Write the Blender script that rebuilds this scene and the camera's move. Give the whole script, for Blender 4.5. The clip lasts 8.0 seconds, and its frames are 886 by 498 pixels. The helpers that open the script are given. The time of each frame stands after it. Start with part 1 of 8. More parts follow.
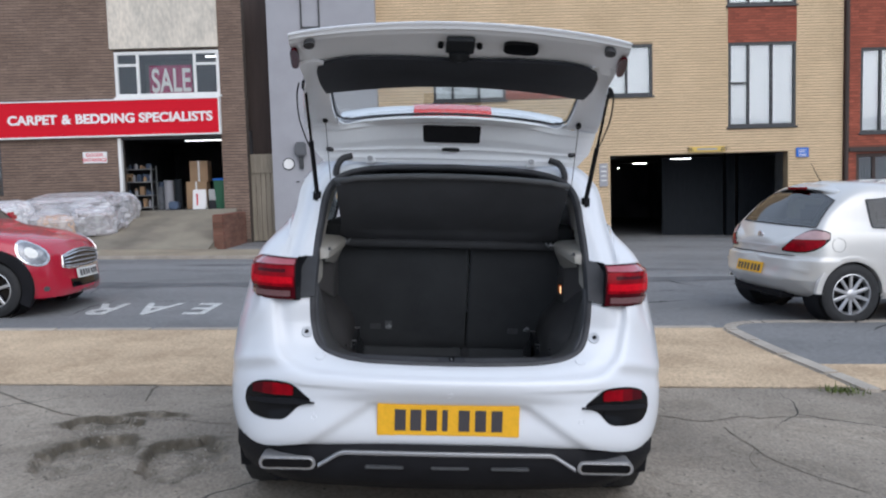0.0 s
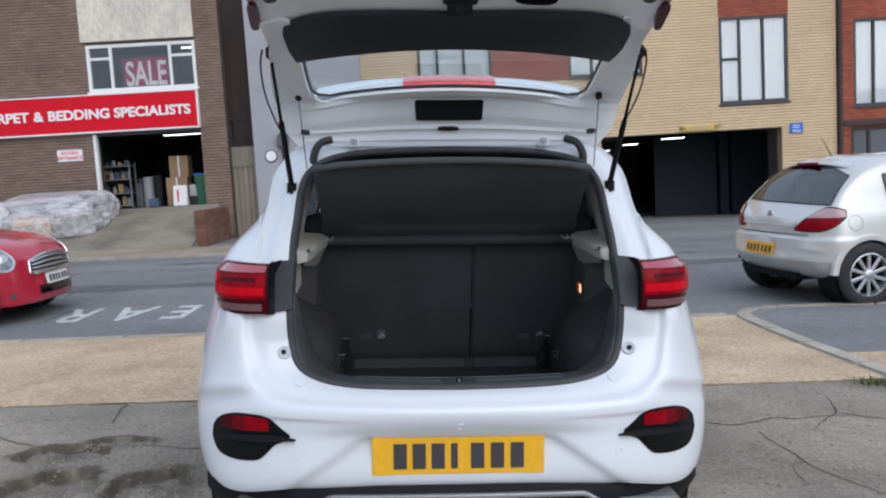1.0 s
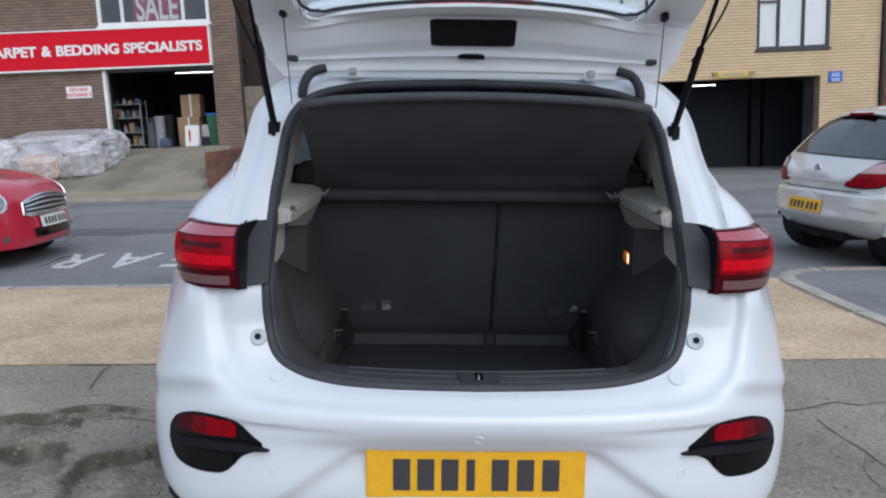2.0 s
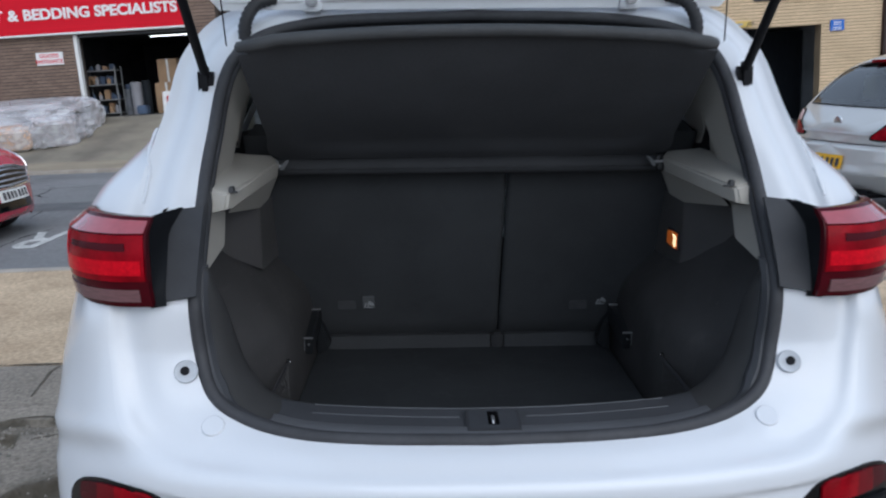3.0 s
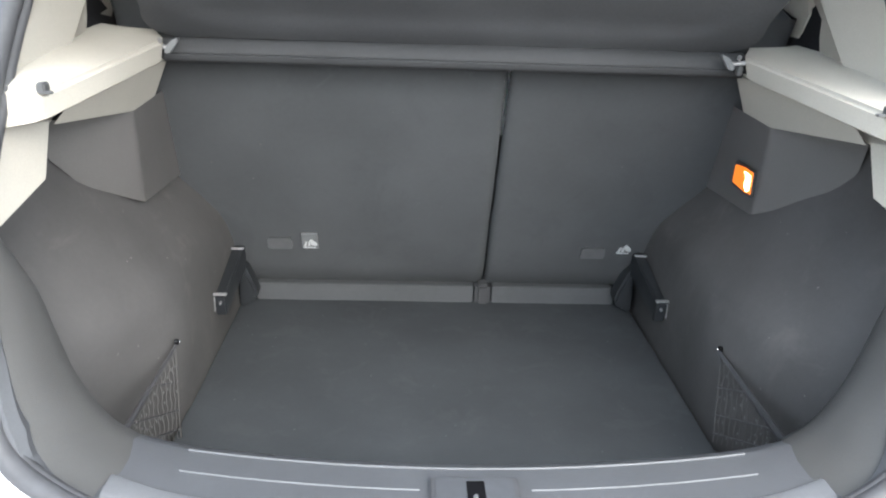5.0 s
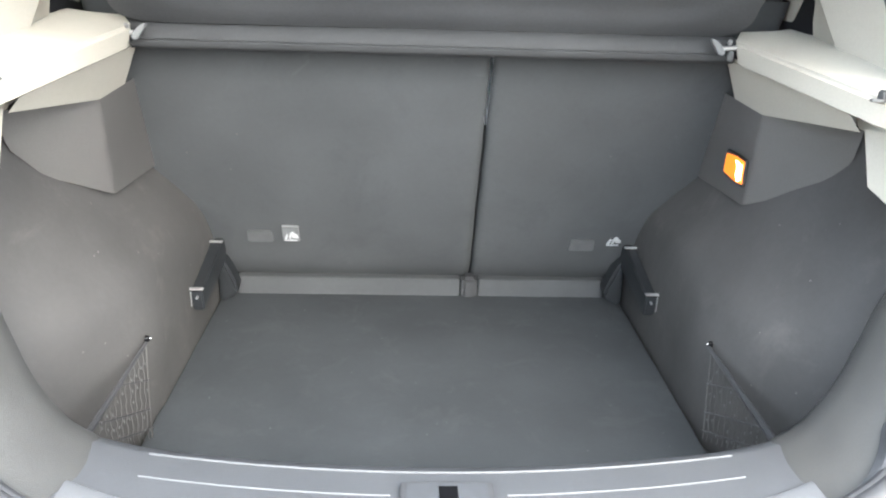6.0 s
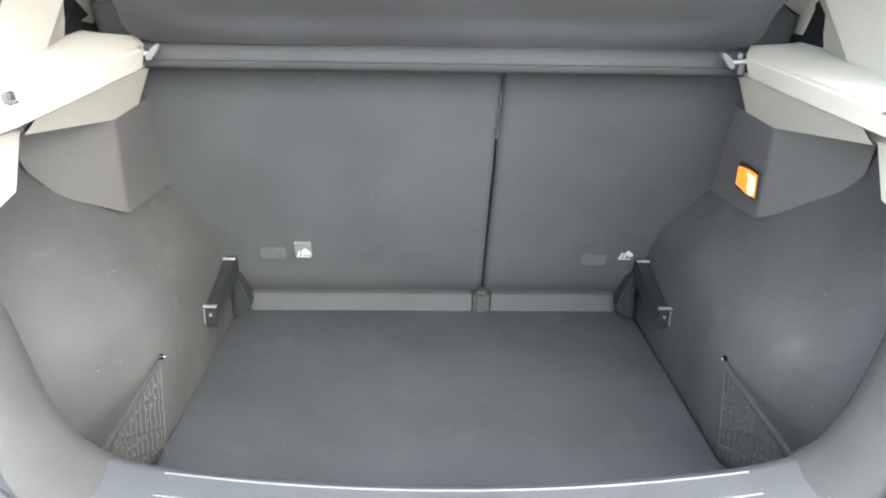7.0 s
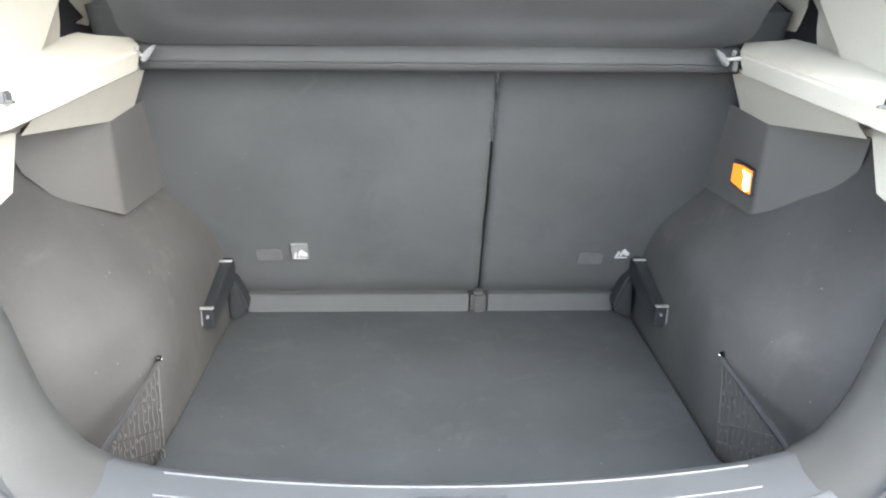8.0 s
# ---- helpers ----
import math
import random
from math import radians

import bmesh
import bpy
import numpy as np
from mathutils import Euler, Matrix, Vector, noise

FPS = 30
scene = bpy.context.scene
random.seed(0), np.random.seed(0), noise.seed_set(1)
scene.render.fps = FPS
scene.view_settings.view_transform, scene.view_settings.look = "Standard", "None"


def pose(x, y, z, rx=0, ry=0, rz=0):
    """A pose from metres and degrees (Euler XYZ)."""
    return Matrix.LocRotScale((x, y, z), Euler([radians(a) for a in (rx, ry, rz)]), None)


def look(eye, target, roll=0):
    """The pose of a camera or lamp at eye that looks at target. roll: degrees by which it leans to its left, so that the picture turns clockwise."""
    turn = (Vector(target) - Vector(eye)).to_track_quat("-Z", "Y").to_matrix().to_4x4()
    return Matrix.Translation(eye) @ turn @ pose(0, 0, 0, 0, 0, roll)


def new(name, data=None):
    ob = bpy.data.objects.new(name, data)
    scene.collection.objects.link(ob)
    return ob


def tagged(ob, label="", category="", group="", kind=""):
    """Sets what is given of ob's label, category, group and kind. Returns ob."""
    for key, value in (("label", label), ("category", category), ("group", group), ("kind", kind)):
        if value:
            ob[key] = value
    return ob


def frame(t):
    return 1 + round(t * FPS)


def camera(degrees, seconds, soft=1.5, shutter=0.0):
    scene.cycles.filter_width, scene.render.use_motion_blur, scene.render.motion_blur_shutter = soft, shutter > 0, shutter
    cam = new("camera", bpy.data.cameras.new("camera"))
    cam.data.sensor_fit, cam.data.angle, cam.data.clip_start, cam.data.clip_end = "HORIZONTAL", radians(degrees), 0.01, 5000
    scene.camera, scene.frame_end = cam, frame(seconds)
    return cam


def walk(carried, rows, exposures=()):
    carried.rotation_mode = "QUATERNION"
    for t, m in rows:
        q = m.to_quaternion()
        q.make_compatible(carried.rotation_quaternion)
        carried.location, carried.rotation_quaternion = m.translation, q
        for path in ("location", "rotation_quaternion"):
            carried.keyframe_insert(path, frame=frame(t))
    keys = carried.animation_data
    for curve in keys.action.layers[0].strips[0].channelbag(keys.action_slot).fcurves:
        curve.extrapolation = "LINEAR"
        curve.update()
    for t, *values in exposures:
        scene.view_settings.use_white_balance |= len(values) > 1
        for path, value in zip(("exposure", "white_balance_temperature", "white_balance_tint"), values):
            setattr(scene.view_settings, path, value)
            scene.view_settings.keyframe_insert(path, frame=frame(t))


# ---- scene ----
cam = camera(58.6, 8.0, soft=2.1, shutter=0.3)
SLOPE = 3.0  # the forecourt falls to the right
CAR = pose(0, 0, 0, 0, SLOPE, 0)
PATH = [
    (0, (-0.081, -2.817, 1.38), (-0.048, -0.823, 1.225), 1.4),
    (0.3, (-0.121, -2.672, 1.394), (-0.078, -0.677, 1.262), 1.2),
    (0.5, (-0.13, -2.569, 1.386), (-0.068, -0.575, 1.243), 0.7),
    (0.8, (-0.126, -2.409, 1.376), (-0.05, -0.419, 1.193), 0.1),
    (1, (-0.114, -2.304, 1.373), (-0.052, -0.313, 1.188), -0.4),
    (1.5, (-0.087, -2.017, 1.374), (-0.097, -0.03, 1.141), 0.2),
    (1.7, (-0.09, -1.914, 1.369), (-0.094, 0.067, 1.097), 0.6),
    (2.8, (-0.12, -1.303, 1.334), (-0.052, 0.657, 0.941), -0.3),
    (3, (-0.103, -1.191, 1.327), (-0.064, 0.765, 0.912), -0.6),
    (3.2, (-0.072, -1.067, 1.325), (-0.073, 0.876, 0.852), -0.3),
    (3.5, (-0.062, -0.945, 1.314), (-0.073, 0.976, 0.756), 0.1),
    (3.7, (-0.054, -0.876, 1.315), (-0.08, 1.031, 0.712), 0.1),
    (4, (-0.063, -0.768, 1.29), (-0.066, 1.122, 0.636), 0.7),
    (4.2, (-0.074, -0.707, 1.286), (-0.055, 1.178, 0.615), 1.7),
    (4.5, (-0.081, -0.636, 1.285), (0.001, 1.243, 0.606), 2.3),
    (6, (-0.037, -0.522, 1.267), (0.056, 1.343, 0.551), 1.9),
    (6.5, (-0.038, -0.519, 1.27), (0.036, 1.349, 0.558), 1.5),
    (7, (-0.039, -0.522, 1.272), (0.026, 1.356, 0.586), 1.1),
    (7.5, (-0.039, -0.527, 1.273), (0.032, 1.355, 0.598), 0.8),
    (8, (-0.042, -0.526, 1.264), (0.035, 1.355, 0.589), 0.7),
]
EXPOSURE = [(0.0, -0.07, 5750, 11), (2.2, -0.12, 5680, 9), (3.2, -0.22, 5550, 9), (3.7, -0.05, 5550, 9), (4.1, 0.38, 5700, 8), (4.5, 1.85, 5980, 6), (5.2, 2.7, 6250, 7), (6.0, 3.25, 6350, 6), (8.0, 3.4, 6350, 6)]
walk(cam, [(t, CAR @ look(eye, target, roll)) for t, eye, target, roll in PATH], EXPOSURE)

# ---- light: bright overcast afternoon ----
world = bpy.data.worlds.new("sky")
scene.world = world
world.use_nodes = True
_wn = world.node_tree.nodes
_sky = _wn.new("ShaderNodeTexSky")
_sky.sky_type = "NISHITA"
_sky.sun_disc = False
_sky.sun_elevation, _sky.sun_rotation = radians(38), radians(152)
_sky.air_density, _sky.dust_density, _sky.ozone_density = 1.6, 5.0, 1.0
_mix = _wn.new("ShaderNodeMix")
_mix.data_type = "RGBA"
_mix.inputs[0].default_value = 0.75
_mix.inputs[7].default_value = (8.4, 9.25, 10.4, 1)
world.node_tree.links.new(_sky.outputs[0], _mix.inputs[6])
world.node_tree.links.new(_mix.outputs[2], _wn["Background"].inputs[0])
_wn["Background"].inputs[1].default_value = 0.105
_sun = bpy.data.lights.new("sun", "SUN")
_sun.energy, _sun.angle, _sun.color = 1.55, radians(70), (1.0, 0.94, 0.865)
sun = new("sun", _sun)
sun.matrix_world = look((5.2, -10, 9), (0, 0, 0))


# ---- materials ----
def material(name, base, rough=0.6, metal=0.0, spec=0.5, var=0.12, scale=6.0, bump=0.0, bscale=60.0,
             fine=0.06, fscale=90.0, coat=0.0, tint=None, island=0.0, stretch=(1, 1, 1)):
    """Principled material with variation at two scales and fine relief."""
    m = bpy.data.materials.new(name)
    m.use_nodes = True
    n, l = m.node_tree.nodes, m.node_tree.links
    b = n["Principled BSDF"]
    b.inputs["Roughness"].default_value, b.inputs["Metallic"].default_value = rough, metal
    b.inputs["Specular IOR Level"].default_value, b.inputs["Coat Weight"].default_value = spec, coat
    b.inputs["Coat Roughness"].default_value = 0.04
    tc = n.new("ShaderNodeTexCoord")
    mp = n.new("ShaderNodeMapping")
    mp.inputs["Scale"].default_value = stretch
    l.new(tc.outputs["Object"], mp.inputs[0])
    if var or fine:
        big, small = n.new("ShaderNodeTexNoise"), n.new("ShaderNodeTexNoise")
        big.inputs["Scale"].default_value, small.inputs["Scale"].default_value = scale, fscale
        big.inputs["Detail"].default_value, small.inputs["Detail"].default_value = 5, 3
        l.new(mp.outputs[0], big.inputs[0])
        l.new(mp.outputs[0], small.inputs[0])
        ramp = n.new("ShaderNodeMapRange")
        ramp.inputs[1].default_value, ramp.inputs[2].default_value = 0.3, 0.7
        ramp.inputs[3].default_value, ramp.inputs[4].default_value = 1 - var, 1 + var
        l.new(big.outputs[0], ramp.inputs[0])
        ramp2 = n.new("ShaderNodeMapRange")
        ramp2.inputs[1].default_value, ramp2.inputs[2].default_value = 0.3, 0.7
        ramp2.inputs[3].default_value, ramp2.inputs[4].default_value = 1 - fine, 1 + fine
        l.new(small.outputs[0], ramp2.inputs[0])
        mul = n.new("ShaderNodeMath")
        mul.operation = "MULTIPLY"
        l.new(ramp.outputs[0], mul.inputs[0])
        l.new(ramp2.outputs[0], mul.inputs[1])
        last = mul
        if island:
            info = n.new("ShaderNodeObjectInfo")
            geo = n.new("ShaderNodeNewGeometry")
            add = n.new("ShaderNodeMath")
            add.operation = "ADD"
            l.new(info.outputs["Random"], add.inputs[0])
            l.new(geo.outputs["Random Per Island"], add.inputs[1])
            fr = n.new("ShaderNodeMath")
            fr.operation = "FRACT"
            l.new(add.outputs[0], fr.inputs[0])
            r3 = n.new("ShaderNodeMapRange")
            r3.inputs[3].default_value, r3.inputs[4].default_value = 1 - island, 1 + island
            l.new(fr.outputs[0], r3.inputs[0])
            mul2 = n.new("ShaderNodeMath")
            mul2.operation = "MULTIPLY"
            l.new(last.outputs[0], mul2.inputs[0])
            l.new(r3.outputs[0], mul2.inputs[1])
            last = mul2
        if tint:
            mx = n.new("ShaderNodeMix")
            mx.data_type = "RGBA"
            mx.inputs[6].default_value, mx.inputs[7].default_value = (*base, 1), (*tint, 1)
            l.new(big.outputs[0], mx.inputs[0])
            src = mx.outputs[2]
        else:
            rgb = n.new("ShaderNodeRGB")
            rgb.outputs[0].default_value = (*base, 1)
            src = rgb.outputs[0]
        vm = n.new("ShaderNodeVectorMath")
        vm.operation = "SCALE"
        l.new(src, vm.inputs[0])
        l.new(last.outputs[0], vm.inputs["Scale"])
        l.new(vm.outputs[0], b.inputs["Base Color"])
    else:
        b.inputs["Base Color"].default_value = (*base, 1)
    if bump:
        bn = n.new("ShaderNodeTexNoise")
        bn.inputs["Scale"].default_value, bn.inputs["Detail"].default_value = bscale, 4
        l.new(mp.outputs[0], bn.inputs[0])
        bp = n.new("ShaderNodeBump")
        bp.inputs["Strength"].default_value, bp.inputs["Distance"].default_value = bump, 0.01
        l.new(bn.outputs[0], bp.inputs["Height"])
        l.new(bp.outputs[0], b.inputs["Normal"])
    return m


def glass_material(name, tint, rough=0.02, ior=1.75):
    """Thin tinted glass: clear with a glossy skin."""
    m = bpy.data.materials.new(name)
    m.use_nodes = True
    n, l = m.node_tree.nodes, m.node_tree.links
    out = n["Material Output"]
    n.remove(n["Principled BSDF"])
    tr, gl, mx = n.new("ShaderNodeBsdfTransparent"), n.new("ShaderNodeBsdfGlossy"), n.new("ShaderNodeMixShader")
    tr.inputs[0].default_value = (*tint, 1)
    gl.inputs["Roughness"].default_value = rough
    fr = n.new("ShaderNodeFresnel")
    fr.inputs[0].default_value = ior
    l.new(fr.outputs[0], mx.inputs[0])
    l.new(tr.outputs[0], mx.inputs[1])
    l.new(gl.outputs[0], mx.inputs[2])
    l.new(mx.outputs[0], out.inputs[0])
    return m


def emitter(name, color, strength):
    m = bpy.data.materials.new(name)
    m.use_nodes = True
    b = m.node_tree.nodes["Principled BSDF"]
    b.inputs["Base Color"].default_value = (*color, 1)
    b.inputs["Emission Color"].default_value = (*color, 1)
    b.inputs["Emission Strength"].default_value = strength
    return m


PAINT = material("white_paint", (0.70, 0.715, 0.745), 0.42, var=0.015, scale=2.0, fine=0.0, coat=0.9)
INNER = material("inner_white_paint", (0.84, 0.85, 0.87), 0.42, var=0.03, scale=5.0, fine=0.01, coat=0.15)
BLACK = material("black_plastic", (0.011, 0.011, 0.013), 0.6, spec=0.14, var=0.15, scale=9, bump=0.08, bscale=500)
GLOSSY = material("gloss_black_plastic", (0.005, 0.005, 0.006), 0.10, spec=0.18, var=0.05, coat=0.08)
DEEPBLACK = material("matt_black_panel", (0.010, 0.011, 0.013), 0.6, spec=0.1, var=0.1, scale=12)
RUBBER = material("black_rubber_seal", (0.040, 0.040, 0.044), 0.62, var=0.15, scale=12, fine=0.1)
CARPET = material("black_boot_carpet", (0.0612, 0.0588, 0.0590), 0.75, spec=0.3, var=0.20, scale=5, fine=0.03, fscale=120, bump=0.12, bscale=22)
FELT = material("dark_grey_felt", (0.0585, 0.0612, 0.0648), 0.95, spec=0.15, var=0.09, scale=5, fine=0.02, fscale=120, bump=0.12, bscale=14)
FLOORFELT = material("grey_floor_felt", (0.0390, 0.0425, 0.0470), 0.95, spec=0.15, var=0.12, scale=6, fine=0.02, fscale=120, bump=0.12, bscale=22)
SHELF = material("black_shelf_felt", (0.070, 0.072, 0.078), 0.9, spec=0.2, var=0.15, scale=4, fine=0.06, fscale=200, bump=0.1, bscale=500)
DARKTRIM = material("dark_grey_trim", (0.0662, 0.0672, 0.0699), 0.6, var=0.1, scale=8, fine=0.06, fscale=400, bump=0.15, bscale=700)
SILL = material("grey_sill_plastic", (0.056, 0.0575, 0.0635), 0.55, var=0.08, scale=10, fine=0.05, fscale=300, bump=0.12, bscale=600)
SILLPALE = material("pale_sill_plastic", (0.105, 0.107, 0.115), 0.5, var=0.08, scale=10, fine=0.05, fscale=300)
CORNERTRIM = material("brownish_grey_trim", (0.047, 0.046, 0.0455), 0.6, var=0.1, scale=8, fine=0.06, fscale=400, bump=0.15, bscale=700)
BOXTRIM = material("grey_box_trim", (0.096, 0.091, 0.090), 0.5, var=0.08, scale=8, fine=0.05, fscale=400, bump=0.15, bscale=700)
FOOTSTRIP = material("grey_foot_strip", (0.060, 0.063, 0.067), 0.8, spec=0.2, var=0.08, scale=8, fine=0.03)
BARTRIM = material("dark_bar_trim", (0.043, 0.044, 0.047), 0.75, spec=0.2, var=0.1, scale=8, fine=0.06, fscale=400, bump=0.15, bscale=700)
LIGHTTRIM = material("light_grey_trim", (0.40, 0.376, 0.332), 0.6, var=0.05, scale=6, fine=0.04, fscale=350, bump=0.12, bscale=600)
# white-painted buffer cup; the grey is the bowl's shade put into the colour
SHADEDCUP = material("white_cup_in_shade", (0.50, 0.52, 0.55), 0.5, var=0.1, scale=30)
LINEGREY = material("pale_grey_line", (0.085, 0.087, 0.094), 0.6, var=0.1, scale=30)
CHROME = material("chrome", (0.75, 0.75, 0.76), 0.16, 1.0, var=0.04)
SATIN = material("satin_silver", (0.36, 0.36, 0.37), 0.35, 0.6, var=0.06)
REDLENS = material("red_lens", (0.25, 0.001, 0.007), 0.2, spec=0.10, var=0.36, scale=18, fine=0.08, fscale=120, coat=0.05)
HOTRED = material("pale_red_lens", (0.58, 0.003, 0.013), 0.25, spec=0.08, var=0.12, scale=40, fine=0.15, fscale=150, coat=0.05)
# lamp's sloping top: the sky's pale reflection is put into the pink base
SHEENLENS = material("sky_sheen_upper_lens", (0.34, 0.05, 0.065), 0.10, spec=0.6, var=0.08, scale=20, coat=1.0)
DARKPANEL = material("dark_grey_panel", (0.046, 0.047, 0.051), 0.6, spec=0.25, var=0.08, scale=20, fine=0.05, fscale=300)
DARKRED = material("dark_red_lens", (0.060, 0.002, 0.006), 0.15, spec=0.12, var=0.1, scale=30, coat=0.05)
MIDRED = material("deep_red_lens", (0.14, 0.002, 0.007), 0.18, spec=0.12, var=0.15, scale=30, coat=0.05)
CLEARLENS = material("smoked_lens", (0.17, 0.085, 0.09), 0.15, var=0.15, scale=40, stretch=(1, 1, 6), coat=0.15)
YELLOW = material("yellow_plate", (0.83, 0.44, 0.012), 0.4, var=0.03, scale=15)
WHITEPLATE = material("white_plate", (0.75, 0.75, 0.72), 0.4, var=0.03)
INK = material("black_print", (0.05, 0.045, 0.05), 0.5, var=0.05)
GLASS = glass_material("tinted_glass", (0.86, 0.90, 0.90))
DARKGLASS = glass_material("privacy_glass", (0.25, 0.28, 0.28))
TYRE = material("tyre_rubber", (0.02, 0.02, 0.021), 0.75, var=0.2, scale=20, bump=0.2, bscale=200)
ALLOY = material("alloy_wheel", (0.55, 0.55, 0.56), 0.3, 0.8, var=0.06)
RED = material("red_car_paint", (0.41, 0.007, 0.030), 0.25, var=0.03, scale=2, fine=0, coat=0.8)
SILVER = material("silver_car_paint", (0.61, 0.595, 0.567), 0.32, 0.30, var=0.02, scale=2, fine=0.0, coat=1.0)
ASPHALT = material("old_asphalt", (0.245, 0.215, 0.180), 0.9, spec=0.3, var=0.24, scale=0.9, fine=0.26, fscale=55, bump=0.9, bscale=55, tint=(0.30, 0.258, 0.205))
ROADMAT = material("road_asphalt", (0.195, 0.193, 0.192), 0.9, spec=0.3, var=0.18, scale=0.6, fine=0.25, fscale=80, bump=0.5, bscale=110, stretch=(0.25, 1, 1))
PAVING = material("sandy_concrete", (0.48, 0.352, 0.228), 0.92, spec=0.2, var=0.16, scale=1.6, fine=0.24, fscale=38, bump=0.9, bscale=38, tint=(0.52, 0.405, 0.275))
KERB = material("kerb_stone", (0.36, 0.32, 0.27), 0.9, var=0.15, scale=4, fine=0.2, bump=0.3, bscale=60, island=0.12)
CONCRETE = material("weathered_concrete", (0.25, 0.215, 0.175), 0.92, var=0.34, scale=1.4, fine=0.18, bump=0.4, bscale=50, tint=(0.19, 0.172, 0.125))


def flecks(mat, scale, size, colour, share):
    """Sparse lint or dust specks on a material."""
    n, l = mat.node_tree.nodes, mat.node_tree.links
    b = n["Principled BSDF"]
    tc, vo = n.new("ShaderNodeTexCoord"), n.new("ShaderNodeTexVoronoi")
    vo.inputs["Scale"].default_value = scale
    l.new(tc.outputs["Object"], vo.inputs["Vector"])
    near, pick, both = n.new("ShaderNodeMath"), n.new("ShaderNodeMath"), n.new("ShaderNodeMath")
    near.operation, pick.operation, both.operation = "LESS_THAN", "LESS_THAN", "MULTIPLY"
    near.inputs[1].default_value, pick.inputs[1].default_value = size, share
    sep = n.new("ShaderNodeSeparateColor")
    l.new(vo.outputs["Color"], sep.inputs[0])
    l.new(vo.outputs["Distance"], near.inputs[0])
    l.new(sep.outputs[0], pick.inputs[0])
    l.new(near.outputs[0], both.inputs[0])
    l.new(pick.outputs[0], both.inputs[1])
    old = b.inputs["Base Color"].links[0].from_socket
    mx = n.new("ShaderNodeMix")
    mx.data_type = "RGBA"
    mx.inputs[7].default_value = (*colour, 1)
    l.new(both.outputs[0], mx.inputs[0])
    l.new(old, mx.inputs[6])
    l.new(mx.outputs[2], b.inputs["Base Color"])


flecks(FLOORFELT, 60, 0.10, (0.075, 0.077, 0.08), 0.06)
flecks(CARPET, 70, 0.12, (0.12, 0.115, 0.11), 0.06)
flecks(FELT, 40, 0.08, (0.085, 0.085, 0.085), 0.04)
flecks(ASPHALT, 26, 0.22, (0.09, 0.08, 0.065), 0.10)


# ---- building helpers ----
def mesh_object(name, verts, faces, mat, parent=None, label="", smooth=True, sharp=35):
    me = bpy.data.meshes.new(name)
    me.from_pydata([tuple(v) for v in verts], [], faces)
    me.update()
    if mat:
        me.materials.append(mat)
    if smooth:
        me.polygons.foreach_set("use_smooth", [True] * len(me.polygons))
        me.set_sharp_from_angle(angle=radians(sharp))
    ob = new(name, me)
    if parent is not None:
        ob.parent = parent
    if label:
        tagged(ob, label)
    return ob


def part(name, bm, mat, parent=None, label="", smooth=True, sharp=35):
    """Link a bmesh as one mesh object under a thing or a part."""
    me = bpy.data.meshes.new(name)
    bmesh.ops.recalc_face_normals(bm, faces=bm.faces)
    bm.to_mesh(me)
    bm.free()
    me.materials.append(mat)
    if smooth:
        me.polygons.foreach_set("use_smooth", [True] * len(me.polygons))
        me.set_sharp_from_angle(angle=radians(sharp))
    ob = new(name, me)
    if parent is not None:
        ob.parent = parent
    if label:
        tagged(ob, label)
    return ob


def thing(name, label, category, m=None, group="", kind=""):
    ob = new(name)
    ob.empty_display_size = 0.1
    if m is not None:
        ob.matrix_world = m
    return tagged(ob, label, category, group, kind)


def box(bm, x0, x1, y0, y1, z0, z1, bevel=0.0, m=None, seg=2):
    r = bmesh.ops.create_cube(bm, size=1.0)
    v = r["verts"]
    bmesh.ops.scale(bm, vec=(x1 - x0, y1 - y0, z1 - z0), verts=v)
    bmesh.ops.translate(bm, vec=((x0 + x1) / 2, (y0 + y1) / 2, (z0 + z1) / 2), verts=v)
    if bevel:
        e = list({e for a in v for e in a.link_edges})
        out = bmesh.ops.bevel(bm, geom=e, offset=bevel, segments=seg, affect="EDGES", clamp_overlap=True)
        v = list({w for f in out["faces"] for w in f.verts} | {w for w in v if w.is_valid})
    if m is not None:
        bmesh.ops.transform(bm, matrix=m, verts=v)
    return bm


def block(name, ext, mat, parent=None, label="", bevel=0.0, m=None):
    return part(name, box(bmesh.new(), *ext, bevel=bevel, m=m), mat, parent, label)


def tube(path, r, seg=8, close=False, caps=True):
    """Verts and faces of a round rod along a path; r a number or one per point."""
    pts = [Vector(p) for p in path]
    n = len(pts)
    rr = r if isinstance(r, (list, tuple)) else [r] * n
    V, F = [], []
    side = None
    for i, p in enumerate(pts):
        a, b = pts[(i - 1) % n if close else max(i - 1, 0)], pts[(i + 1) % n if close else min(i + 1, n - 1)]
        d = (b - a).normalized()
        if side is None:
            side = d.orthogonal().normalized()
        side = (side - d * side.dot(d)).normalized()
        up = d.cross(side)
        for k in range(seg):
            w = 2 * math.pi * k / seg
            V.append(p + (side * math.cos(w) + up * math.sin(w)) * rr[i])
    for i in range(n if close else n - 1):
        for k in range(seg):
            a, b = i * seg + k, i * seg + (k + 1) % seg
            c, d = ((i + 1) % n) * seg + (k + 1) % seg, ((i + 1) % n) * seg + k
            F.append((a, b, c, d))
    if caps and not close:
        F.append(tuple(range(seg))[::-1])
        F.append(tuple((n - 1) * seg + k for k in range(seg)))
    return V, F


def rod(name, path, r, mat, parent=None, label="", seg=8, close=False):
    V, F = tube(path, r, seg, close)
    return mesh_object(name, V, F, mat, parent, label, sharp=50)


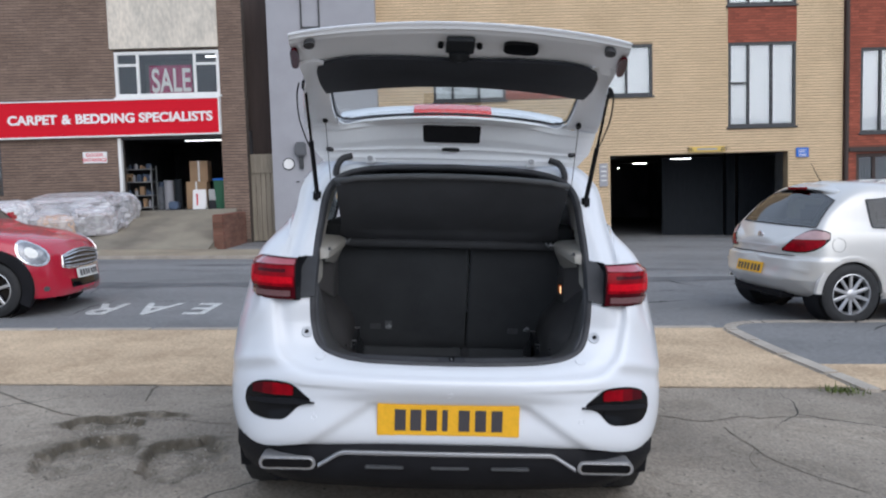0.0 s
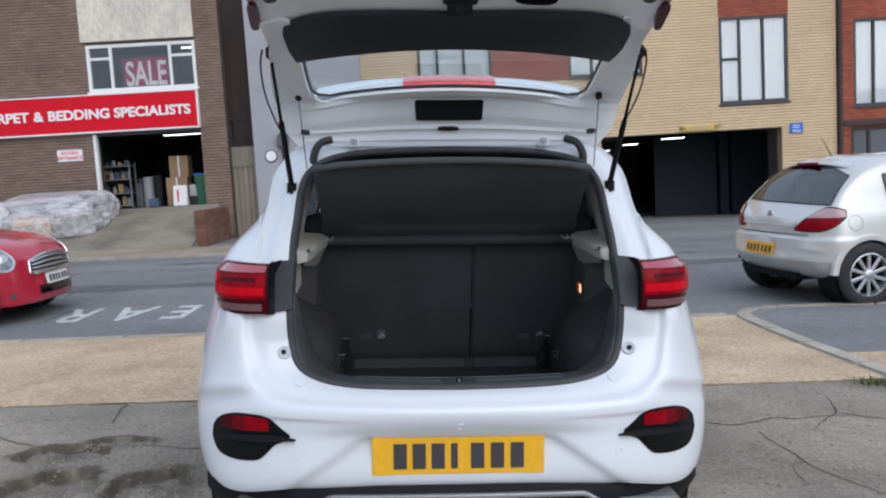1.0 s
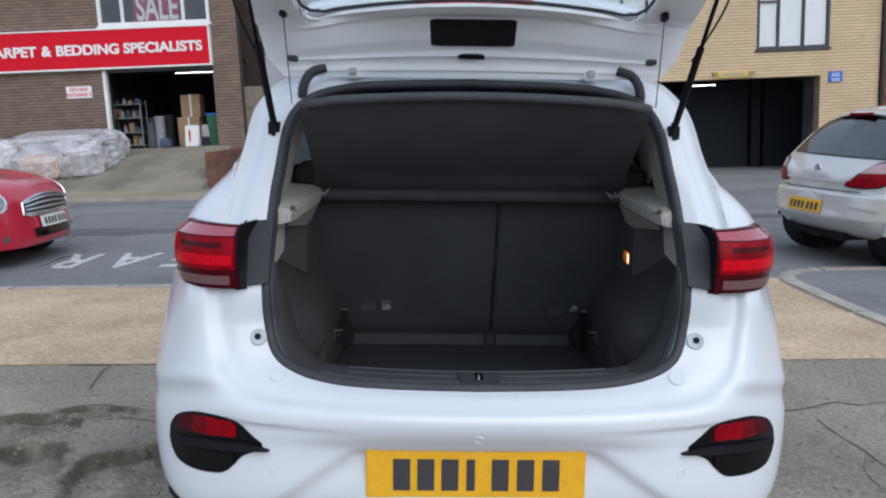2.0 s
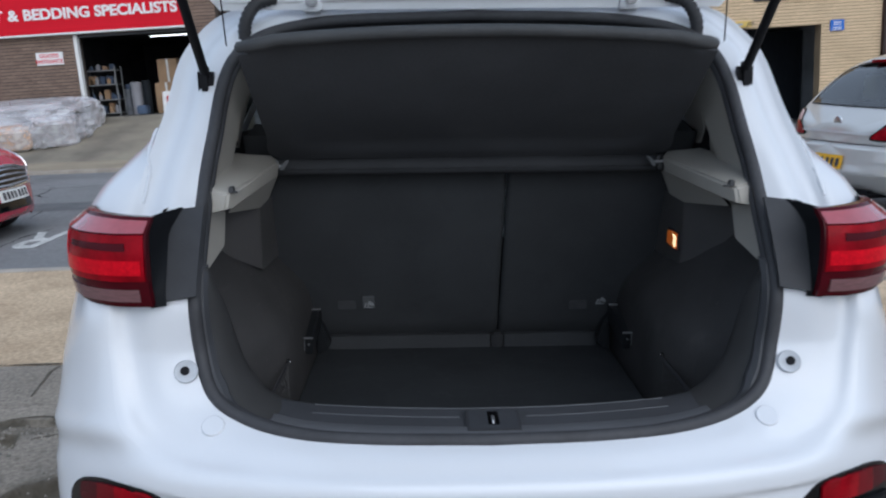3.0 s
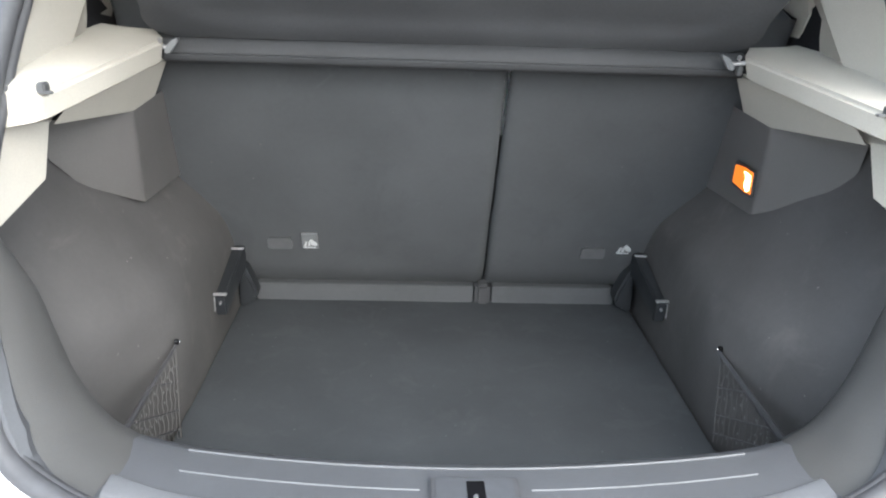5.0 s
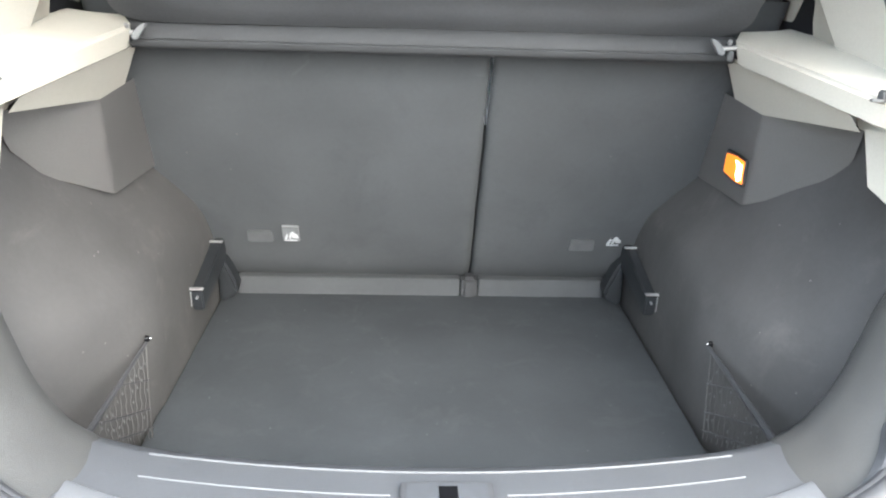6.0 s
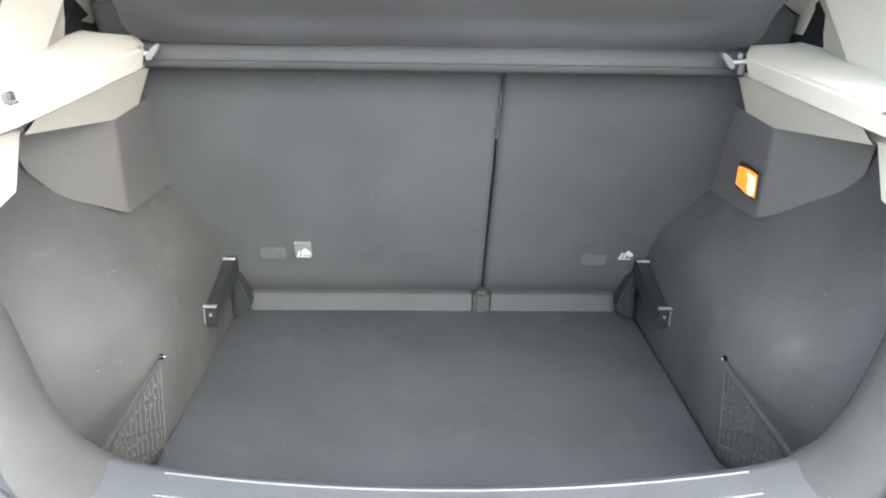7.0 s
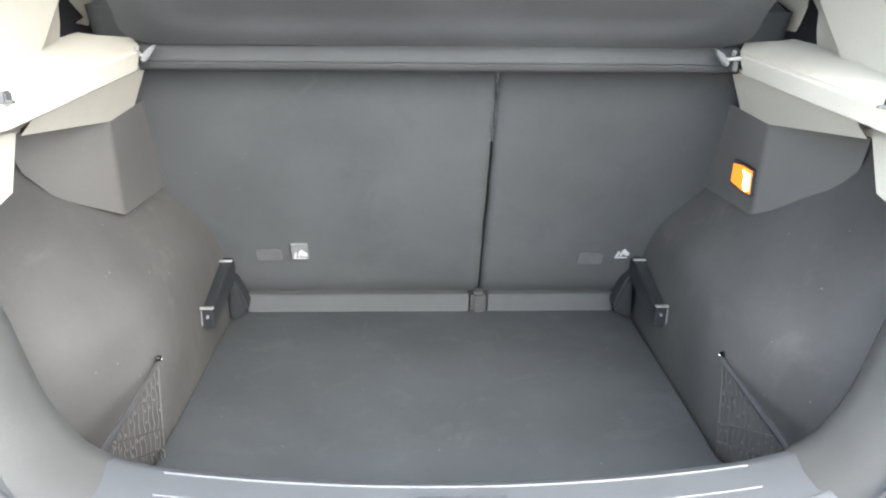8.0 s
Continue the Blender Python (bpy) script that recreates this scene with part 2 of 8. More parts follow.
def catmull(pts, sub, close=False):
    """A smooth curve through the points, sub steps a span (centripetal enough for even points)."""
    P = np.array(pts, float)
    n = len(P)
    out = []
    for i in range(n if close else n - 1):
        if close:
            a, b, c, d = P[(i - 1) % n], P[i], P[(i + 1) % n], P[(i + 2) % n]
        else:
            b, c = P[i], P[i + 1]
            a = P[i - 1] if i else 2 * b - c
            d = P[i + 2] if i + 2 < n else 2 * c - b
        for k in range(sub):
            t = k / sub
            out.append(0.5 * (2 * b + (c - a) * t + (2 * a - 5 * b + 4 * c - d) * t * t + (3 * b - a - 3 * c + d) * t ** 3))
    if not close:
        out.append(P[-1])
    return np.array(out)


def loft(rings, steps):
    """Rows between rings of points, by chord-length splines; steps: rows for each gap."""
    P = np.array(rings, float)
    n = len(P)
    h = np.linalg.norm(P[1:] - P[:-1], axis=2, keepdims=True) + 1e-6
    d = (P[1:] - P[:-1]) / h
    m = np.empty_like(P)
    m[0], m[-1] = d[0], d[-1]
    for i in range(1, n - 1):
        m[i] = (d[i - 1] * h[i] + d[i] * h[i - 1]) / (h[i - 1] + h[i])
    out, mark = [], []
    for i in range(n - 1):
        mark.append(len(out))
        for k in range(steps[i]):
            t = k / steps[i]
            out.append((2 * t**3 - 3 * t**2 + 1) * P[i] + (t**3 - 2 * t**2 + t) * h[i] * m[i] + (3 * t**2 - 2 * t**3) * P[i + 1] + (t**3 - t**2) * h[i] * m[i + 1])
    mark.append(len(out))
    out.append(P[-1])
    return np.array(out), mark


def grid_faces(rows, cols, close_cols=False, flip=False):
    F = []
    for i in range(rows - 1):
        for j in range(cols if close_cols else cols - 1):
            a, b = i * cols + j, i * cols + (j + 1) % cols
            q = (a, b, b + cols, a + cols)
            F.append(q[::-1] if flip else q)
    return F


def sheet(name, rows, mat, parent=None, label="", thick=0.0, flip=False, sharp=35, close_cols=False):
    """A mesh from rows of points (a grid); thick gives it a back at that distance."""
    R, C = len(rows), len(rows[0])
    V = [Vector(p) for row in rows for p in row]
    F = grid_faces(R, C, close_cols, flip)
    bm = bmesh.new()
    bv = [bm.verts.new(v) for v in V]
    for f in F:
        if len({tuple(round(c, 6) for c in V[k]) for k in f}) >= 3:
            try:
                bm.faces.new([bv[k] for k in f])
            except ValueError:
                pass
    bmesh.ops.remove_doubles(bm, verts=bm.verts, dist=1e-6)
    if thick:
        bm.normal_update()
        bmesh.ops.solidify(bm, geom=bm.faces[:], thickness=thick)
        return part(name, bm, mat, parent, label, sharp=sharp)
    me = bpy.data.meshes.new(name)
    bm.to_mesh(me)
    bm.free()
    me.materials.append(mat)
    me.polygons.foreach_set("use_smooth", [True] * len(me.polygons))
    me.set_sharp_from_angle(angle=radians(sharp))
    ob = new(name, me)
    if parent is not None:
        ob.parent = parent
    if label:
        tagged(ob, label)
    return ob


def prism(name, outline, axis, a, b, mat, parent=None, label="", bevel=0.0, m=None):
    """A plate: an outline in the two other axes, from a to b along the axis."""
    bm = bmesh.new()
    def at(p, h):
        return {"x": (h, p[0], p[1]), "y": (p[0], h, p[1]), "z": (p[0], p[1], h)}[axis]
    lo = [bm.verts.new(at(p, a)) for p in outline]
    hi = [bm.verts.new(at(p, b)) for p in outline]
    n = len(outline)
    bm.faces.new(lo)
    bm.faces.new(hi)
    for i in range(n):
        bm.faces.new((lo[i], lo[(i + 1) % n], hi[(i + 1) % n], hi[i]))
    bmesh.ops.recalc_face_normals(bm, faces=bm.faces)
    if bevel:
        bmesh.ops.bevel(bm, geom=bm.edges[:], offset=bevel, segments=2, affect="EDGES", clamp_overlap=True)
    if m is not None:
        bmesh.ops.transform(bm, matrix=m, verts=bm.verts)
    return part(name, bm, mat, parent, label)


def lathe(profile, seg=32, axis="x"):
    """Verts and faces turned round an axis: profile of (along, radius)."""
    V, F = [], []
    for a, r in profile:
        for k in range(seg):
            w = 2 * math.pi * k / seg
            c, s = r * math.cos(w), r * math.sin(w)
            V.append({"x": (a, c, s), "y": (c, a, s), "z": (c, s, a)}[axis])
    F = grid_faces(len(profile), seg, True)
    return V, F


def rounded(x0, x1, y0, y1, r, seg=5):
    """Outline of a rounded rectangle."""
    out = []
    for cx, cy, w in ((x1 - r, y1 - r, 0), (x0 + r, y1 - r, 90), (x0 + r, y0 + r, 180), (x1 - r, y0 + r, 270)):
        for k in range(seg + 1):
            a = radians(w + 90 * k / seg)
            out.append((cx + r * math.cos(a), cy + r * math.sin(a)))
    return out


def letters(text, size, mat, parent, m, name="lettering", depth=0.004, bold=0.0, squeeze=1.0):
    cu = bpy.data.curves.new(name, "FONT")
    cu.body, cu.size, cu.extrude, cu.offset = text, size, depth, bold
    cu.align_x, cu.align_y = "CENTER", "CENTER"
    tmp = bpy.data.objects.new(name, cu)
    scene.collection.objects.link(tmp)
    bpy.context.view_layer.update()
    me = bpy.data.meshes.new_from_object(tmp.evaluated_get(bpy.context.evaluated_depsgraph_get()))
    bpy.data.objects.remove(tmp)
    me.materials.clear()
    me.materials.append(mat)
    me.transform(m @ Matrix.Diagonal((squeeze, 1, 1, 1)))
    ob = new(name, me)
    ob.parent = parent
    return ob


# ---- ground: forecourt, pavement, road ----
def twist(y):
    """How far the ground's fall to the right eases towards the road."""
    return float(np.interp(y, [1.5, 2.6, 4.9], [0.0, 0.017, 0.026]))


def ground_z(x, y):
    return -x * (0.0524 - twist(y))


KERB_Y, FAR_Y, EDGE_Y = 4.92, 12.9, 2.58
# worn hollows in the forecourt: middle, half sizes, depth
HOLLOWS = [(-1.90, 1.58, .24, .17, .040), (-1.68, 1.79, .20, .075, .020), (-1.76, 1.05, .24, .34, .042), (-1.30, 1.08, .21, .33, .042)]


def rough_z(x, y):
    """The forecourt's worn surface over the even slope."""
    z = 0.008 * noise.noise((x * 1.3, y * 1.3, 3.1)) + 0.003 * noise.noise((x * 9, y * 9, 1.7))
    for cx, cy, a, b, d in HOLLOWS:
        r = math.hypot((x - cx) / a, (y - cy) / b) + 0.22 * noise.noise((x * 4.5, y * 4.5, cx)) + .15 * noise.noise((x * 11, y * 11, cy)) + .09 * noise.noise((x * 26, y * 26, cx))
        if r < 1:
            q = min((1 - r) / 0.12, 1)
            z -= d * q * q * (3 - 2 * q) * (1 + 0.35 * noise.noise((x * 14, y * 14, 0.5)))
    if abs(y - 2.58) < 0.1:
        z *= 0.2
    return z


def wear_and_rim_shade(x, y):
    """Where the top layer has broken away and the browner base shows, with rim shade painted along each hollow's far
    edge, 0 to 1.
    """
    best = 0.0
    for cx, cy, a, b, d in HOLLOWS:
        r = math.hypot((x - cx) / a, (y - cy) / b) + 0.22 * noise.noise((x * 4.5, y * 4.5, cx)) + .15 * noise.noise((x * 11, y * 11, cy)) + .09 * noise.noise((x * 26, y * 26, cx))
        # far strengthens the ring on the far rim, as painted shade of the broken edge
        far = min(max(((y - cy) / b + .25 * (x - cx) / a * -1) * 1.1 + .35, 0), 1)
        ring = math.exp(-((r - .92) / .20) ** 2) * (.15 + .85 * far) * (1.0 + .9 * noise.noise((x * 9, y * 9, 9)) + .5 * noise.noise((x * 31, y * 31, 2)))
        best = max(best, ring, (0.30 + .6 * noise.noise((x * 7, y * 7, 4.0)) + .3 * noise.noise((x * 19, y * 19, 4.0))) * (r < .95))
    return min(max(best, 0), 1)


def strip(name, xs, ys, mat, label, lift=0.0, worn=False, category=""):
    rows = []
    for y in ys:
        rows.append([(x, y, ground_z(x, y) + lift + (rough_z(x, y) if worn and abs(x) < 4.5 and -1 < y < 2.6 else 0)) for x in xs])
    ob = sheet(name, rows, mat, None, "", sharp=70)
    return tagged(ob, label, category, kind="structure")


def cracked(m, scale, width, dark):
    """Adds cracks to a ground material: edges of wandering cells, darker and sunk."""
    n, l = m.node_tree.nodes, m.node_tree.links
    b = n["Principled BSDF"]
    tc, wob, add = n.new("ShaderNodeTexCoord"), n.new("ShaderNodeTexNoise"), n.new("ShaderNodeVectorMath")
    wob.inputs["Scale"].default_value, wob.inputs["Detail"].default_value = 2.2, 6
    l.new(tc.outputs["Object"], wob.inputs[0])
    sc = n.new("ShaderNodeVectorMath")
    sc.operation = "SCALE"
    sc.inputs["Scale"].default_value = 0.22
    l.new(wob.outputs["Color"], sc.inputs[0])
    l.new(tc.outputs["Object"], add.inputs[0])
    l.new(sc.outputs[0], add.inputs[1])
    vo = n.new("ShaderNodeTexVoronoi")
    vo.feature = "DISTANCE_TO_EDGE"
    vo.inputs["Scale"].default_value = scale
    l.new(add.outputs[0], vo.inputs["Vector"])
    gate = n.new("ShaderNodeTexNoise")
    gate.inputs["Scale"].default_value = 0.8
    l.new(tc.outputs["Object"], gate.inputs[0])
    wide = n.new("ShaderNodeMapRange")
    wide.inputs[1].default_value, wide.inputs[2].default_value = 0.48, 0.66
    wide.inputs[3].default_value, wide.inputs[4].default_value = 0.0001, width
    l.new(gate.outputs[0], wide.inputs[0])
    lt = n.new("ShaderNodeMath")
    lt.operation = "LESS_THAN"
    l.new(vo.outputs["Distance"], lt.inputs[0])
    l.new(wide.outputs[0], lt.inputs[1])
    old = b.inputs["Base Color"].links[0].from_socket
    mx = n.new("ShaderNodeMix")
    mx.data_type = "RGBA"
    l.new(lt.outputs[0], mx.inputs[0])
    l.new(old, mx.inputs[6])
    mx.inputs[7].default_value = (*dark, 1)
    l.new(mx.outputs[2], b.inputs["Base Color"])


def stained(m, scale, dark, low, high, strength):
    """Blotches of dirt with soft, ragged edges."""
    n, l = m.node_tree.nodes, m.node_tree.links
    b = n["Principled BSDF"]
    tc, no = n.new("ShaderNodeTexCoord"), n.new("ShaderNodeTexNoise")
    no.inputs["Scale"].default_value, no.inputs["Detail"].default_value, no.inputs["Roughness"].default_value = scale, 9, 0.68
    no.inputs["Distortion"].default_value = 0.6
    l.new(tc.outputs["Object"], no.inputs[0])
    rg = n.new("ShaderNodeMapRange")
    rg.inputs[1].default_value, rg.inputs[2].default_value, rg.inputs[3].default_value, rg.inputs[4].default_value = low, high, 0.0, strength
    l.new(no.outputs[0], rg.inputs[0])
    old = b.inputs["Base Color"].links[0].from_socket
    mx = n.new("ShaderNodeMix")
    mx.data_type = "RGBA"
    l.new(rg.outputs[0], mx.inputs[0])
    l.new(old, mx.inputs[6])
    mx.inputs[7].default_value = (*dark, 1)
    l.new(mx.outputs[2], b.inputs["Base Color"])


stained(ASPHALT, 1.3, (0.085, 0.070, 0.052), 0.50, 0.72, 0.62)
stained(ASPHALT, 7.0, (0.075, 0.062, 0.050), 0.56, 0.74, 0.55)
stained(PAVING, 2.2, (0.28, 0.19, 0.115), 0.52, 0.74, 0.45)
stained(CARPET, 9.0, (0.110, 0.102, 0.098), 0.57, 0.78, 0.60)
stained(FLOORFELT, 11.0, (0.058, 0.061, 0.065), 0.54, 0.76, 0.60)
stained(FELT, 6.0, (0.044, 0.047, 0.051), 0.54, 0.74, 0.60)
stained(FELT, 17.0, (0.088, 0.090, 0.093), 0.64, 0.80, 0.55)
stained(PAVING, 12.0, (0.20, 0.14, 0.09), 0.60, 0.72, 0.50)
stained(ROADMAT, 0.7, (0.10, 0.10, 0.10), 0.52, 0.70, 0.55)
cracked(ASPHALT, 0.42, 0.0022, (0.035, 0.034, 0.03))
cracked(ROADMAT, 0.35, 0.006, (0.03, 0.03, 0.03))
_far = [-300, -120, -50, -20]
XS = _far + list(np.linspace(-10, 14, 25)) + [20, 50, 120, 300]
XF = _far[:-1] + [-12, -8, -6, -5, -4.5] + list(np.linspace(-4, -2.4, 30)) + list(np.linspace(-2.38, -.9, 125)) + list(np.linspace(-.85, -.55, 7)) + list(np.linspace(-.5, 4.5, 51)) + [6, 9, 14, 20, 50, 120, 300]
YF = [-300, -100, -40, -15, -6, -3, -1] + list(np.linspace(-.8, 0.3, 12)) + list(np.linspace(0.35, 0.66, 12)) + list(np.linspace(.68, 1.96, 106)) + list(np.linspace(2.0, EDGE_Y, 18))
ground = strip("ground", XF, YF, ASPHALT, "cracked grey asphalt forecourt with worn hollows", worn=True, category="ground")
# worn carries both the bared base and the painted rim shade
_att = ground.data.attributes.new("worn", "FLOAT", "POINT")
_att.data.foreach_set("value", [wear_and_rim_shade(v.co.x, v.co.y) if -4 < v.co.x < -.5 and 0 < v.co.y < 2.5 else 0.0 for v in ground.data.vertices])
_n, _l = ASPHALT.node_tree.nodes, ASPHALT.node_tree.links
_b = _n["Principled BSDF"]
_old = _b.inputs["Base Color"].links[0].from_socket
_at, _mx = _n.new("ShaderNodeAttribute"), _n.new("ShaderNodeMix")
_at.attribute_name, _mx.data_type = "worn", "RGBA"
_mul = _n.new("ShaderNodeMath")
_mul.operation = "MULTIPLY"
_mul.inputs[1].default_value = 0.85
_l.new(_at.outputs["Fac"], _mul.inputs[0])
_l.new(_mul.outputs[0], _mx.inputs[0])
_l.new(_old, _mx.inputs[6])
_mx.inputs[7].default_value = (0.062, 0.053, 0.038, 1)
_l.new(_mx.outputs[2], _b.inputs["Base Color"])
PX = [-300, -120, -50, -20] + list(np.linspace(-10, 2.9, 14))
pavement = strip("pavement", PX, list(np.linspace(EDGE_Y - .01, KERB_Y - 0.10, 6)), PAVING, "sandy concrete pavement beside the road", 0.002, category="pavement")
SOIL = material("dark_joint_soil", (0.085, 0.072, 0.052), 0.95, var=0.3, scale=9)
_jx = np.linspace(-7, 2.9, 240)
_rows = [[(x, EDGE_Y + e * (.004 + .030 * max(0, noise.noise((x * 2.3, 0, 7))) + .007 * noise.noise((x * 17, e, 1))), ground_z(x, EDGE_Y) + .0055) for x in _jx] for e in (-1, 1)]
tagged(sheet("pavement_joint", _rows, SOIL), "dark crumbling joint between asphalt and pavement", "joint", kind="structure")
FX = [2.93] + list(np.linspace(3.3, 14, 10)) + [20, 50, 120, 300]
footway = strip("pavement_asphalt", FX, list(np.linspace(3.25, KERB_Y - .0, 6)), ROADMAT, "dark asphalt footway edged with pale kerbs", 0.012, category="pavement")
strip("pavement_edge", FX, [2.50, 2.52, 2.9, 3.25], PAVING, "sandy concrete edging beside the footway", 0.014, category="pavement")
road = strip("road", XS, list(np.linspace(KERB_Y - .1, FAR_Y + .6, 12)), ROADMAT, "worn grey asphalt road with patched streaks", -0.03, category="road")
far_ground = strip("ground_far_side", XS, list(np.linspace(FAR_Y, 30, 10)) + [60, 300], ROADMAT, "asphalt apron across the road", -0.027, category="ground")

# thin dark streaks where the road was patched
PATCH = material("dark_patch", (0.115, 0.116, 0.118), 0.9, var=0.2, scale=3, fine=0.2, bump=0.4, bscale=100)
for _x0, _x1, _y, _w in ((-4.7, -3.3, 11.6, .14), (-7, 1.5, 8.6, .5), (3.2, 9, 9.2, .5), (-3, 4.5, 10.6, .25)):
    xs = np.linspace(_x0, _x1, 30)
    rows = [[(x, _y + e * _w / 2 + .25 * noise.noise((x * .8, _y, e)), ground_z(x, _y) - .026) for x in xs] for e in (-1, 1)]
    tagged(sheet("road_patch", rows, PATCH), "darker asphalt streak on the road", "road", kind="structure")

# kerbs
_kerb_mesh = {}


def kerb_stone(parent, a, b, w=0.14, h=0.16, lift=0.0):
    a, b = Vector(a), Vector(b)
    L = round((b - a).length, 2)
    if (L, w, h) not in _kerb_mesh:
        bm = box(bmesh.new(), 0.003, L - 0.003, -w / 2, w / 2, -h, 0, bevel=0.014)
        me = bpy.data.meshes.new("kerb_stone")
        bm.to_mesh(me)
        bm.free()
        me.materials.append(KERB)
        _kerb_mesh[(L, w, h)] = me
    ob = new("kerb_stone", _kerb_mesh[(L, w, h)])
    d = (b - a).normalized()
    ob.matrix_world = Matrix.Translation(a + Vector((0, 0, lift))) @ d.to_track_quat("X", "Z").to_matrix().to_4x4()
    ob.parent = parent
    return ob


def kerb_line(name, pts, label, lift, step=0.915):
    top = thing(name, label, "kerb", kind="structure")
    for (x0, y0), (x1, y1) in zip(pts[:-1], pts[1:]):
        n = max(1, round(math.hypot(x1 - x0, y1 - y0) / step))
        for k in range(n):
            p = [(x0 + (x1 - x0) * t, y0 + (y1 - y0) * t) for t in (k / n, (k + 1) / n)]
            kerb_stone(top, *[(x, y, ground_z(x, y)) for x, y in p], lift=lift)
    return top


kerb_line("kerb_near", [(-12, KERB_Y - .06), (2.75, KERB_Y - .06)], "pale dropped kerb stones beside the pavement", 0.009)
_arc = [(3.30 + .46 * math.cos(radians(w)), 4.62 + .46 * math.sin(radians(w))) for w in range(180, 89, -15)]
kerb_line("kerb_corner", [(3.0, 2.48), (2.95, 2.95), (2.88, 3.6), (2.85, 4.15), (2.84, 4.62)], "pale kerb stones edging the footway", 0.022)
kerb_line("kerb_bend", _arc, "curved pale kerb stones at the footway's corner", 0.022, 0.2)
kerb_line("kerb_right", [(3.30, 5.08), (9, 5.10), (16, 5.10)], "pale kerb stones beside the parked car", 0.022)
footway_fill = strip("pavement_fill", list(np.linspace(3.25, 14, 10)) + [30], [KERB_Y - .02, 4.97, 5.03], ROADMAT, "dark asphalt at the footway's edge", 0.012, category="pavement")
_q = [[(3.30 + r * math.cos(radians(w)), 4.62 + r * math.sin(radians(w))) for w in range(90, 181, 10)] for r in (.43, .25, .02)]
_q = [[(x, y, ground_z(x, y) + .0125) for x, y in row] for row in _q]
tagged(sheet("pavement_fill", _q, ROADMAT), "dark asphalt inside the kerb's bend", "pavement", kind="structure")
kerb_line("kerb_far", [(-16, FAR_Y), (0.5, FAR_Y)], "worn kerb stones across the road", 0.03)

# painted road letters, to be read from the far side
LINE = material("road_paint", (0.52, 0.52, 0.50), 0.8, var=0.25, scale=7, fine=0.3, fscale=40)
road_text = thing("road_marking", "worn white painted letters on the road", "road marking", kind="structure")
for _ch, _x in (("R", -3.86), ("A", -3.28), ("E", -2.71), ("L", -2.14), ("C", -1.57)):
    ob = letters(_ch, 1.0, LINE, road_text, pose(0, 0, 0, 0, 0, 180) @ Matrix.Diagonal((0.62, 1.18, 1, 1)), "letter", depth=0.002, bold=0.012)
    ob.matrix_world = Matrix.Translation((_x, 6.42, ground_z(_x, 6.42) - 0.026)) @ pose(0, 0, 0, 0, 1.51, 0)
strip_line = strip("road_edge_line", list(np.linspace(-9, 2.6, 13)), [KERB_Y + .02, KERB_Y + .10], LINE, "worn pale line along the road's edge", -0.026, category="road")

# weeds at the pavement's end
GRASS = material("weed_green", (0.10, 0.13, 0.025), 0.8, var=0.3, scale=20)
_V, _F = [], []
for k in range(120):
    x, y = random.gauss(2.78, .07), random.gauss(2.50, .04)
    z = ground_z(x, y)
    h, w, a = random.uniform(.015, .05), .005, random.uniform(0, 6.28)
    c, sn = math.cos(a), math.sin(a)
    i = len(_V)
    _V += [(x - w * c, y - w * sn, z - .004), (x + w * c, y + w * sn, z - .004), (x + .6 * h * sn, y - .6 * h * c, z + h)]
    _F.append((i, i + 1, i + 2))
tagged(mesh_object("weeds", _V, _F, GRASS, smooth=False), "small green weeds in the pavement's joint", "weed", kind="stuff")

# branching cracks across the forecourt
def crack(pts, w):
    P = catmull([(x, y, 0) for x, y in pts], 8)
    rows = [[], []]
    for k, p in enumerate(P):
        q = P[min(k + 1, len(P) - 1)] - P[max(k - 1, 0)]
        n_ = Vector((-q[1], q[0], 0)).normalized()
        ww = w * (.35 + abs(noise.noise((p[0] * 9, p[1] * 9, 2)))) * (1 if 0 < k < len(P) - 1 else .1)
        for row, e in zip(rows, (-1, 1)):
            x, y = p[0] + e * n_.x * ww + .012 * noise.noise((p[0] * 6, p[1] * 6, 5)), p[1] + e * n_.y * ww
            row.append((x, y, ground_z(x, y) + rough_z(x, y) + .003))
    tagged(sheet("ground_crack", rows, SOIL), "thin dark crack in the asphalt", "crack", kind="structure")


for _pts, _w in (([(-2.9, 2.35), (-2.59, 2.08), (-2.38, 1.91), (-2.24, 1.80), (-2.09, 1.72)], .009), ([(-1.64, 1.67), (-1.54, 1.71), (-1.40, 1.68), (-1.29, 1.65), (-1.17, 1.65), (-.85, 1.62)], .007),
                 ([(-1.93, 2.55), (-1.93, 2.45), (-1.89, 2.27), (-1.86, 2.11)], .010), ([(-2.02, 1.76), (-1.9, 1.72), (-1.83, 1.75), (-1.81, 1.86), (-1.69, 1.89), (-1.60, 1.86)], .012),
                 ([(1.2, 1.97), (1.43, 1.91), (1.58, 1.84), (1.72, 1.88), (1.87, 1.94), (1.97, 1.91), (2.11, 1.94), (2.29, 1.94), (2.45, 1.87)], .007),
                 ([(1.69, 1.74), (1.68, 1.62), (1.70, 1.49), (1.72, 1.37), (1.73, 1.23), (1.77, 1.10), (1.87, .93), (2.0, .75)], .006), ([(1.72, 1.37), (1.62, 1.2), (1.60, 1.05)], .003)):
    crack(_pts, _w)

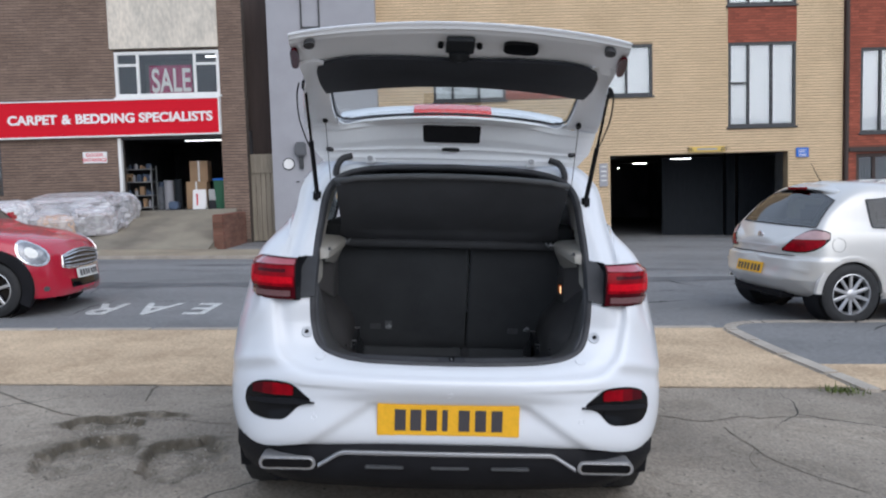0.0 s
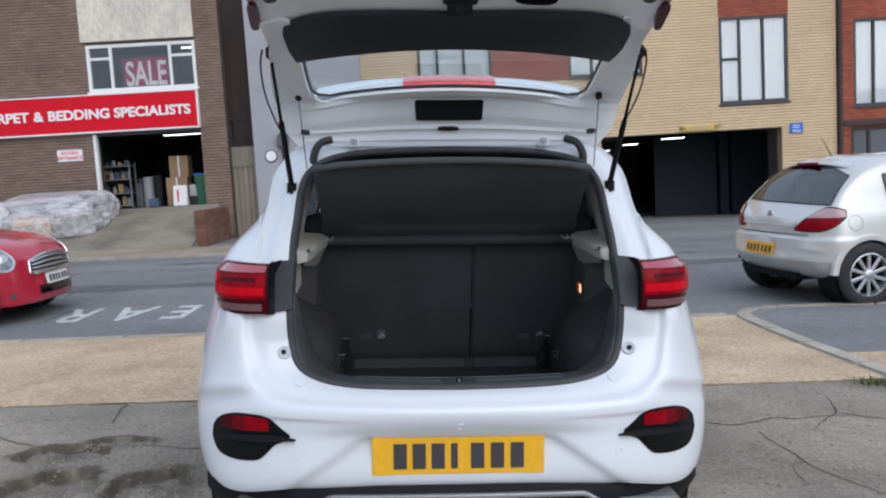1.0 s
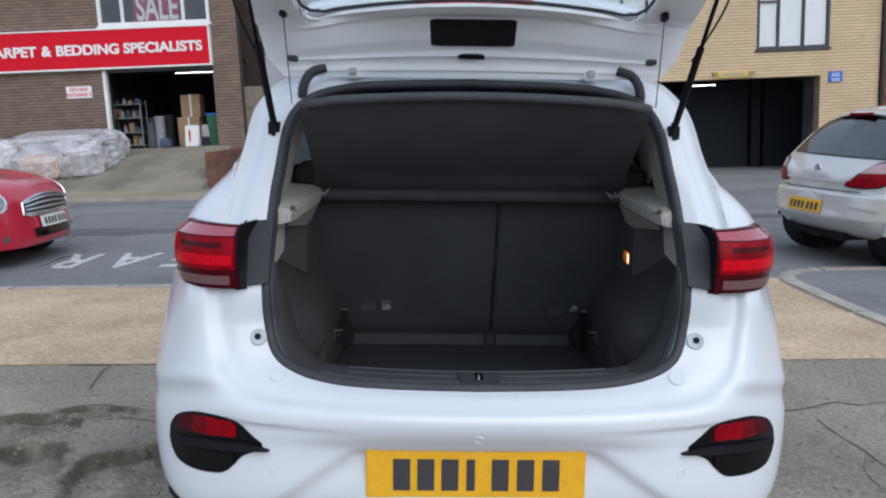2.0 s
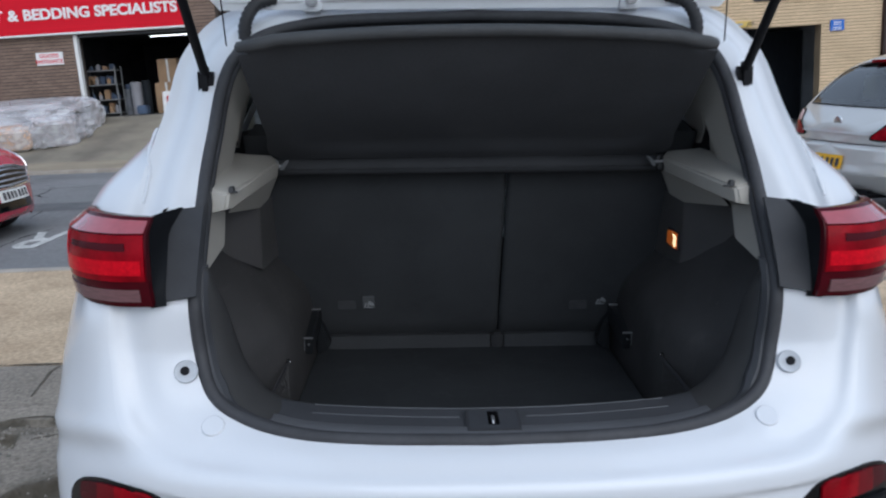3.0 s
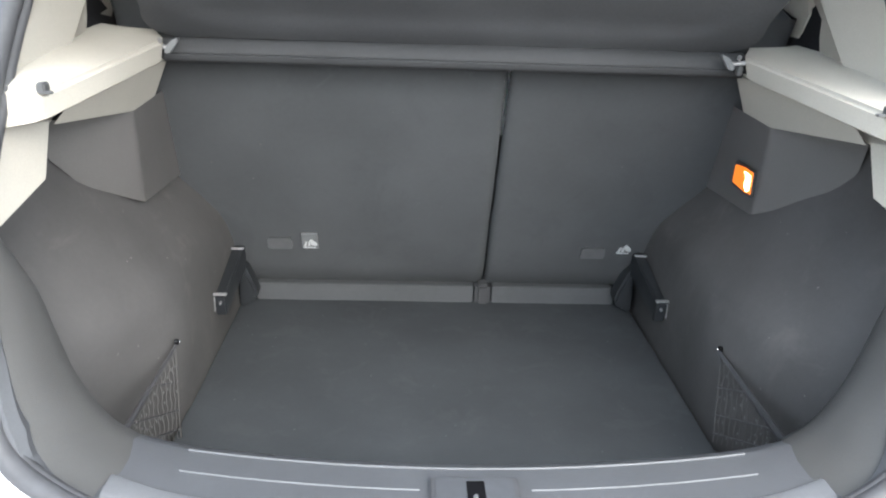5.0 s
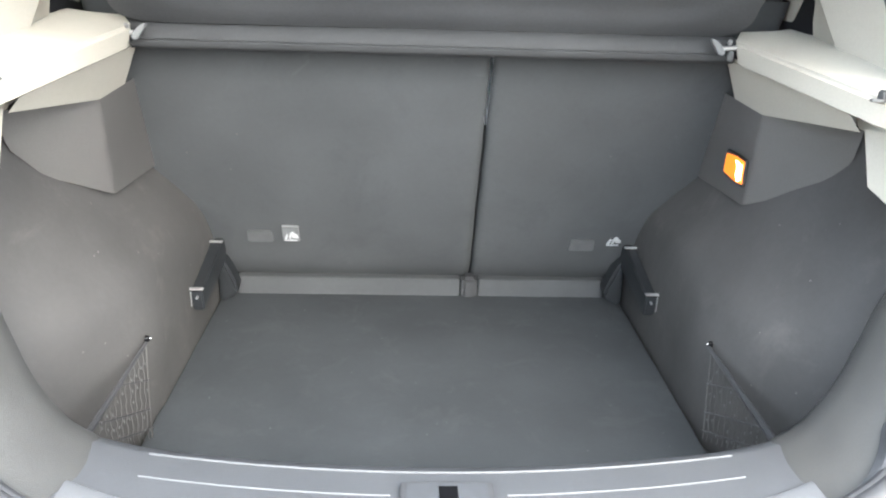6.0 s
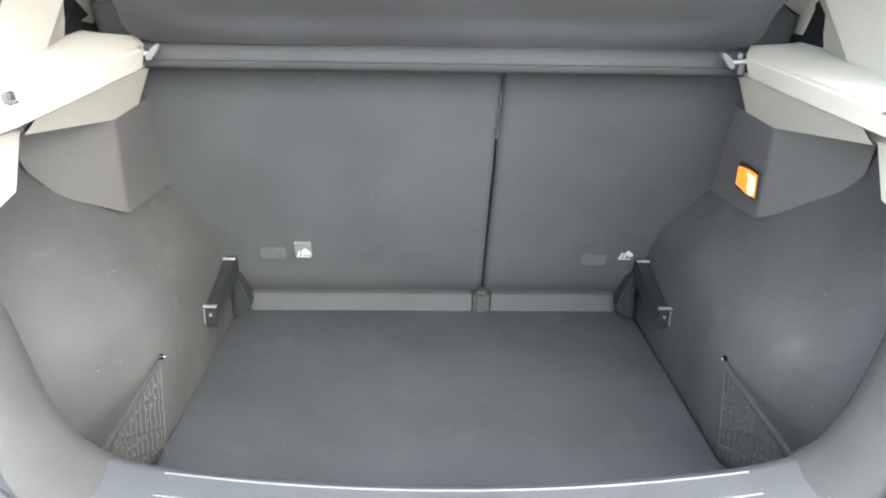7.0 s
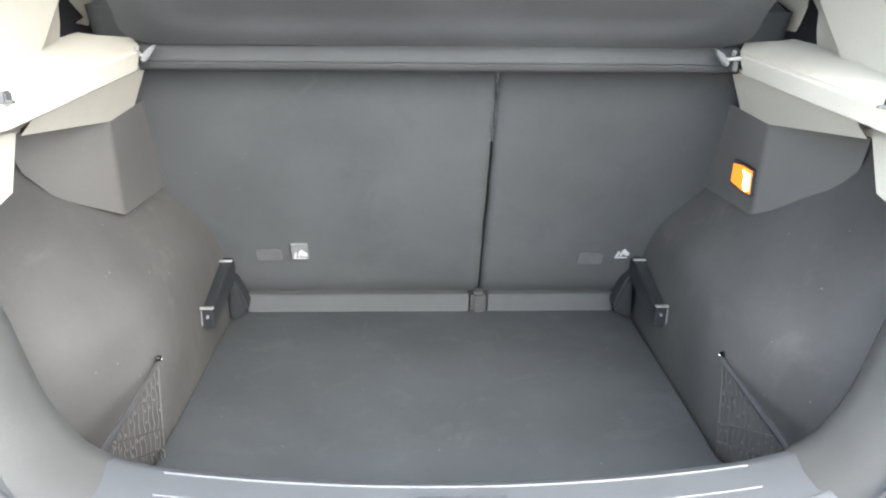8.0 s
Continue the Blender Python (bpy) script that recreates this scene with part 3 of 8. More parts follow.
# loose gravel in the hollows
_V, _F = [], []
for k in range(520):
    cx, cy, a, b, d = HOLLOWS[k % 4]
    x, y = random.gauss(cx, a * .55), random.gauss(cy - .04, b * .6)
    if not (-3.9 < x < -.7 and .0 < y < 2.45):
        continue
    r = random.uniform(.004, .013)
    z = ground_z(x, y) + rough_z(x, y)
    i = len(_V)
    for q in range(5):
        w = 6.283 * q / 5 + k
        _V.append((x + r * math.cos(w) * random.uniform(.7, 1.2), y + r * math.sin(w), z - .002))
    _V.append((x, y, z + r * random.uniform(.5, .9)))
    _F += [(i + q, i + (q + 1) % 5, i + 5) for q in range(5)]
GRAVEL = material("loose_gravel", (0.21, 0.19, 0.16), 0.9, var=0.2, scale=30, island=0.35)
tagged(mesh_object("gravel", _V, _F, GRAVEL, smooth=False), "loose grey gravel in the worn hollows", "gravel", kind="stuff")


# ---- the white car ----
white_car = thing("white_hatchback_car", "white compact crossover car with its tailgate raised, on cracked asphalt", "car", CAR)

# half rings from the boot opening outwards and then forwards: bottom middle, round the side, to top middle
RINGS = [
    [(0, .052, .7255), (.20, .059, .7275), (.34, .081, .7315), (.44, .117, .745), (.502, .15, .778), (.530, .185, .845), (.537, .195, .95), (.544, .28, 1.06), (.542, .40, 1.21), (.512, .535, 1.385), (.36, .595, 1.452), (0, .605, 1.468)],
    [(0, .018, .714), (.20, .025, .715), (.36, .052, .718), (.49, .092, .730), (.575, .14, .775), (.605, .172, .85), (.605, .185, .95), (.598, .275, 1.08), (.58, .42, 1.24), (.548, .56, 1.405), (.39, .63, 1.487), (0, .64, 1.505)],
    [(0, -.030, .690), (.20, -.025, .690), (.39, .0, .690), (.56, .045, .698), (.645, .105, .755), (.675, .155, .85), (.68, .194, .95), (.666, .302, 1.10), (.648, .462, 1.262), (.622, .612, 1.418), (.475, .695, 1.508), (0, .715, 1.53)],
    [(0, -.036, .655), (.20, -.030, .655), (.40, -.004, .655), (.60, .055, .66), (.72, .15, .72), (.735, .19, .83), (.715, .20, .94), (.725, .33, 1.105), (.660, .535, 1.272), (.630, .69, 1.426), (.475, .76, 1.522), (0, .775, 1.54)],
    [(0, -.004, .60), (.25, .0, .60), (.46, .015, .595), (.66, .085, .59), (.785, .20, .67), (.80, .25, .80), (.755, .25, .93), (.765, .38, 1.10), (.668, .63, 1.280), (.633, .78, 1.436), (.47, .84, 1.53), (0, .86, 1.555)],
    [(0, .004, .435), (.25, .006, .435), (.5, .025, .425), (.73, .12, .40), (.845, .27, .50), (.86, .36, .74), (.805, .35, .93), (.80, .5, 1.085), (.676, .78, 1.288), (.632, .92, 1.448), (.46, .96, 1.55), (0, .98, 1.575)],
    [(0, .06, .41), (.25, .07, .41), (.5, .10, .40), (.75, .22, .375), (.87, .45, .42), (.888, .7, .72), (.875, .8, .92), (.815, .9, 1.07), (.688, 1.1, 1.29), (.620, 1.25, 1.465), (.43, 1.3, 1.57), (0, 1.3, 1.60)],
    [(0, 1.3, .30), (.25, 1.3, .30), (.5, 1.3, .30), (.78, 1.3, .31), (.875, 1.3, .42), (.892, 1.3, .72), (.885, 1.35, .93), (.82, 1.4, 1.06), (.70, 1.5, 1.30), (.62, 1.65, 1.48), (.44, 1.7, 1.58), (0, 1.7, 1.61)],
    [(0, 2.1, .24), (.25, 2.1, .24), (.5, 2.1, .24), (.80, 2.1, .26), (.87, 2.1, .40), (.89, 2.1, .72), (.885, 2.1, .92), (.82, 2.1, 1.05), (.71, 2.2, 1.30), (.63, 2.3, 1.48), (.44, 2.3, 1.575), (0, 2.3, 1.60)],
    [(0, 2.9, .24), (.25, 2.9, .24), (.5, 2.9, .24), (.80, 2.9, .26), (.88, 2.9, .40), (.895, 2.9, .72), (.885, 2.9, .90), (.82, 2.9, 1.01), (.75, 2.9, 1.13), (.66, 2.75, 1.36), (.44, 2.7, 1.50), (0, 2.7, 1.54)],
    [(0, 3.6, .24), (.25, 3.6, .24), (.5, 3.6, .24), (.80, 3.6, .28), (.89, 3.6, .42), (.90, 3.6, .72), (.875, 3.5, .88), (.80, 3.45, .97), (.72, 3.4, 1.00), (.6, 3.3, 1.04), (.4, 3.25, 1.07), (0, 3.2, 1.09)],
    [(0, 4.15, .22), (.25, 4.15, .22), (.5, 4.1, .22), (.70, 4.02, .26), (.80, 3.95, .40), (.80, 3.98, .62), (.76, 4.0, .78), (.70, 4.0, .86), (.6, 4.0, .90), (.5, 4.0, .93), (.3, 4.0, .95), (0, 4.0, .96)],
    [(0, 4.26, .25), (.15, 4.26, .25), (.3, 4.24, .26), (.5, 4.18, .32), (.62, 4.12, .42), (.64, 4.14, .56), (.6, 4.15, .68), (.52, 4.17, .74), (.45, 4.18, .78), (.36, 4.19, .80), (.2, 4.2, .82), (0, 4.22, .83)],
    [(0, 4.29, .50), (.05, 4.29, .50), (.1, 4.29, .50), (.2, 4.28, .50), (.25, 4.28, .50), (.26, 4.28, .52), (.25, 4.28, .56), (.2, 4.28, .58), (.15, 4.28, .59), (.1, 4.29, .60), (.05, 4.29, .60), (0, 4.29, .60)],
]
# a crisp step between the sunken flange and the outer skin
_step = []
for k, (b, c) in enumerate(zip(RINGS[1], RINGS[2])):
    f = 0.80
    _step.append((b[0] + (c[0] - b[0]) * f, b[1] + (c[1] - b[1]) * f + (0.014 if 2 < k < 8 else 0.007 if k < 3 else 0.016), b[2] + (c[2] - b[2]) * f))
RINGS.insert(2, _step)
USUB = 12
_half = np.array([catmull(r, USUB) for r in RINGS])            # rings x u x 3
_full, RING_AT = loft(_half, [6, 6, 5, 8, 9, 16, 6, 12, 6, 6, 6, 6, 4, 4])
NV, NU = _full.shape[:2]
_full[:, 0, 0] = _full[:, -1, 0] = 0
# the rear pillars are even from the flange's step to the side windows
for _n in range(240):
    _a = _full[RING_AT[3] + 1:RING_AT[7]]
    _k = np.clip((_a[:, :, 2:3] - 1.13) / 0.08, 0, 1) * 0.5
    _m = (_full[RING_AT[3]:RING_AT[7] - 1] + _full[RING_AT[3] + 2:RING_AT[7] + 1]) / 2
    _full[RING_AT[3] + 1:RING_AT[7]] = _a + (_m - _a) * _k
# the lower corners run smoothly from the flange into the bumper
for _n in range(26):
    _a = _full[RING_AT[2] + 1:RING_AT[6]]
    _k = np.clip((.93 - _a[:, :, 2:3]) / .05, 0, 1) * np.clip((_a[:, :, 2:3] - .60) / .05, 0, 1) * 0.5
    _m = (_full[RING_AT[2]:RING_AT[6] - 1] + _full[RING_AT[2] + 2:RING_AT[6] + 1]) / 2
    _full[RING_AT[2] + 1:RING_AT[6]] = _a + (_m - _a) * _k
# the number plate's sunken field and the soft swage above the bumper corners
for _row in _full:
    for _p in _row:
        if _p[1] < 0.2 and 0.40 < _p[2] < 0.62:
            d = min(0.600 - _p[2], (0.285 + (0.600 - _p[2]) * 1.45 - abs(_p[0])) * 0.55)
            q = min(max(d / 0.022, 0), 1)
            _p[1] += 0.017 * q * q * (3 - 2 * q)
        # a crease from the lamp pod towards the middle
        if _p[1] < 0.3 and 0.56 < _p[2] < 0.66 and _p[0] < 0.62:
            q = min(max((0.650 - _p[2]) / 0.008, 0), 1) * min(max((_p[2] - 0.575) / 0.06, 0), 1) * min(max((_p[0] - 0.24) / 0.24, 0), 1)
            _p[1] += 0.007 * q
        # a ledge above the bumper corner and a shallow hollow under it
        if _p[1] < 0.5 and 0.62 < _p[2] < 0.86 and _p[0] > 0.52:
            w = min((_p[0] - 0.52) / 0.14, 1) * min((0.5 - _p[1]) / 0.2, 1)
            z0 = 0.752 - 0.26 * (_p[0] - 0.6)
            lift = 0.006 * math.exp(-((_p[2] - z0) / 0.020) ** 2) - 0.005 * math.exp(-((_p[2] - z0 + .042) / 0.024) ** 2) - .003 * math.exp(-((_p[2] - z0 - .08) / 0.04) ** 2)
            _p[0] += lift * w * 0.6
            _p[1] -= lift * w * 0.8


def both_sides(row):
    """A closed ring from a half ring."""
    left = row[1:-1][::-1].copy()
    left[:, 0] *= -1
    return np.concatenate([row, left])


SHELL = [both_sides(r) for r in _full]
# the opening sits a little to the right of the middle
for _i, _row in enumerate(SHELL):
    _w = min(max((RING_AT[4] - _i) / (RING_AT[4] - RING_AT[2]), 0), 1)
    for _p in _row:
        if _p[0] < -.3:
            _p[0] += 0.010 * _w * min((-.3 - _p[0]) / .15, 1)
NC = len(SHELL[0])
AXLE_R, AXLE_F, WHEEL_Z = 0.84, 3.43, 0.335


def shell_kind(c, i):
    """Which piece of the body a face belongs to, from its middle and its ring."""
    x, y, z = abs(c[0]), c[1], c[2]
    for ax in (AXLE_R, AXLE_F):
        if x > 0.70 and (y - ax) ** 2 + (z - WHEEL_Z) ** 2 < 0.375 ** 2:
            return None
    if 1.12 < z < 1.47 and 1.15 < y < 2.86 and x > 0.6 and y < 3.0 - (z - 1.1) * 0.9 and abs(y - 1.75) > 0.05:
        return "side"
    if x < 0.72 - (z - 1.1) * 0.35 and y > 2.72 and 1.12 < z < 1.47:
        return "front"
    if y < 0.8 and z < 0.425 and i > RING_AT[6] - 2:
        return None
    if i >= RING_AT[3] and z < 0.945 and y < 0.55:
        return "bumper"
    return "body"


_groups = {}
for i in range(NV - 1):
    for j in range(NC):
        q = (i * NC + j, i * NC + (j + 1) % NC, (i + 1) * NC + (j + 1) % NC, (i + 1) * NC + j)
        c = sum(SHELL[k // NC][k % NC] for k in q) / 4
        kind = shell_kind(c, i)
        if kind == "side":
            kind = ("side_l" if c[0] < 0 else "side_r") + ("_rear" if c[1] < 1.75 else "_front")
        if kind:
            _groups.setdefault(kind, []).append(q)
_allv = np.array([p for r in SHELL for p in r])


def shell_piece(name, key, mat, parent, label="", thick=0.0):
    faces = _groups[key]
    used = sorted({k for f in faces for k in f})
    at = {k: n for n, k in enumerate(used)}
    bm = bmesh.new()
    bv = [bm.verts.new(_allv[k]) for k in used]
    for f in faces:
        bm.faces.new([bv[at[k]] for k in f])
    bmesh.ops.remove_doubles(bm, verts=bm.verts, dist=1e-5)
    bmesh.ops.recalc_face_normals(bm, faces=bm.faces)
    if thick:
        bmesh.ops.solidify(bm, geom=bm.faces[:], thickness=thick)
    return part(name, bm, mat, parent, label, sharp=40)


body = shell_piece("body", "body", PAINT, white_car, "glossy white painted body shell", 0.004)
bumper = shell_piece("rear_bumper", "bumper", PAINT, white_car, "glossy white painted rear bumper", 0.004)
from mathutils.bvhtree import BVHTree
_tree_faces = [f for k in ("body", "bumper") for f in _groups[k]]
SKIN = BVHTree.FromPolygons([Vector(v) for v in _allv], _tree_faces)


def on_skin(s, phi, z, out=0.0):
    """The place on the body's rear corner on side s (-1 left, 1 right), at the angle phi round an upright axis: 0 straight astern, 90 abeam."""
    c = Vector((s * 0.40, 0.75, z))
    d = Vector((s * math.sin(radians(phi)), -math.cos(radians(phi)), 0))
    hit, nor, _, _ = SKIN.ray_cast(c + d * 2.0, -d)
    if hit is None:
        return c + d * 0.6
    if nor.dot(d) < 0:
        nor = -nor
    return hit + nor * out


def behind_skin(x, z, out=0.0):
    """The place on the rear face seen straight from astern."""
    hit, nor, _, _ = SKIN.ray_cast(Vector((x, -1.5, z)), Vector((0, 1, 0)))
    if hit is None:
        return Vector((x, 0.2, z))
    if nor.y > 0:
        nor = -nor
    return hit + nor * out


# the tail lamp's course round the corner, seen from above, in even steps
LAMP_RUN = catmull([(.591, .155, 0), (.650, .160, 0), (.703, .186, 0), (.742, .224, 0), (.766, .270, 0), (.783, .330, 0), (.790, .405, 0)], 10)


def lamp_lo(u):
    return .944 + .035 * max(0, (u - .72) / .28) ** 2


def lamp_hi(u):
    return 1.100 + .004 * math.sin(math.pi * min(u * 1.2, 1)) - .010 * max(0, (u - .7) / .3) ** 2


def lamp_at(s, u, z, out=0.0):
    """A place on the lamp: u from its inner to its outer end, at the height z."""
    k = min(max(u, 0), 1) * (len(LAMP_RUN) - 1)
    i = min(int(k), len(LAMP_RUN) - 2)
    p = LAMP_RUN[i] + (LAMP_RUN[i + 1] - LAMP_RUN[i]) * (k - i)
    d = LAMP_RUN[i + 1] - LAMP_RUN[i]
    n = Vector((d[1], -d[0], 0)).normalized()
    h = out - 1.15 * max(0, z - 1.077) ** 1.0 - .35 * max(0, .955 - z) + .010 * math.sin(math.pi * min(max((z - .94) / .15, 0), 1))
    return Vector((s * (p[0] + n.x * h) + (.004 if s < 0 else 0), p[1] + n.y * h, z))


def lamp_patch(name, s, u0, u1, lo, hi, out, mat, parent, label="", n=14, m=6, under=.004):
    """A field of the lamp between two heights, with its edges turned in."""
    us = np.linspace(u0, u1, n + 1)
    rows = []
    for j, u in enumerate(us):
        rows.append([lamp_at(s, u, lo(u), out - under)] + [lamp_at(s, u, lo(u) + (hi(u) - lo(u)) * k / m, out) for k in range(m + 1)] + [lamp_at(s, u, hi(u), out - under)])
    ends = []
    for u in (u0, u1):
        ends.append([lamp_at(s, u, lo(u) + (hi(u) - lo(u)) * min(max(k - 1, 0), m) / m, out - under) for k in range(m + 3)])
    return sheet(name, [ends[0]] + rows + [ends[1]], mat, parent, label, flip=(s > 0), sharp=40)


def patch(name, s, outline, out, mat, parent, label="", n=14, m=8, under=0.012):
    """A raised lens or panel on the corner: outline gives, at even steps, (phi low, z low, z high, phi shift at the top)."""
    O = catmull([(*o, 0.0)[:4] for o in outline], max(1, n // (len(outline) - 1)))

    def at(o, v, h):
        return on_skin(s, o[0] + o[3] * v, o[1] + (o[2] - o[1]) * v, h)
    rows = [[at(O[0], min(max(k - 1, 0), m) / m, -under) for k in range(m + 3)]]
    for o in O:
        rows.append([at(o, 0, -under)] + [at(o, k / m, out) for k in range(m + 1)] + [at(o, 1, -under)])
    rows.append([at(O[-1], min(max(k - 1, 0), m) / m, -under) for k in range(m + 3)])
    return sheet(name, rows, mat, parent, label, flip=(s > 0), sharp=40)


# ---- outside fittings of the rear ----
def disc(name, x, z, r, out, mat, parent, label="", depth=0.006, ring=0.0):
    """A round plug or sensor on the rear face."""
    c = behind_skin(x, z, out)
    e = behind_skin(x + 0.01, z, out) - behind_skin(x - 0.01, z, out)
    f = behind_skin(x, z + 0.01, out) - behind_skin(x, z - 0.01, out)
    nrm = e.cross(f).normalized()
    if nrm.y > 0:
        nrm = -nrm
    prof = [(-depth, r), (0, r), (0.0015, r * 0.92), (0.0015 if not ring else 0.0, r * (0.01 if not ring else 0.75))] + ([(0.0, 0.0005)] if ring else [])
    V, F = lathe(prof, 20, "z")
    M = Matrix.Translation(c) @ nrm.to_track_quat("Z", "Y").to_matrix().to_4x4()
    return mesh_object(name, [M @ Vector(v) for v in V], F, mat, parent, label, sharp=30)


for s in (-1, 1):
    # tail lamp: lens fields laid on one barrel-shaped housing
    lamp = lamp_patch("tail_lamp", s, 0, 1, lamp_lo, lamp_hi, 0.0, DARKRED, white_car, "dark red tail lamp", n=30, m=16, under=.014)
    lamp_patch("red_lens", s, .012, .95, lambda u: .993 + .012 * max(0, u - .7), lambda u: 1.074 - .012 * max(0, u - .75), .0025, REDLENS, lamp, "bright red lens", n=26, m=8)
    lamp_patch("upper_lens", s, .012, .96, lambda u: 1.077 - .012 * max(0, u - .75), lambda u: lamp_hi(u) - .005, .002, SHEENLENS, lamp, "upper red lens with a pale sky sheen in its colour", n=26, m=4)
    lamp_patch("dark_stripe", s, .10, .47, lambda u: 1.046 + .006 * u, lambda u: 1.061 - .004 * u, .0040, DARKRED, lamp, "dark red stripe", n=12, m=3)
    lamp_patch("light_guide", s, .60, .80, lambda u: 1.000, lambda u: 1.064, .0040, HOTRED, lamp, "brighter red light guide", n=8, m=6)
    lamp_patch("light_guide", s, .03, .60, lambda u: 1.004, lambda u: 1.030, .0038, HOTRED, lamp, "brighter red light guide", n=14, m=4)
    lamp_patch("clear_lens", s, .05, .74, lambda u: .955, lambda u: .978, .003, CLEARLENS, lamp, "smoked clear lens", n=18, m=4)
    # black recess between lamp and seal, and the grey panel beside the seal
    shift = .007
    depth = lambda z: float(np.interp(z, [.92, .95, .97, 1.0, 1.03, 1.06, 1.09, 1.12], [.174, .184, .194, .213, .235, .258, .282, .309]))
    rows = []
    for k in range(11):
        z = .942 + .160 * k / 10
        x_in = .577 + .145 * (z - .955) - .026 * max(0, (z - 1.06) / .04)
        rows.append([Vector((s * (x_in + (.602 - x_in) * q / 5) + shift, (depth(z) - .010) * (1 - q / 5) ** .8 + (.172 + 1.2 * max(0, z - 1.077)) * (1 - (1 - q / 5) ** .8), z - .004 * q / 5)) for q in range(6)])
    sheet("lamp_panel", rows, DEEPBLACK, white_car, "black panel beside the lamp", thick=.006, sharp=40)
    rows = []
    for i in range(9):
        row = []
        low = (.523 + .055 * i / 8, .958 - .008 * i / 8)
        high = (float(np.interp(i, [0, 5, 8], [.528, .568, .594])), float(np.interp(i, [0, 5, 8], [1.104, 1.0995, 1.066])))
        for k in range(9):
            x, z = low[0] + (high[0] - low[0]) * k / 8, low[1] + (high[1] - low[1]) * k / 8
            row.append(Vector((s * x + shift, depth(z) - .012, z)))
        rows.append(row)
    sheet("seal_panel", rows, DARKPANEL, white_car, "dark grey panel beside the seal", thick=.006, sharp=40)
    # sealed seam down the rear pillar
    seam = [behind_skin(s * x + (.0 if s < 0 else .02), z, .0) for x, z in catmull([(.668, 1.235, 0), (.660, 1.20, 0), (.645, 1.165, 0), (.644, 1.14, 0), (.645, 1.105, 0)], 6)[:, :2]]
    rod("pillar_seam", seam, [.0035 + .001 * math.sin(k * 1.3) for k in range(len(seam))], PAINT, white_car, "painted seam down the rear pillar", seg=8)
    # buffer cup, plug and parking sensor
    cup = disc("buffer_cup", -.542 if s < 0 else .556, .818, .021, 0.006, SHADEDCUP, white_car, "white cup of the tailgate buffer, its hollow's shade in the colour", ring=1)
    disc("buffer_screw", -.544 if s < 0 else .558, .819, .008, 0.009, BLACK, cup, "dark screw head")
    disc("round_plug", -.483 if s < 0 else .495, .740, .020, 0.003, PAINT, white_car, "white round plug")
    disc("parking_sensor", s * .49, .534, .011, 0.0005, PAINT, white_car, "white parking sensor", ring=1)
    # fog lamp pod in the bumper's corner
    pod = patch("fog_lamp", s, [(8.5, .581, .597), (10.5, .573, .614), (12.5, .561, .633), (14.2, .538, .646), (16.5, .515, .652), (20, .508, .651), (24, .507, .646), (28.5, .515, .631), (31.2, .536, .612), (32.6, .560, .590)], 0.003, GLOSSY, white_car, "gloss black fog lamp pod", n=28, m=10)
    patch("reflector", s, [(13.8, .607, .632), (15, .604, .644), (18, .602, .645), (20.5, .600, .643)], 0.0075, REDLENS, pod, "red reflector", n=12, m=4)
    patch("reflector", s, [(20.5, .600, .643), (22.5, .598, .641), (24.5, .597, .637)], 0.0073, MIDRED, pod, "deep red reflector", n=8, m=4)
    patch("reflector", s, [(24.5, .597, .637), (27, .595, .630), (29, .594, .622)], 0.0070, DARKRED, pod, "dark red reflector", n=8, m=4)
    patch("pod_blade", s, [(7.0, .581, .585), (9.5, .578, .591), (13, .574, .594), (18, .569, .590), (24, .564, .582), (30.5, .557, .570)], 0.014, BLACK, pod, "black blade", n=20, m=3)
    patch("fog_glass", s, [(14.0, .545, .566), (17, .528, .562), (21, .521, .558), (25, .520, .553), (29, .527, .548)], 0.008, GLOSSY, pod, "dark fog lamp glass", n=16, m=4)
disc("parking_sensor", 0.005, .632, .011, 0.0005, PAINT, white_car, "white parking sensor", ring=1)

# number plate with bars for its characters
plate = part("number_plate", box(bmesh.new(), -.26, .26, -.004, .004, .474, .592, bevel=0.003), YELLOW, white_car, "yellow rear number plate")
plate.location.y = 0.008
for k, x in enumerate((-.175, -.118, -.061, -.012, .058, .118, .178)):
    part("plate_bar", box(bmesh.new(), x - (.020 if k != 3 else .010), x + (.020 if k != 3 else .010), -.0060, -.0035, .494, .572), INK, plate, "dark bar")

# black lower bumper, its silver strip and tail pipe finishers
_low = []
for z, dy in ((.440, .012), (.425, -.004), (.36, -.002), (.30, .015), (.25, .07), (.245, .30)):
    row = []
    for k in range(-24, 25):
        a = k / 24
        x = a * .838
        y = .0 + .10 * a * a + .22 * max(0, abs(a) - .62) ** 2 / .1444
        row.append((x * (1 - .012 * (dy > .01)), y + dy, z - .028 * a * a if z > .3 else z))
    _low.append(row)
lower = sheet("lower_bumper", _low, BLACK, white_car, "textured black lower bumper", thick=0.0, sharp=50)


def low_y(x):
    a = x / .838
    return .0 + .10 * a * a + .22 * max(0, abs(a) - .62) ** 2 / .1444 - .004


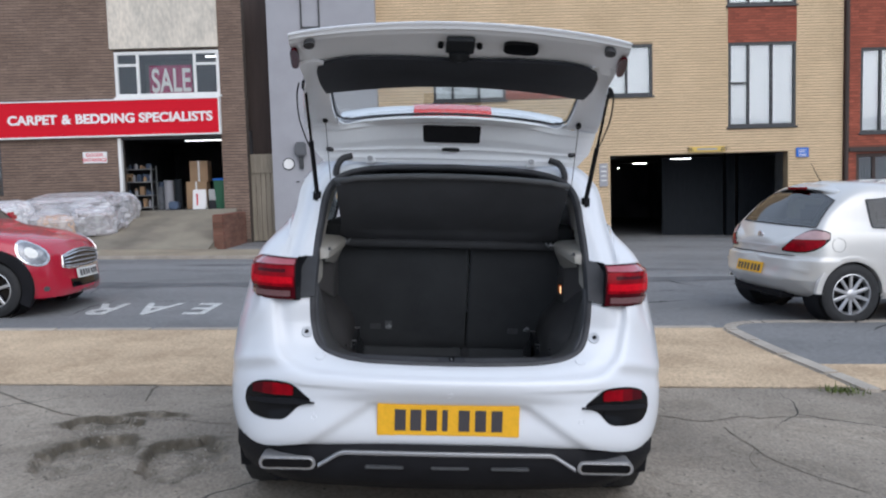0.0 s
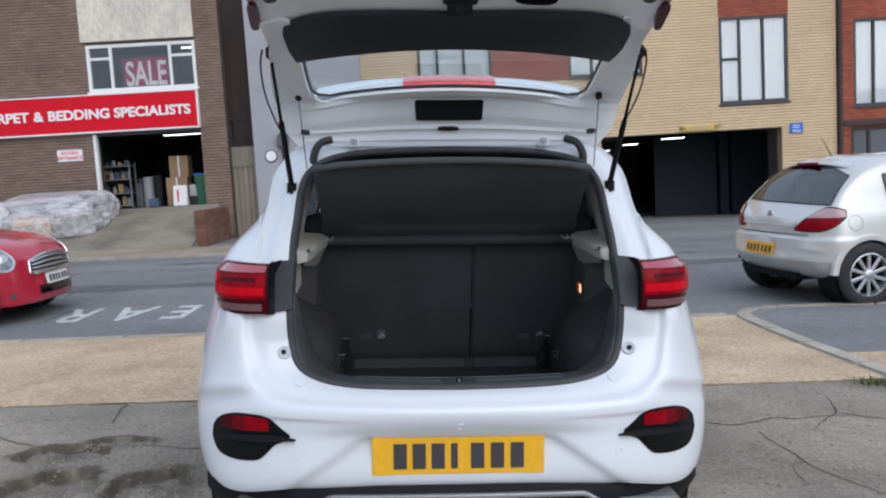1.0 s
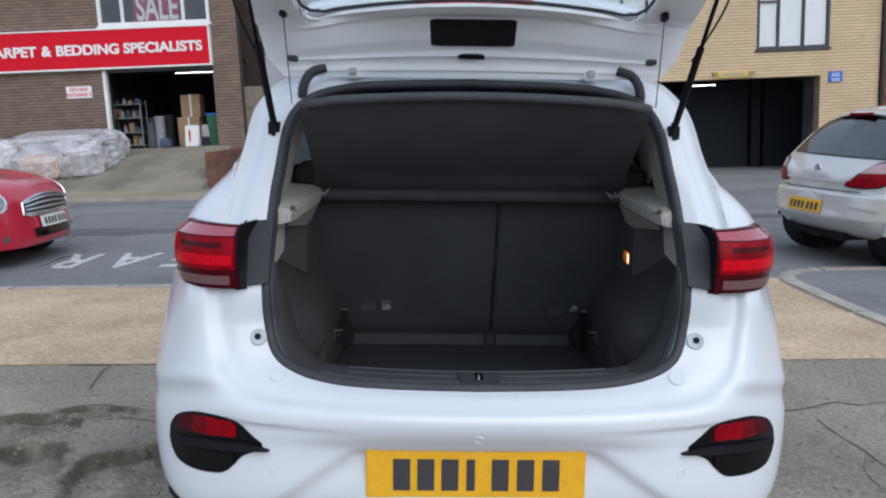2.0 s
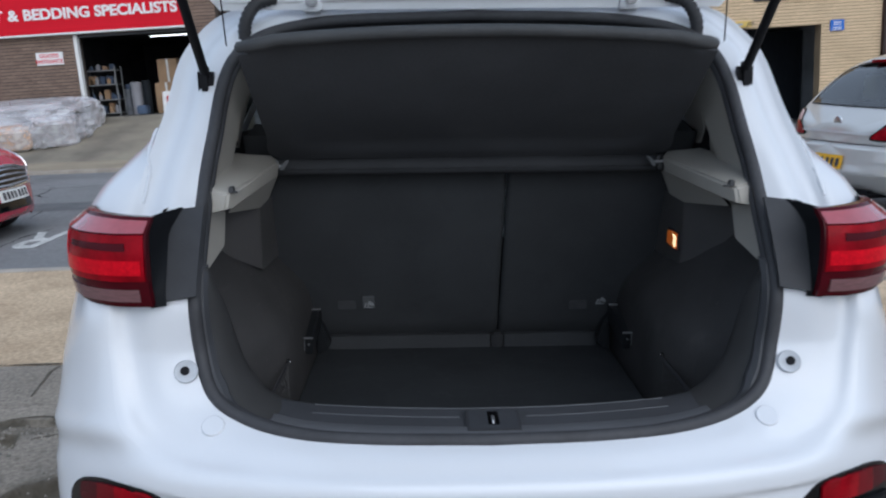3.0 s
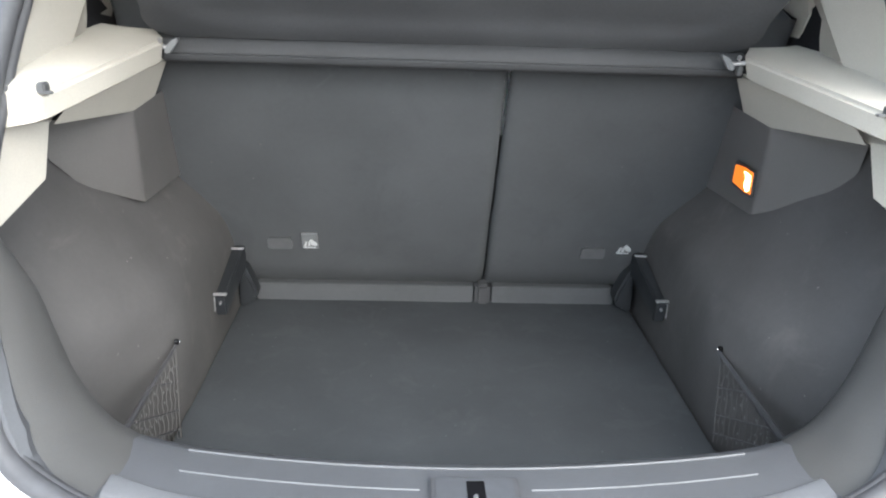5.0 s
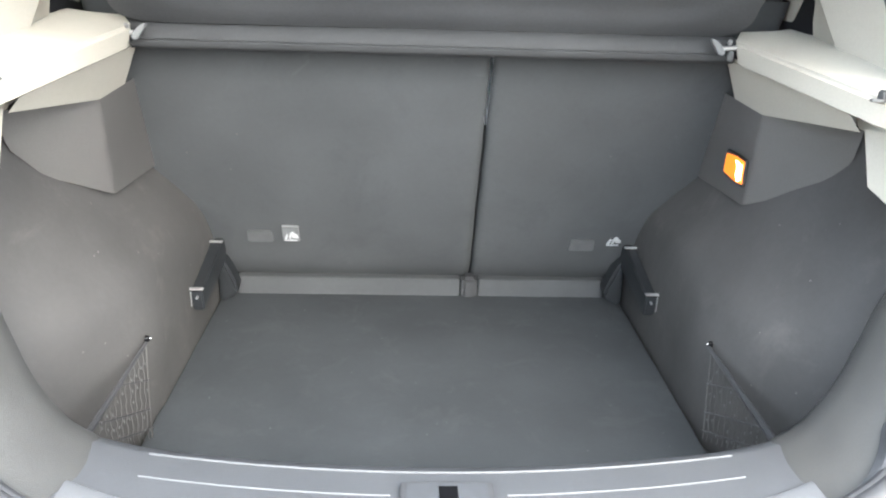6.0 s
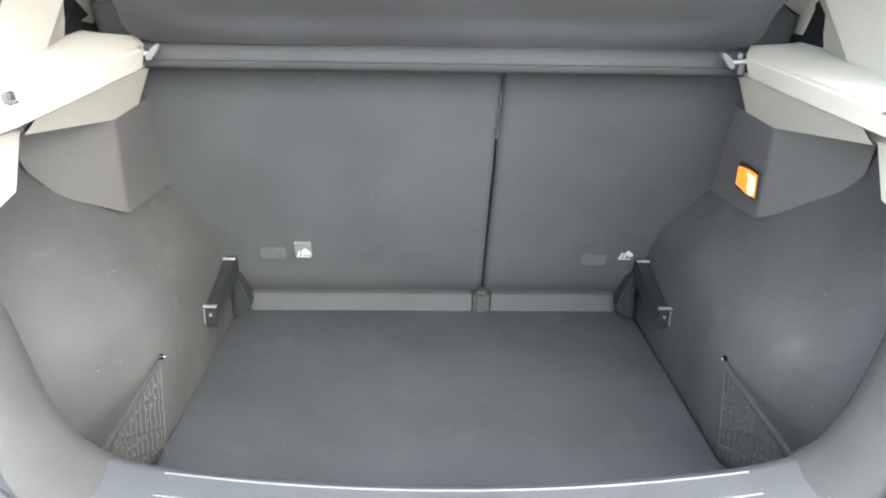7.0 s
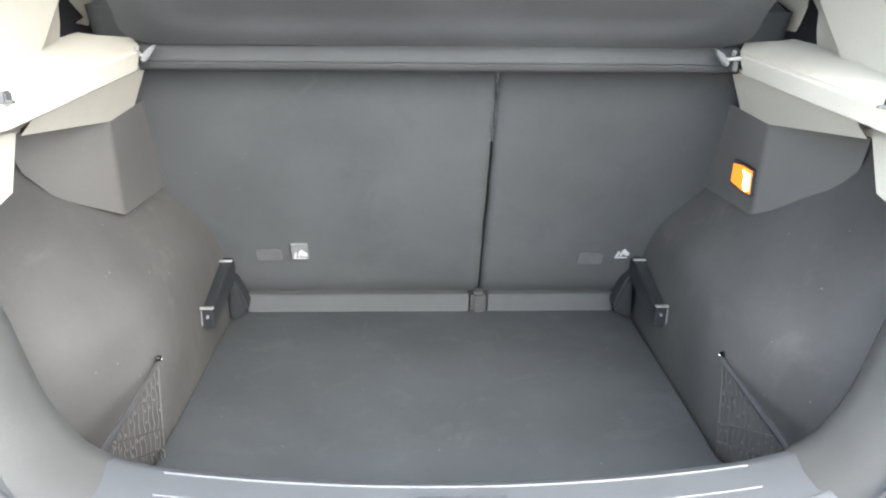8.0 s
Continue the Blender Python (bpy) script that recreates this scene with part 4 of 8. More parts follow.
_sil = [[(x, low_y(x) - d, .412 - .028 * (x / .838) ** 2 + dz - .052 * max(0, (abs(x) - .39) / .085)) for x in np.linspace(-.475, .475, 51)] for d, dz in ((-.01, .008), (.012, .007), (.015, 0), (.012, -.007), (-.01, -.010))]
sheet("silver_strip", _sil, SATIN, white_car, "satin silver strip of the bumper", sharp=50)
for s in (-1, 1):
    out = rounded(.484, .694, .337, .388, .025)
    yy = low_y(.60)
    fin = prism("tailpipe_finisher", [(s * x, z - .007) for x, z in out], "y", yy - .03, yy + .05, SATIN, white_car, "satin silver tail pipe finisher", bevel=.006)
    prism("finisher_mouth", [(s * x, z - .007) for x, z in rounded(.493, .685, .344, .381, .018)], "y", yy - .034, yy - .02, CHROME, fin, "chrome rim", bevel=.002)
    prism("finisher_mouth", [(s * x, z - .007) for x, z in rounded(.497, .681, .347, .378, .015)], "y", yy - .0365, yy - .03, GLOSSY, fin, "black mouth")
for x0, x1 in ((-.30, -.16), (-.06, .08), (.16, .30)):
    part("bumper_slat", box(bmesh.new(), x0, x1, low_y(0) - .006, low_y(0) + .02, .352, .362, bevel=.003), DARKTRIM, lower, "grey slat")
part("underbody", box(bmesh.new(), -.70, .70, .25, 4.05, .20, .30, bevel=.02), BLACK, white_car, "black underbody")


def wheel(parent, x, y, z, r, width, s, rim=ALLOY, spokes=10, turned=0.0):
    """A road wheel: tyre with its rim, spokes and hub. s: the side that faces out."""
    k = r / 0.335
    prof = [(-width / 2, r * .66), (-width / 2, r * .90), (-width / 2 + .02, r * .985), (-width / 4, r), (width / 4, r), (width / 2 - .02, r * .985), (width / 2, r * .90), (width / 2 + .004, r * .78), (width / 2 - .004, r * .66)]
    V, F = lathe([(s * a, b) for a, b in prof], 40, "x")
    M = Matrix.Translation((x, y, z))
    tyre = mesh_object("tyre", [M @ Vector(v) for v in V], F, TYRE, parent, "black tyre", sharp=40)
    V, F = lathe([(s * a, b) for a, b in ((-width / 2, r * .655), (width / 2 - .005, r * .66), (width / 2 - .002, r * .63), (width / 2 - .02, r * .60), (-width * .2, r * .56))], 40, "x")
    mesh_object("rim", [M @ Vector(v) for v in V], F, rim, tyre, "silver alloy rim", sharp=40)
    bm = bmesh.new()
    for i in range(spokes):
        w = 2 * math.pi * i / spokes + turned
        T = M @ Matrix.Rotation(w, 4, "X")
        x0, x1 = sorted((s * (width / 2 - .035), s * (width / 2 - .012)))
        box(bm, x0, x1, -.019 * k, .019 * k, r * .10, r * .63, bevel=.008, m=T, seg=1)
    part("spoke_set", bm, rim, tyre, "silver spokes")
    V, F = lathe([(s * (width / 2 - .05), r * .17), (s * (width / 2 - .012), r * .16), (s * (width / 2 - .006), r * .12), (s * (width / 2 - .006), .001)], 24, "x")
    mesh_object("hub", [M @ Vector(v) for v in V], F, rim, tyre, "hub cap", sharp=30)
    V, F = lathe([(s * (width / 2 - .06), r * .58), (s * (width / 2 - .06), .001)], 24, "x")
    mesh_object("brake_disc", [M @ Vector(v) for v in V], F, GLOSSY, tyre, "dark brake disc")
    return tyre


def arch_rim(parent, s, x, y, z, r, mat, label, w0=-20, w1=200, fat=.032):
    V, F = [], []
    seg = 28
    for k in range(seg + 1):
        a = radians(w0 + (w1 - w0) * k / seg)
        for dx, dr in ((-.06, 0), (.012, 0), (.018, fat * .5), (.012, fat), (-.03, fat + .004)):
            V.append((x + s * dx, y + (r + dr) * math.cos(a), z + (r + dr) * math.sin(a)))
    F = grid_faces(seg + 1, 5, False, s < 0)
    return mesh_object("arch_rim", V, F, mat, parent, label)


for s in (-1, 1):
    for ax in (AXLE_R, AXLE_F):
        wheel(white_car, s * .775, ax, WHEEL_Z, .335, .215, s)
        arch_rim(white_car, s, s * .845, ax, WHEEL_Z, .362, BLACK, "black wheel arch cladding", fat=.05)

# ---- boot ----
_ring0 = [Vector(p) for p in SHELL[0]]
seal = rod("boot_seal", [p + Vector((0, 0.006, 0)) for p in _ring0], 0.013, RUBBER, white_car, "black rubber seal round the boot opening", seg=10, close=True)
rod("seal_lip", [p + Vector((-.007 * np.sign(p.x) if abs(p.x) > .3 else 0, 0.014 if p.z < .8 else 0.018, .000 if p.z < .8 else .006 if p.z < .9 else -.008)) for p in _ring0], 0.009, RUBBER, seal, seg=8, close=True)


def inset(p, d, dy, lift=0.0):
    return Vector((p.x * (1 - d), p.y + dy, 1.08 + (p.z - 1.08) * (1 - d) + lift))


_frame = []
for d, dy in ((0.0, 0.01), (0.030, 0.016), (0.040, 0.045), (0.030, 0.085), (0.0, 0.10)):
    row = []
    for p in _ring0:
        low = min(max((0.98 - p.z) / 0.2, 0), 1)
        flank = min(max((p.z - 0.728) / 0.05, 0), 1) * (0.12 if p.z > 1.0 else 1)
        row.append(inset(p, d * flank, dy * (0.45 + 0.1 * low) * (0.3 + 0.7 * flank), -0.006 * (1 - flank) if d else 0))
    _frame.append(row)
sheet("boot_frame", _frame, SILL, white_car, "grey plastic edge inside the seal", close_cols=True)


def sill_y(x):
    return 0.30 * x * x


_rows = []
for dy, z in ((0.060, 0.717), (0.072, 0.7225), (0.10, 0.7225), (0.15, 0.7215), (0.205, 0.7205), (0.222, 0.716), (0.228, 0.700), (0.228, 0.50)):
    row = []
    for k in range(-20, 21):
        x = k / 20 * (0.408 - 0.05 * max(0, dy - 0.1))
        row.append((x + .012, sill_y(x) + dy, z + 0.25 * max(0, abs(x) - 0.33) ** 1.4))
    _rows.append(row)
loading_sill = sheet("loading_sill", _rows, SILL, white_car, "grey plastic loading sill", sharp=60)
for dy, half, cut in ((0.166, 0.335, True), (0.206, 0.335, False)):
    for a, b in ([(-half, -0.062), (0.063, half)] if cut else [(-half, half)]):
        rod("sill_line", [(x + .012, sill_y(x) + dy, 0.7213) for x in np.linspace(a, b, 20)], 0.0015, LINEGREY, loading_sill, "pale raised line", seg=6)
_lip = [[(x + .011, sill_y(x) + dy + .012 * max(0, (abs(x) - .25) / .15) ** 2, z + 0.25 * max(0, abs(x) - 0.33) ** 1.4) for x in np.linspace(-.401, .401, 31)] for dy, z in ((.078, .7205), (.083, .7255), (.089, .7270), (.114, .7268), (.1205, .7240), (.121, .7215))]
sheet("sill_lip", _lip, SILLPALE, loading_sill, "paler front lip of the sill", sharp=50)
_groove = [(x + .012, sill_y(x) + 0.1215 + .012 * max(0, (abs(x) - .25) / .15) ** 2, 0.7228 + 0.25 * max(0, abs(x) - 0.33) ** 1.4) for x in np.linspace(-.39, .39, 24)]
rod("sill_groove", _groove, 0.0010, RUBBER, loading_sill, "dark groove", seg=6)
LATCHGREY = material("dark_grey_latch_plastic", (0.050, 0.052, 0.058), 0.5, spec=0.3, var=0.08, scale=20)
LATCHDARK = material("dark_latch_plastic", (0.019, 0.021, 0.024), 0.5, spec=0.25, var=0.1, scale=20)
# broad corner pieces between the sill, the seal and the wheel arches
for s in (-1, 1):
    edge = catmull([(.402, .118, .7195), (.452, .136, .744), (.497, .170, .786), (.516, .200, .85), (.523, .215, .93), (.527, .226, .99)], 6)
    lip = catmull([(.396, .268, .722), (.436, .277, .745), (.470, .285, .793), (.489, .288, .85), (.503, .284, .91), (.524, .255, .99)], 6)
    rows = []
    for a, b in zip(edge, lip):
        a, b = Vector(a), Vector(b)
        crown = Vector((-.006, -.004, .006))
        row = [a.lerp(b, k / 6) + crown * math.sin(math.pi * k / 6) for k in range(7)]
        row += [b + Vector((.004, .008, -.006)), b + Vector((.02, .035, -.02)), b + Vector((.12, .06, -.05))]
        rows.append([(s * v.x + .010, v.y, v.z) for v in row])
    sheet("corner_trim", rows, CORNERTRIM, white_car, "brownish grey plastic corner of the boot frame", flip=(s < 0), sharp=60)
latch = part("latch_cover", box(bmesh.new(), -0.036, 0.057, 0.097, 0.180, 0.715, 0.7292, bevel=0.003), LATCHGREY, white_car, "square dark grey latch cover")
part("latch_gap", box(bmesh.new(), -0.0395, 0.0605, 0.0935, 0.1835, 0.7130, 0.7280, bevel=0.002), RUBBER, latch, "dark gap round the cover")
part("latch_slot", box(bmesh.new(), -0.0005, 0.0235, 0.114, 0.174, 0.722, 0.7300, bevel=0.002), GLOSSY, latch, "black latch slot")
rod("striker", [(0.010, 0.120, 0.728), (0.010, 0.122, 0.733), (0.010, 0.142, 0.733), (0.010, 0.146, 0.728)], 0.0026, SATIN, latch, "steel striker loop")

boot_floor = part("boot_floor", box(bmesh.new(), -0.4405, 0.4405, 0.21, 1.095, 0.515, 0.540, bevel=0.006), FLOORFELT, white_car, "grey-black carpeted boot floor")
part("floor_well", box(bmesh.new(), -0.60, 0.60, 0.10, 1.25, 0.44, 0.50, bevel=0.0), CARPET, white_car, "dark carpeted well under the floor")


def seat_y(z):
    return 1.115 - (z - 0.54) * 0.5


def seat_back(x0, x1):
    rows = []
    nx, nz = 26, 24
    for k in range(nz + 1):
        z = 0.578 + (1.20 - 0.578) * k / nz
        row = []
        for i in range(nx + 1):
            u = 0.5 - 0.5 * math.cos(math.pi * i / nx)
            x = x0 + (x1 - x0) * u
            edge = min(x - x0, x1 - x)
            e2 = min(edge / 0.016, 1)
            low = min((z - 0.578) / 0.02, 1)
            wob = 0.0022 * noise.noise((x * 9, z * 7, 2.0)) + 0.0035 * noise.noise((x * 3.1, z * 2.7, 5.0))
            row.append((x + 0.0015 * noise.noise((z * 14, x0, 1.0)) * (1 - e2), seat_y(z) + 0.014 * (1 - math.sqrt(max(0, 1 - (1 - e2) ** 2))) + 0.012 * (1 - low) ** 2 + wob, z))
        rows.append(row)
    return sheet("seat_back", rows, FELT, white_car, "dark grey felt-backed rear seat", thick=0.06, sharp=50)


left_seat = seat_back(-0.56, 0.104)
right_seat = seat_back(0.108, 0.58)
for x0, x1 in ((-0.405, 0.082), (0.125, 0.405)):
    part("seat_foot_strip", box(bmesh.new(), x0, x1, 1.082, 1.11, 0.534, 0.580, bevel=0.002), FOOTSTRIP, white_car, "dark grey plastic strip at the seat foot")
part("seat_hinge_cover", box(bmesh.new(), 0.086, 0.121, 1.070, 1.11, 0.534, 0.588, bevel=0.008), BARTRIM, white_car, "small dark hinge cover")
# child seat anchor flaps and their symbols
TAG = material("tag_grey", (0.078, 0.080, 0.084), 0.6, var=0.1, scale=40)
TAGNET = material("net_fleck_grey", (0.085, 0.087, 0.088), 0.6, var=0.1, scale=40)
TAGMID = material("tag_mid_grey", (0.125, 0.13, 0.135), 0.6, var=0.1, scale=40)
TAGW = material("tag_white", (0.42, 0.43, 0.44), 0.6, var=0.25, scale=60)


def on_seat(x, z, out):
    return Vector((x, seat_y(z) - out, z))


for sx, seat in ((-1, left_seat), (1, right_seat)):
    fx, tx = (-.341, -.277) if sx < 0 else (.337, .402)
    zf, zt = (.677, .680) if sx < 0 else (.665, .680)
    pts = rounded(-.027, .027, 0, .030, .006, 3)
    bm = bmesh.new()
    lo, hi = [[bm.verts.new(on_seat(fx + x * (1 - 2 * z), zf + z, o)) for x, z in pts] for o in (-.006, .006)]
    bm.faces.new(hi)
    for i in range(len(pts)):
        bm.faces.new((lo[i], lo[(i + 1) % len(pts)], hi[(i + 1) % len(pts)], hi[i]))
    part("anchor_flap", bm, TAG, seat, "grey child seat anchor flap")
    if sx < 0:
        rows = [[on_seat(x, z, 0.006) for x in np.linspace(tx - .017, tx + .017, 4)] for z in np.linspace(zt, zt + .038, 4)]
        tag = sheet("anchor_tag", rows, TAGMID, seat, "grey child seat symbol tag", thick=0.006)
    else:
        tag = seat
    # seat symbol: slanted back, cushion, hook and base line
    for poly in ([(-.001, .022), (.004, .026), (.015, .016), (.015, .009), (.004, .010)], [(-.013, .006), (-.009, .006), (-.005, .018), (-.009, .020)], [(-.004, .007), (.000, .007), (.001, .020), (-.003, .018)], [(-.014, .002), (.012, .002), (.012, .0045), (-.014, .0045)]):
        rows = [on_seat(tx + x, zt + z, 0.0085) for x, z in poly]
        bm = bmesh.new()
        lo, hi = [bm.verts.new(p + Vector((0, .004, 0))) for p in rows], [bm.verts.new(p) for p in rows]
        bm.faces.new(hi)
        for i in range(len(rows)):
            bm.faces.new((lo[i], lo[(i + 1) % len(rows)], hi[(i + 1) % len(rows)], hi[i]))
        part("tag_mark", bm, TAGW, tag, "pale mark")

# dark headlining under the roof
_rows = []
for y, z in ((.69, 1.478), (1.0, 1.525), (1.3, 1.555), (1.7, 1.568), (2.2, 1.555), (2.5, 1.515), (2.62, 1.47)):
    _rows.append([(x, y, z - .16 * (abs(x) / .58) ** 4) for x in np.linspace(-.58, .58, 15)])
sheet("headlining", _rows, BLACK, white_car, "dark headlining under the roof", thick=.008)

# bar of the parcel shelf with a groove, end brackets, and the raised shelf
_prof = [(.004, .028), (-.010, .0265), (-.021, .018), (-.0255, .008), (-.0258, .003), (-.0238, .0015), (-.0258, .000), (-.024, -.008), (-.015, -.0135), (.012, -.014), (.03, -.005), (.025, .022)]
_rows = [[(x, 0.785 + a, 1.116 + b) for a, b in _prof] for x in np.linspace(-0.49, 0.49, 15)]
bar = sheet("shelf_bar", _rows, BARTRIM, white_car, "dark grey padded bar of the parcel shelf", close_cols=True, flip=True, sharp=50)
SHELF_T = []
for k in range(25):
    t = k / 24
    w = 0.479 - 0.003 * t + 0.012 * math.exp(-((t - .12) / .10) ** 2) - 0.022 * max(0, 1 - t / 0.06) ** 2
    row = []
    for i in range(49):
        u = i / 24 - 1
        rnd = 0.045 * (max(0, abs(u) - 0.88) / 0.12) ** 2
        # the felt panel is sunk inside a smooth border with round corners
        dx, dt = (1 - abs(u)) * w - .055, t * .45 - .050
        inside = min(dx, dt) if min(dx, dt) < .05 else .05
        if dx < .09 and dt < .09:
            inside = .09 - math.hypot(.09 - dx, .09 - dt)
        sunk = .006 * min(max(inside / .012, 0), 1)
        row.append((w * u + .006, 0.775 - 0.375 * t + rnd * (1 if t > .99 else 0) + .006 * math.sin(2 * u) + sunk * .55, 1.143 + 0.250 * t - 0.010 * math.sin(math.pi * t) + 0.022 * t * (1 - u * u) + sunk * .83))
    SHELF_T.append(row)
parcel_shelf = sheet("parcel_shelf", SHELF_T, SHELF, white_car, "black felt parcel shelf tilted up", thick=0.016, sharp=60)
rod("shelf_edge", [(p[0], p[1] - .004, p[2] + .004) for p in SHELF_T[-1]], 0.013, DARKTRIM, parcel_shelf, "dark plastic rim of the shelf")

# the trim of the boot lies a little to the right of the car's middle
BOOT_X = 0.008
WALL_Z = [.48, .66, .70, .74, .77, .815, .868, .91, .955, 1.01, 1.10]
WALL_X = [.441, .443, .446, .452, .462, .492, .534, .566, .590, .604, .615]


def boot_side(s, p):
    """A point of one side, given for the right-hand half."""
    return Vector((s * p[0] + BOOT_X, p[1], p[2]))


def facets(name, s, pts, faces, mat, label, parent, bevel=0.004, seg=3):
    """A folded panel with softly rounded creases."""
    bm = bmesh.new()
    v = [bm.verts.new(boot_side(s, p)) for p in pts]
    for f in faces:
        bm.faces.new([v[k] for k in f])
    bmesh.ops.recalc_face_normals(bm, faces=bm.faces)
    if bevel:
        inner = [e for e in bm.edges if len(e.link_faces) == 2 and e.calc_face_angle(0) > radians(8)]
        bmesh.ops.bevel(bm, geom=inner, offset=bevel, segments=seg, affect="EDGES", clamp_overlap=True)
    return part(name, bm, mat, parent, label, sharp=50)


def arch_x(y, z):
    """Half width of the carpeted side: a dome over the wheel that turns outwards towards the opening."""
    base = float(np.interp(z, WALL_Z, WALL_X))
    soft = 0.014 + 0.040 * min(max((z - .66) / .25, 0), 1)
    d = (0.615 - 0.10 * max(0, z - .70) - y) / soft
    turn = soft * (math.log1p(math.exp(d)) if d < 30 else d)
    bulge = 0.018 * math.exp(-((y - .46) / .12) ** 2 - ((z - .74) / .12) ** 2)
    bulge += 0.014 * math.exp(-((y - .66) / .12) ** 2 - ((z - .905) / .06) ** 2)
    return min(base + 0.41 * turn * (1 - 0.6 * min(max((z - .82) / .12, 0), 1)) - bulge, .655 - .42 * max(0, z - .96))


for s in (-1, 1):
    # end fitting of the shelf bar: pin, clip and a pale wedge plate
    rod("shelf_pin", [(s * .456, .733, 1.130), (s * .480, .733, 1.132)], 0.0035, SATIN, bar, "steel pin", seg=10)
    rod("pin_screw", [(s * .463, .728, 1.138), (s * .463, .724, 1.143)], 0.0035, SATIN, bar, "small bright screw", seg=8)
    wedge = prism("pin_wedge", [(s * .460, 1.121), (s * .458, 1.128), (s * .448, 1.140), (s * .436, 1.146), (s * .436, 1.141), (s * .452, 1.119)], "y", .728, .742, TAGMID, bar, "wedge plate of the shelf's pivot", bevel=.002)
    prism("pin_clip", [(s * .474, 1.110), (s * .465, 1.112), (s * .466, 1.128), (s * .474, 1.128)], "y", .730, .744, DARKTRIM, bar, "dark clip under the pin", bevel=.002)
    # carpeted wheel arch
    rows = []
    for k in range(45):
        z = 0.50 + 0.60 * k / 44
        rows.append([(s * (arch_x(y, z) + 0.0016 * noise.noise((y * 7, z * 7, s))) + BOOT_X * .6, y, z) for y in np.linspace(.262, 1.24, 50)])
    arch = sheet("wheel_arch_trim", rows, CARPET, white_car, "black carpeted wheel arch trim", flip=(s < 0), sharp=60)
    # dark boxed trim with a rounded edge; its lower rim curves up towards the opening
    top_in, top_out = Vector((.513, .695, 1.036)), Vector((.602, .560, 1.040))
    low_in, low_out = Vector((.520, .728, .874)), Vector((.600, .580, .955))
    fore_hi, fore_lo = Vector((.516, .875, 1.040)), Vector((.523, .952, .862))
    rows = []
    for k in range(13):
        v = k / 12
        a, d, e = top_in.lerp(low_in, v), top_out.lerp(low_out, v), fore_hi.lerp(fore_lo, v)
        row = []
        for q in range(9):
            w = q / 8
            up = .026 * max(0, v - .5) / .5 * max(0, .30 - w) / .30
            row.append(d.lerp(a, w * .955) + Vector((0, 0, up)))
        for q in range(1, 5):
            w = radians(90 * q / 5)
            row.append(a + (d - a) * .045 * (1 - math.sin(w)) + (e - a) * .035 * (1 - math.cos(w)))
        row += [a.lerp(e, .035 + .965 * q / 5) for q in range(0, 6)]
        rows.append([boot_side(s, p) for p in row])
    last = rows[-1]
    rows.append([Vector((p.x + s * .012, p.y + (.012 if k < 9 else 0), p.z + .003)) for k, p in enumerate(last)])
    rows.append([Vector((p.x + s * .07, p.y + (.05 if k < 9 else 0), p.z + .02)) for k, p in enumerate(last)])
    sheet("side_box_trim", rows, BOXTRIM, white_car, "dark grey boxed side trim", flip=(s > 0), sharp=40)
    # light grey shelf support: a ledge with a hook block at its end
    P = [(.468, .738, 1.140), (.472, .722, 1.108), (.491, .352, 1.090), (.488, .352, 1.120),
         (.545, .770, 1.156), (.535, .522, 1.150), (.535, .375, 1.138), (.536, .347, 1.126), (.496, .336, 1.118), (.501, .334, 1.088), (.539, .332, 1.080), (.500, .800, 1.150), (.590, .80, 1.158), (.575, .345, 1.15)]
    support = facets("shelf_support", s, P, [(0, 1, 2, 3), (0, 3, 6, 5, 4, 11), (3, 8, 7, 6), (3, 2, 9, 8), (8, 9, 10, 7), (4, 5, 6, 13, 12)], LIGHTTRIM, "light grey plastic shelf support", white_car, bevel=.005)
    # recessed skirt of two folds under the ledge
    K = [(.478, .790, 1.112), (.516, .818, 1.036), (.513, .695, 1.034), (.484, .655, 1.112), (.525, .440, 1.064), (.498, .440, 1.096)]
    facets("support_skirt", s, K, [(0, 1, 2, 3), (3, 2, 4, 5)], LIGHTTRIM, "recessed light grey skirt", support, bevel=.004)
    facets("support_underside", s, [(.472, .722, 1.1075), (.491, .352, 1.0895), (.501, .334, 1.0875), (.545, .335, 1.080), (.53, .72, 1.10), (.48, .80, 1.108)], [(0, 1, 2, 3, 4, 5)], LIGHTTRIM, "", support, bevel=0)
    hook = part("cord_hook", box(bmesh.new(), -.005, .005, -.008, .008, -.006, .007, bevel=.002, m=Matrix.Translation(boot_side(s, (.492, .352, 1.124)))), DARKTRIM, support, "small black cord hook")
    part("hook_tip", box(bmesh.new(), -.010, .004, -.004, .004, -.0055, -.0025, bevel=.001, m=Matrix.Translation(boot_side(s, (.484, .348, 1.124)))), DARKTRIM, hook)
    # pillar trim: the lower flap and the blade above the ledge
    facets("pillar_flap", s, [(.539, .305, 1.082), (.530, .440, 1.068), (.526, .400, 1.004), (.532, .222, .968), (.536, .245, 1.0)], [(0, 1, 2, 3, 4)], LIGHTTRIM, "light grey lower flap of the pillar trim", white_car, bevel=0)
    rows = []
    for k in range(15):
        z = 1.062 + 0.40 * k / 14
        y0 = 0.218 + max(0, z - 0.95) * 0.83
        y1 = float(np.interp(z, [1.06, 1.143, 1.212, 1.255, 1.47], [.47, .557, .640, .690, .915]))
        turn = float(np.interp(z, [1.06, 1.168, 1.190, 1.25, 1.4], [.14, .135, .080, .095, .11]))
        xo = .541 - .028 * max(0, (z - 1.25) / .2)
        rows.append([boot_side(s, (xo - .005 + .005 * q, y0 + (y1 - y0) * q, z)) for q in np.linspace(0, 1, 7)] + [boot_side(s, (xo + .007, y1 + .008, z)), boot_side(s, (xo + .032, y1 + turn, z)), boot_side(s, (xo + .05, y1 + turn + .004, z))])
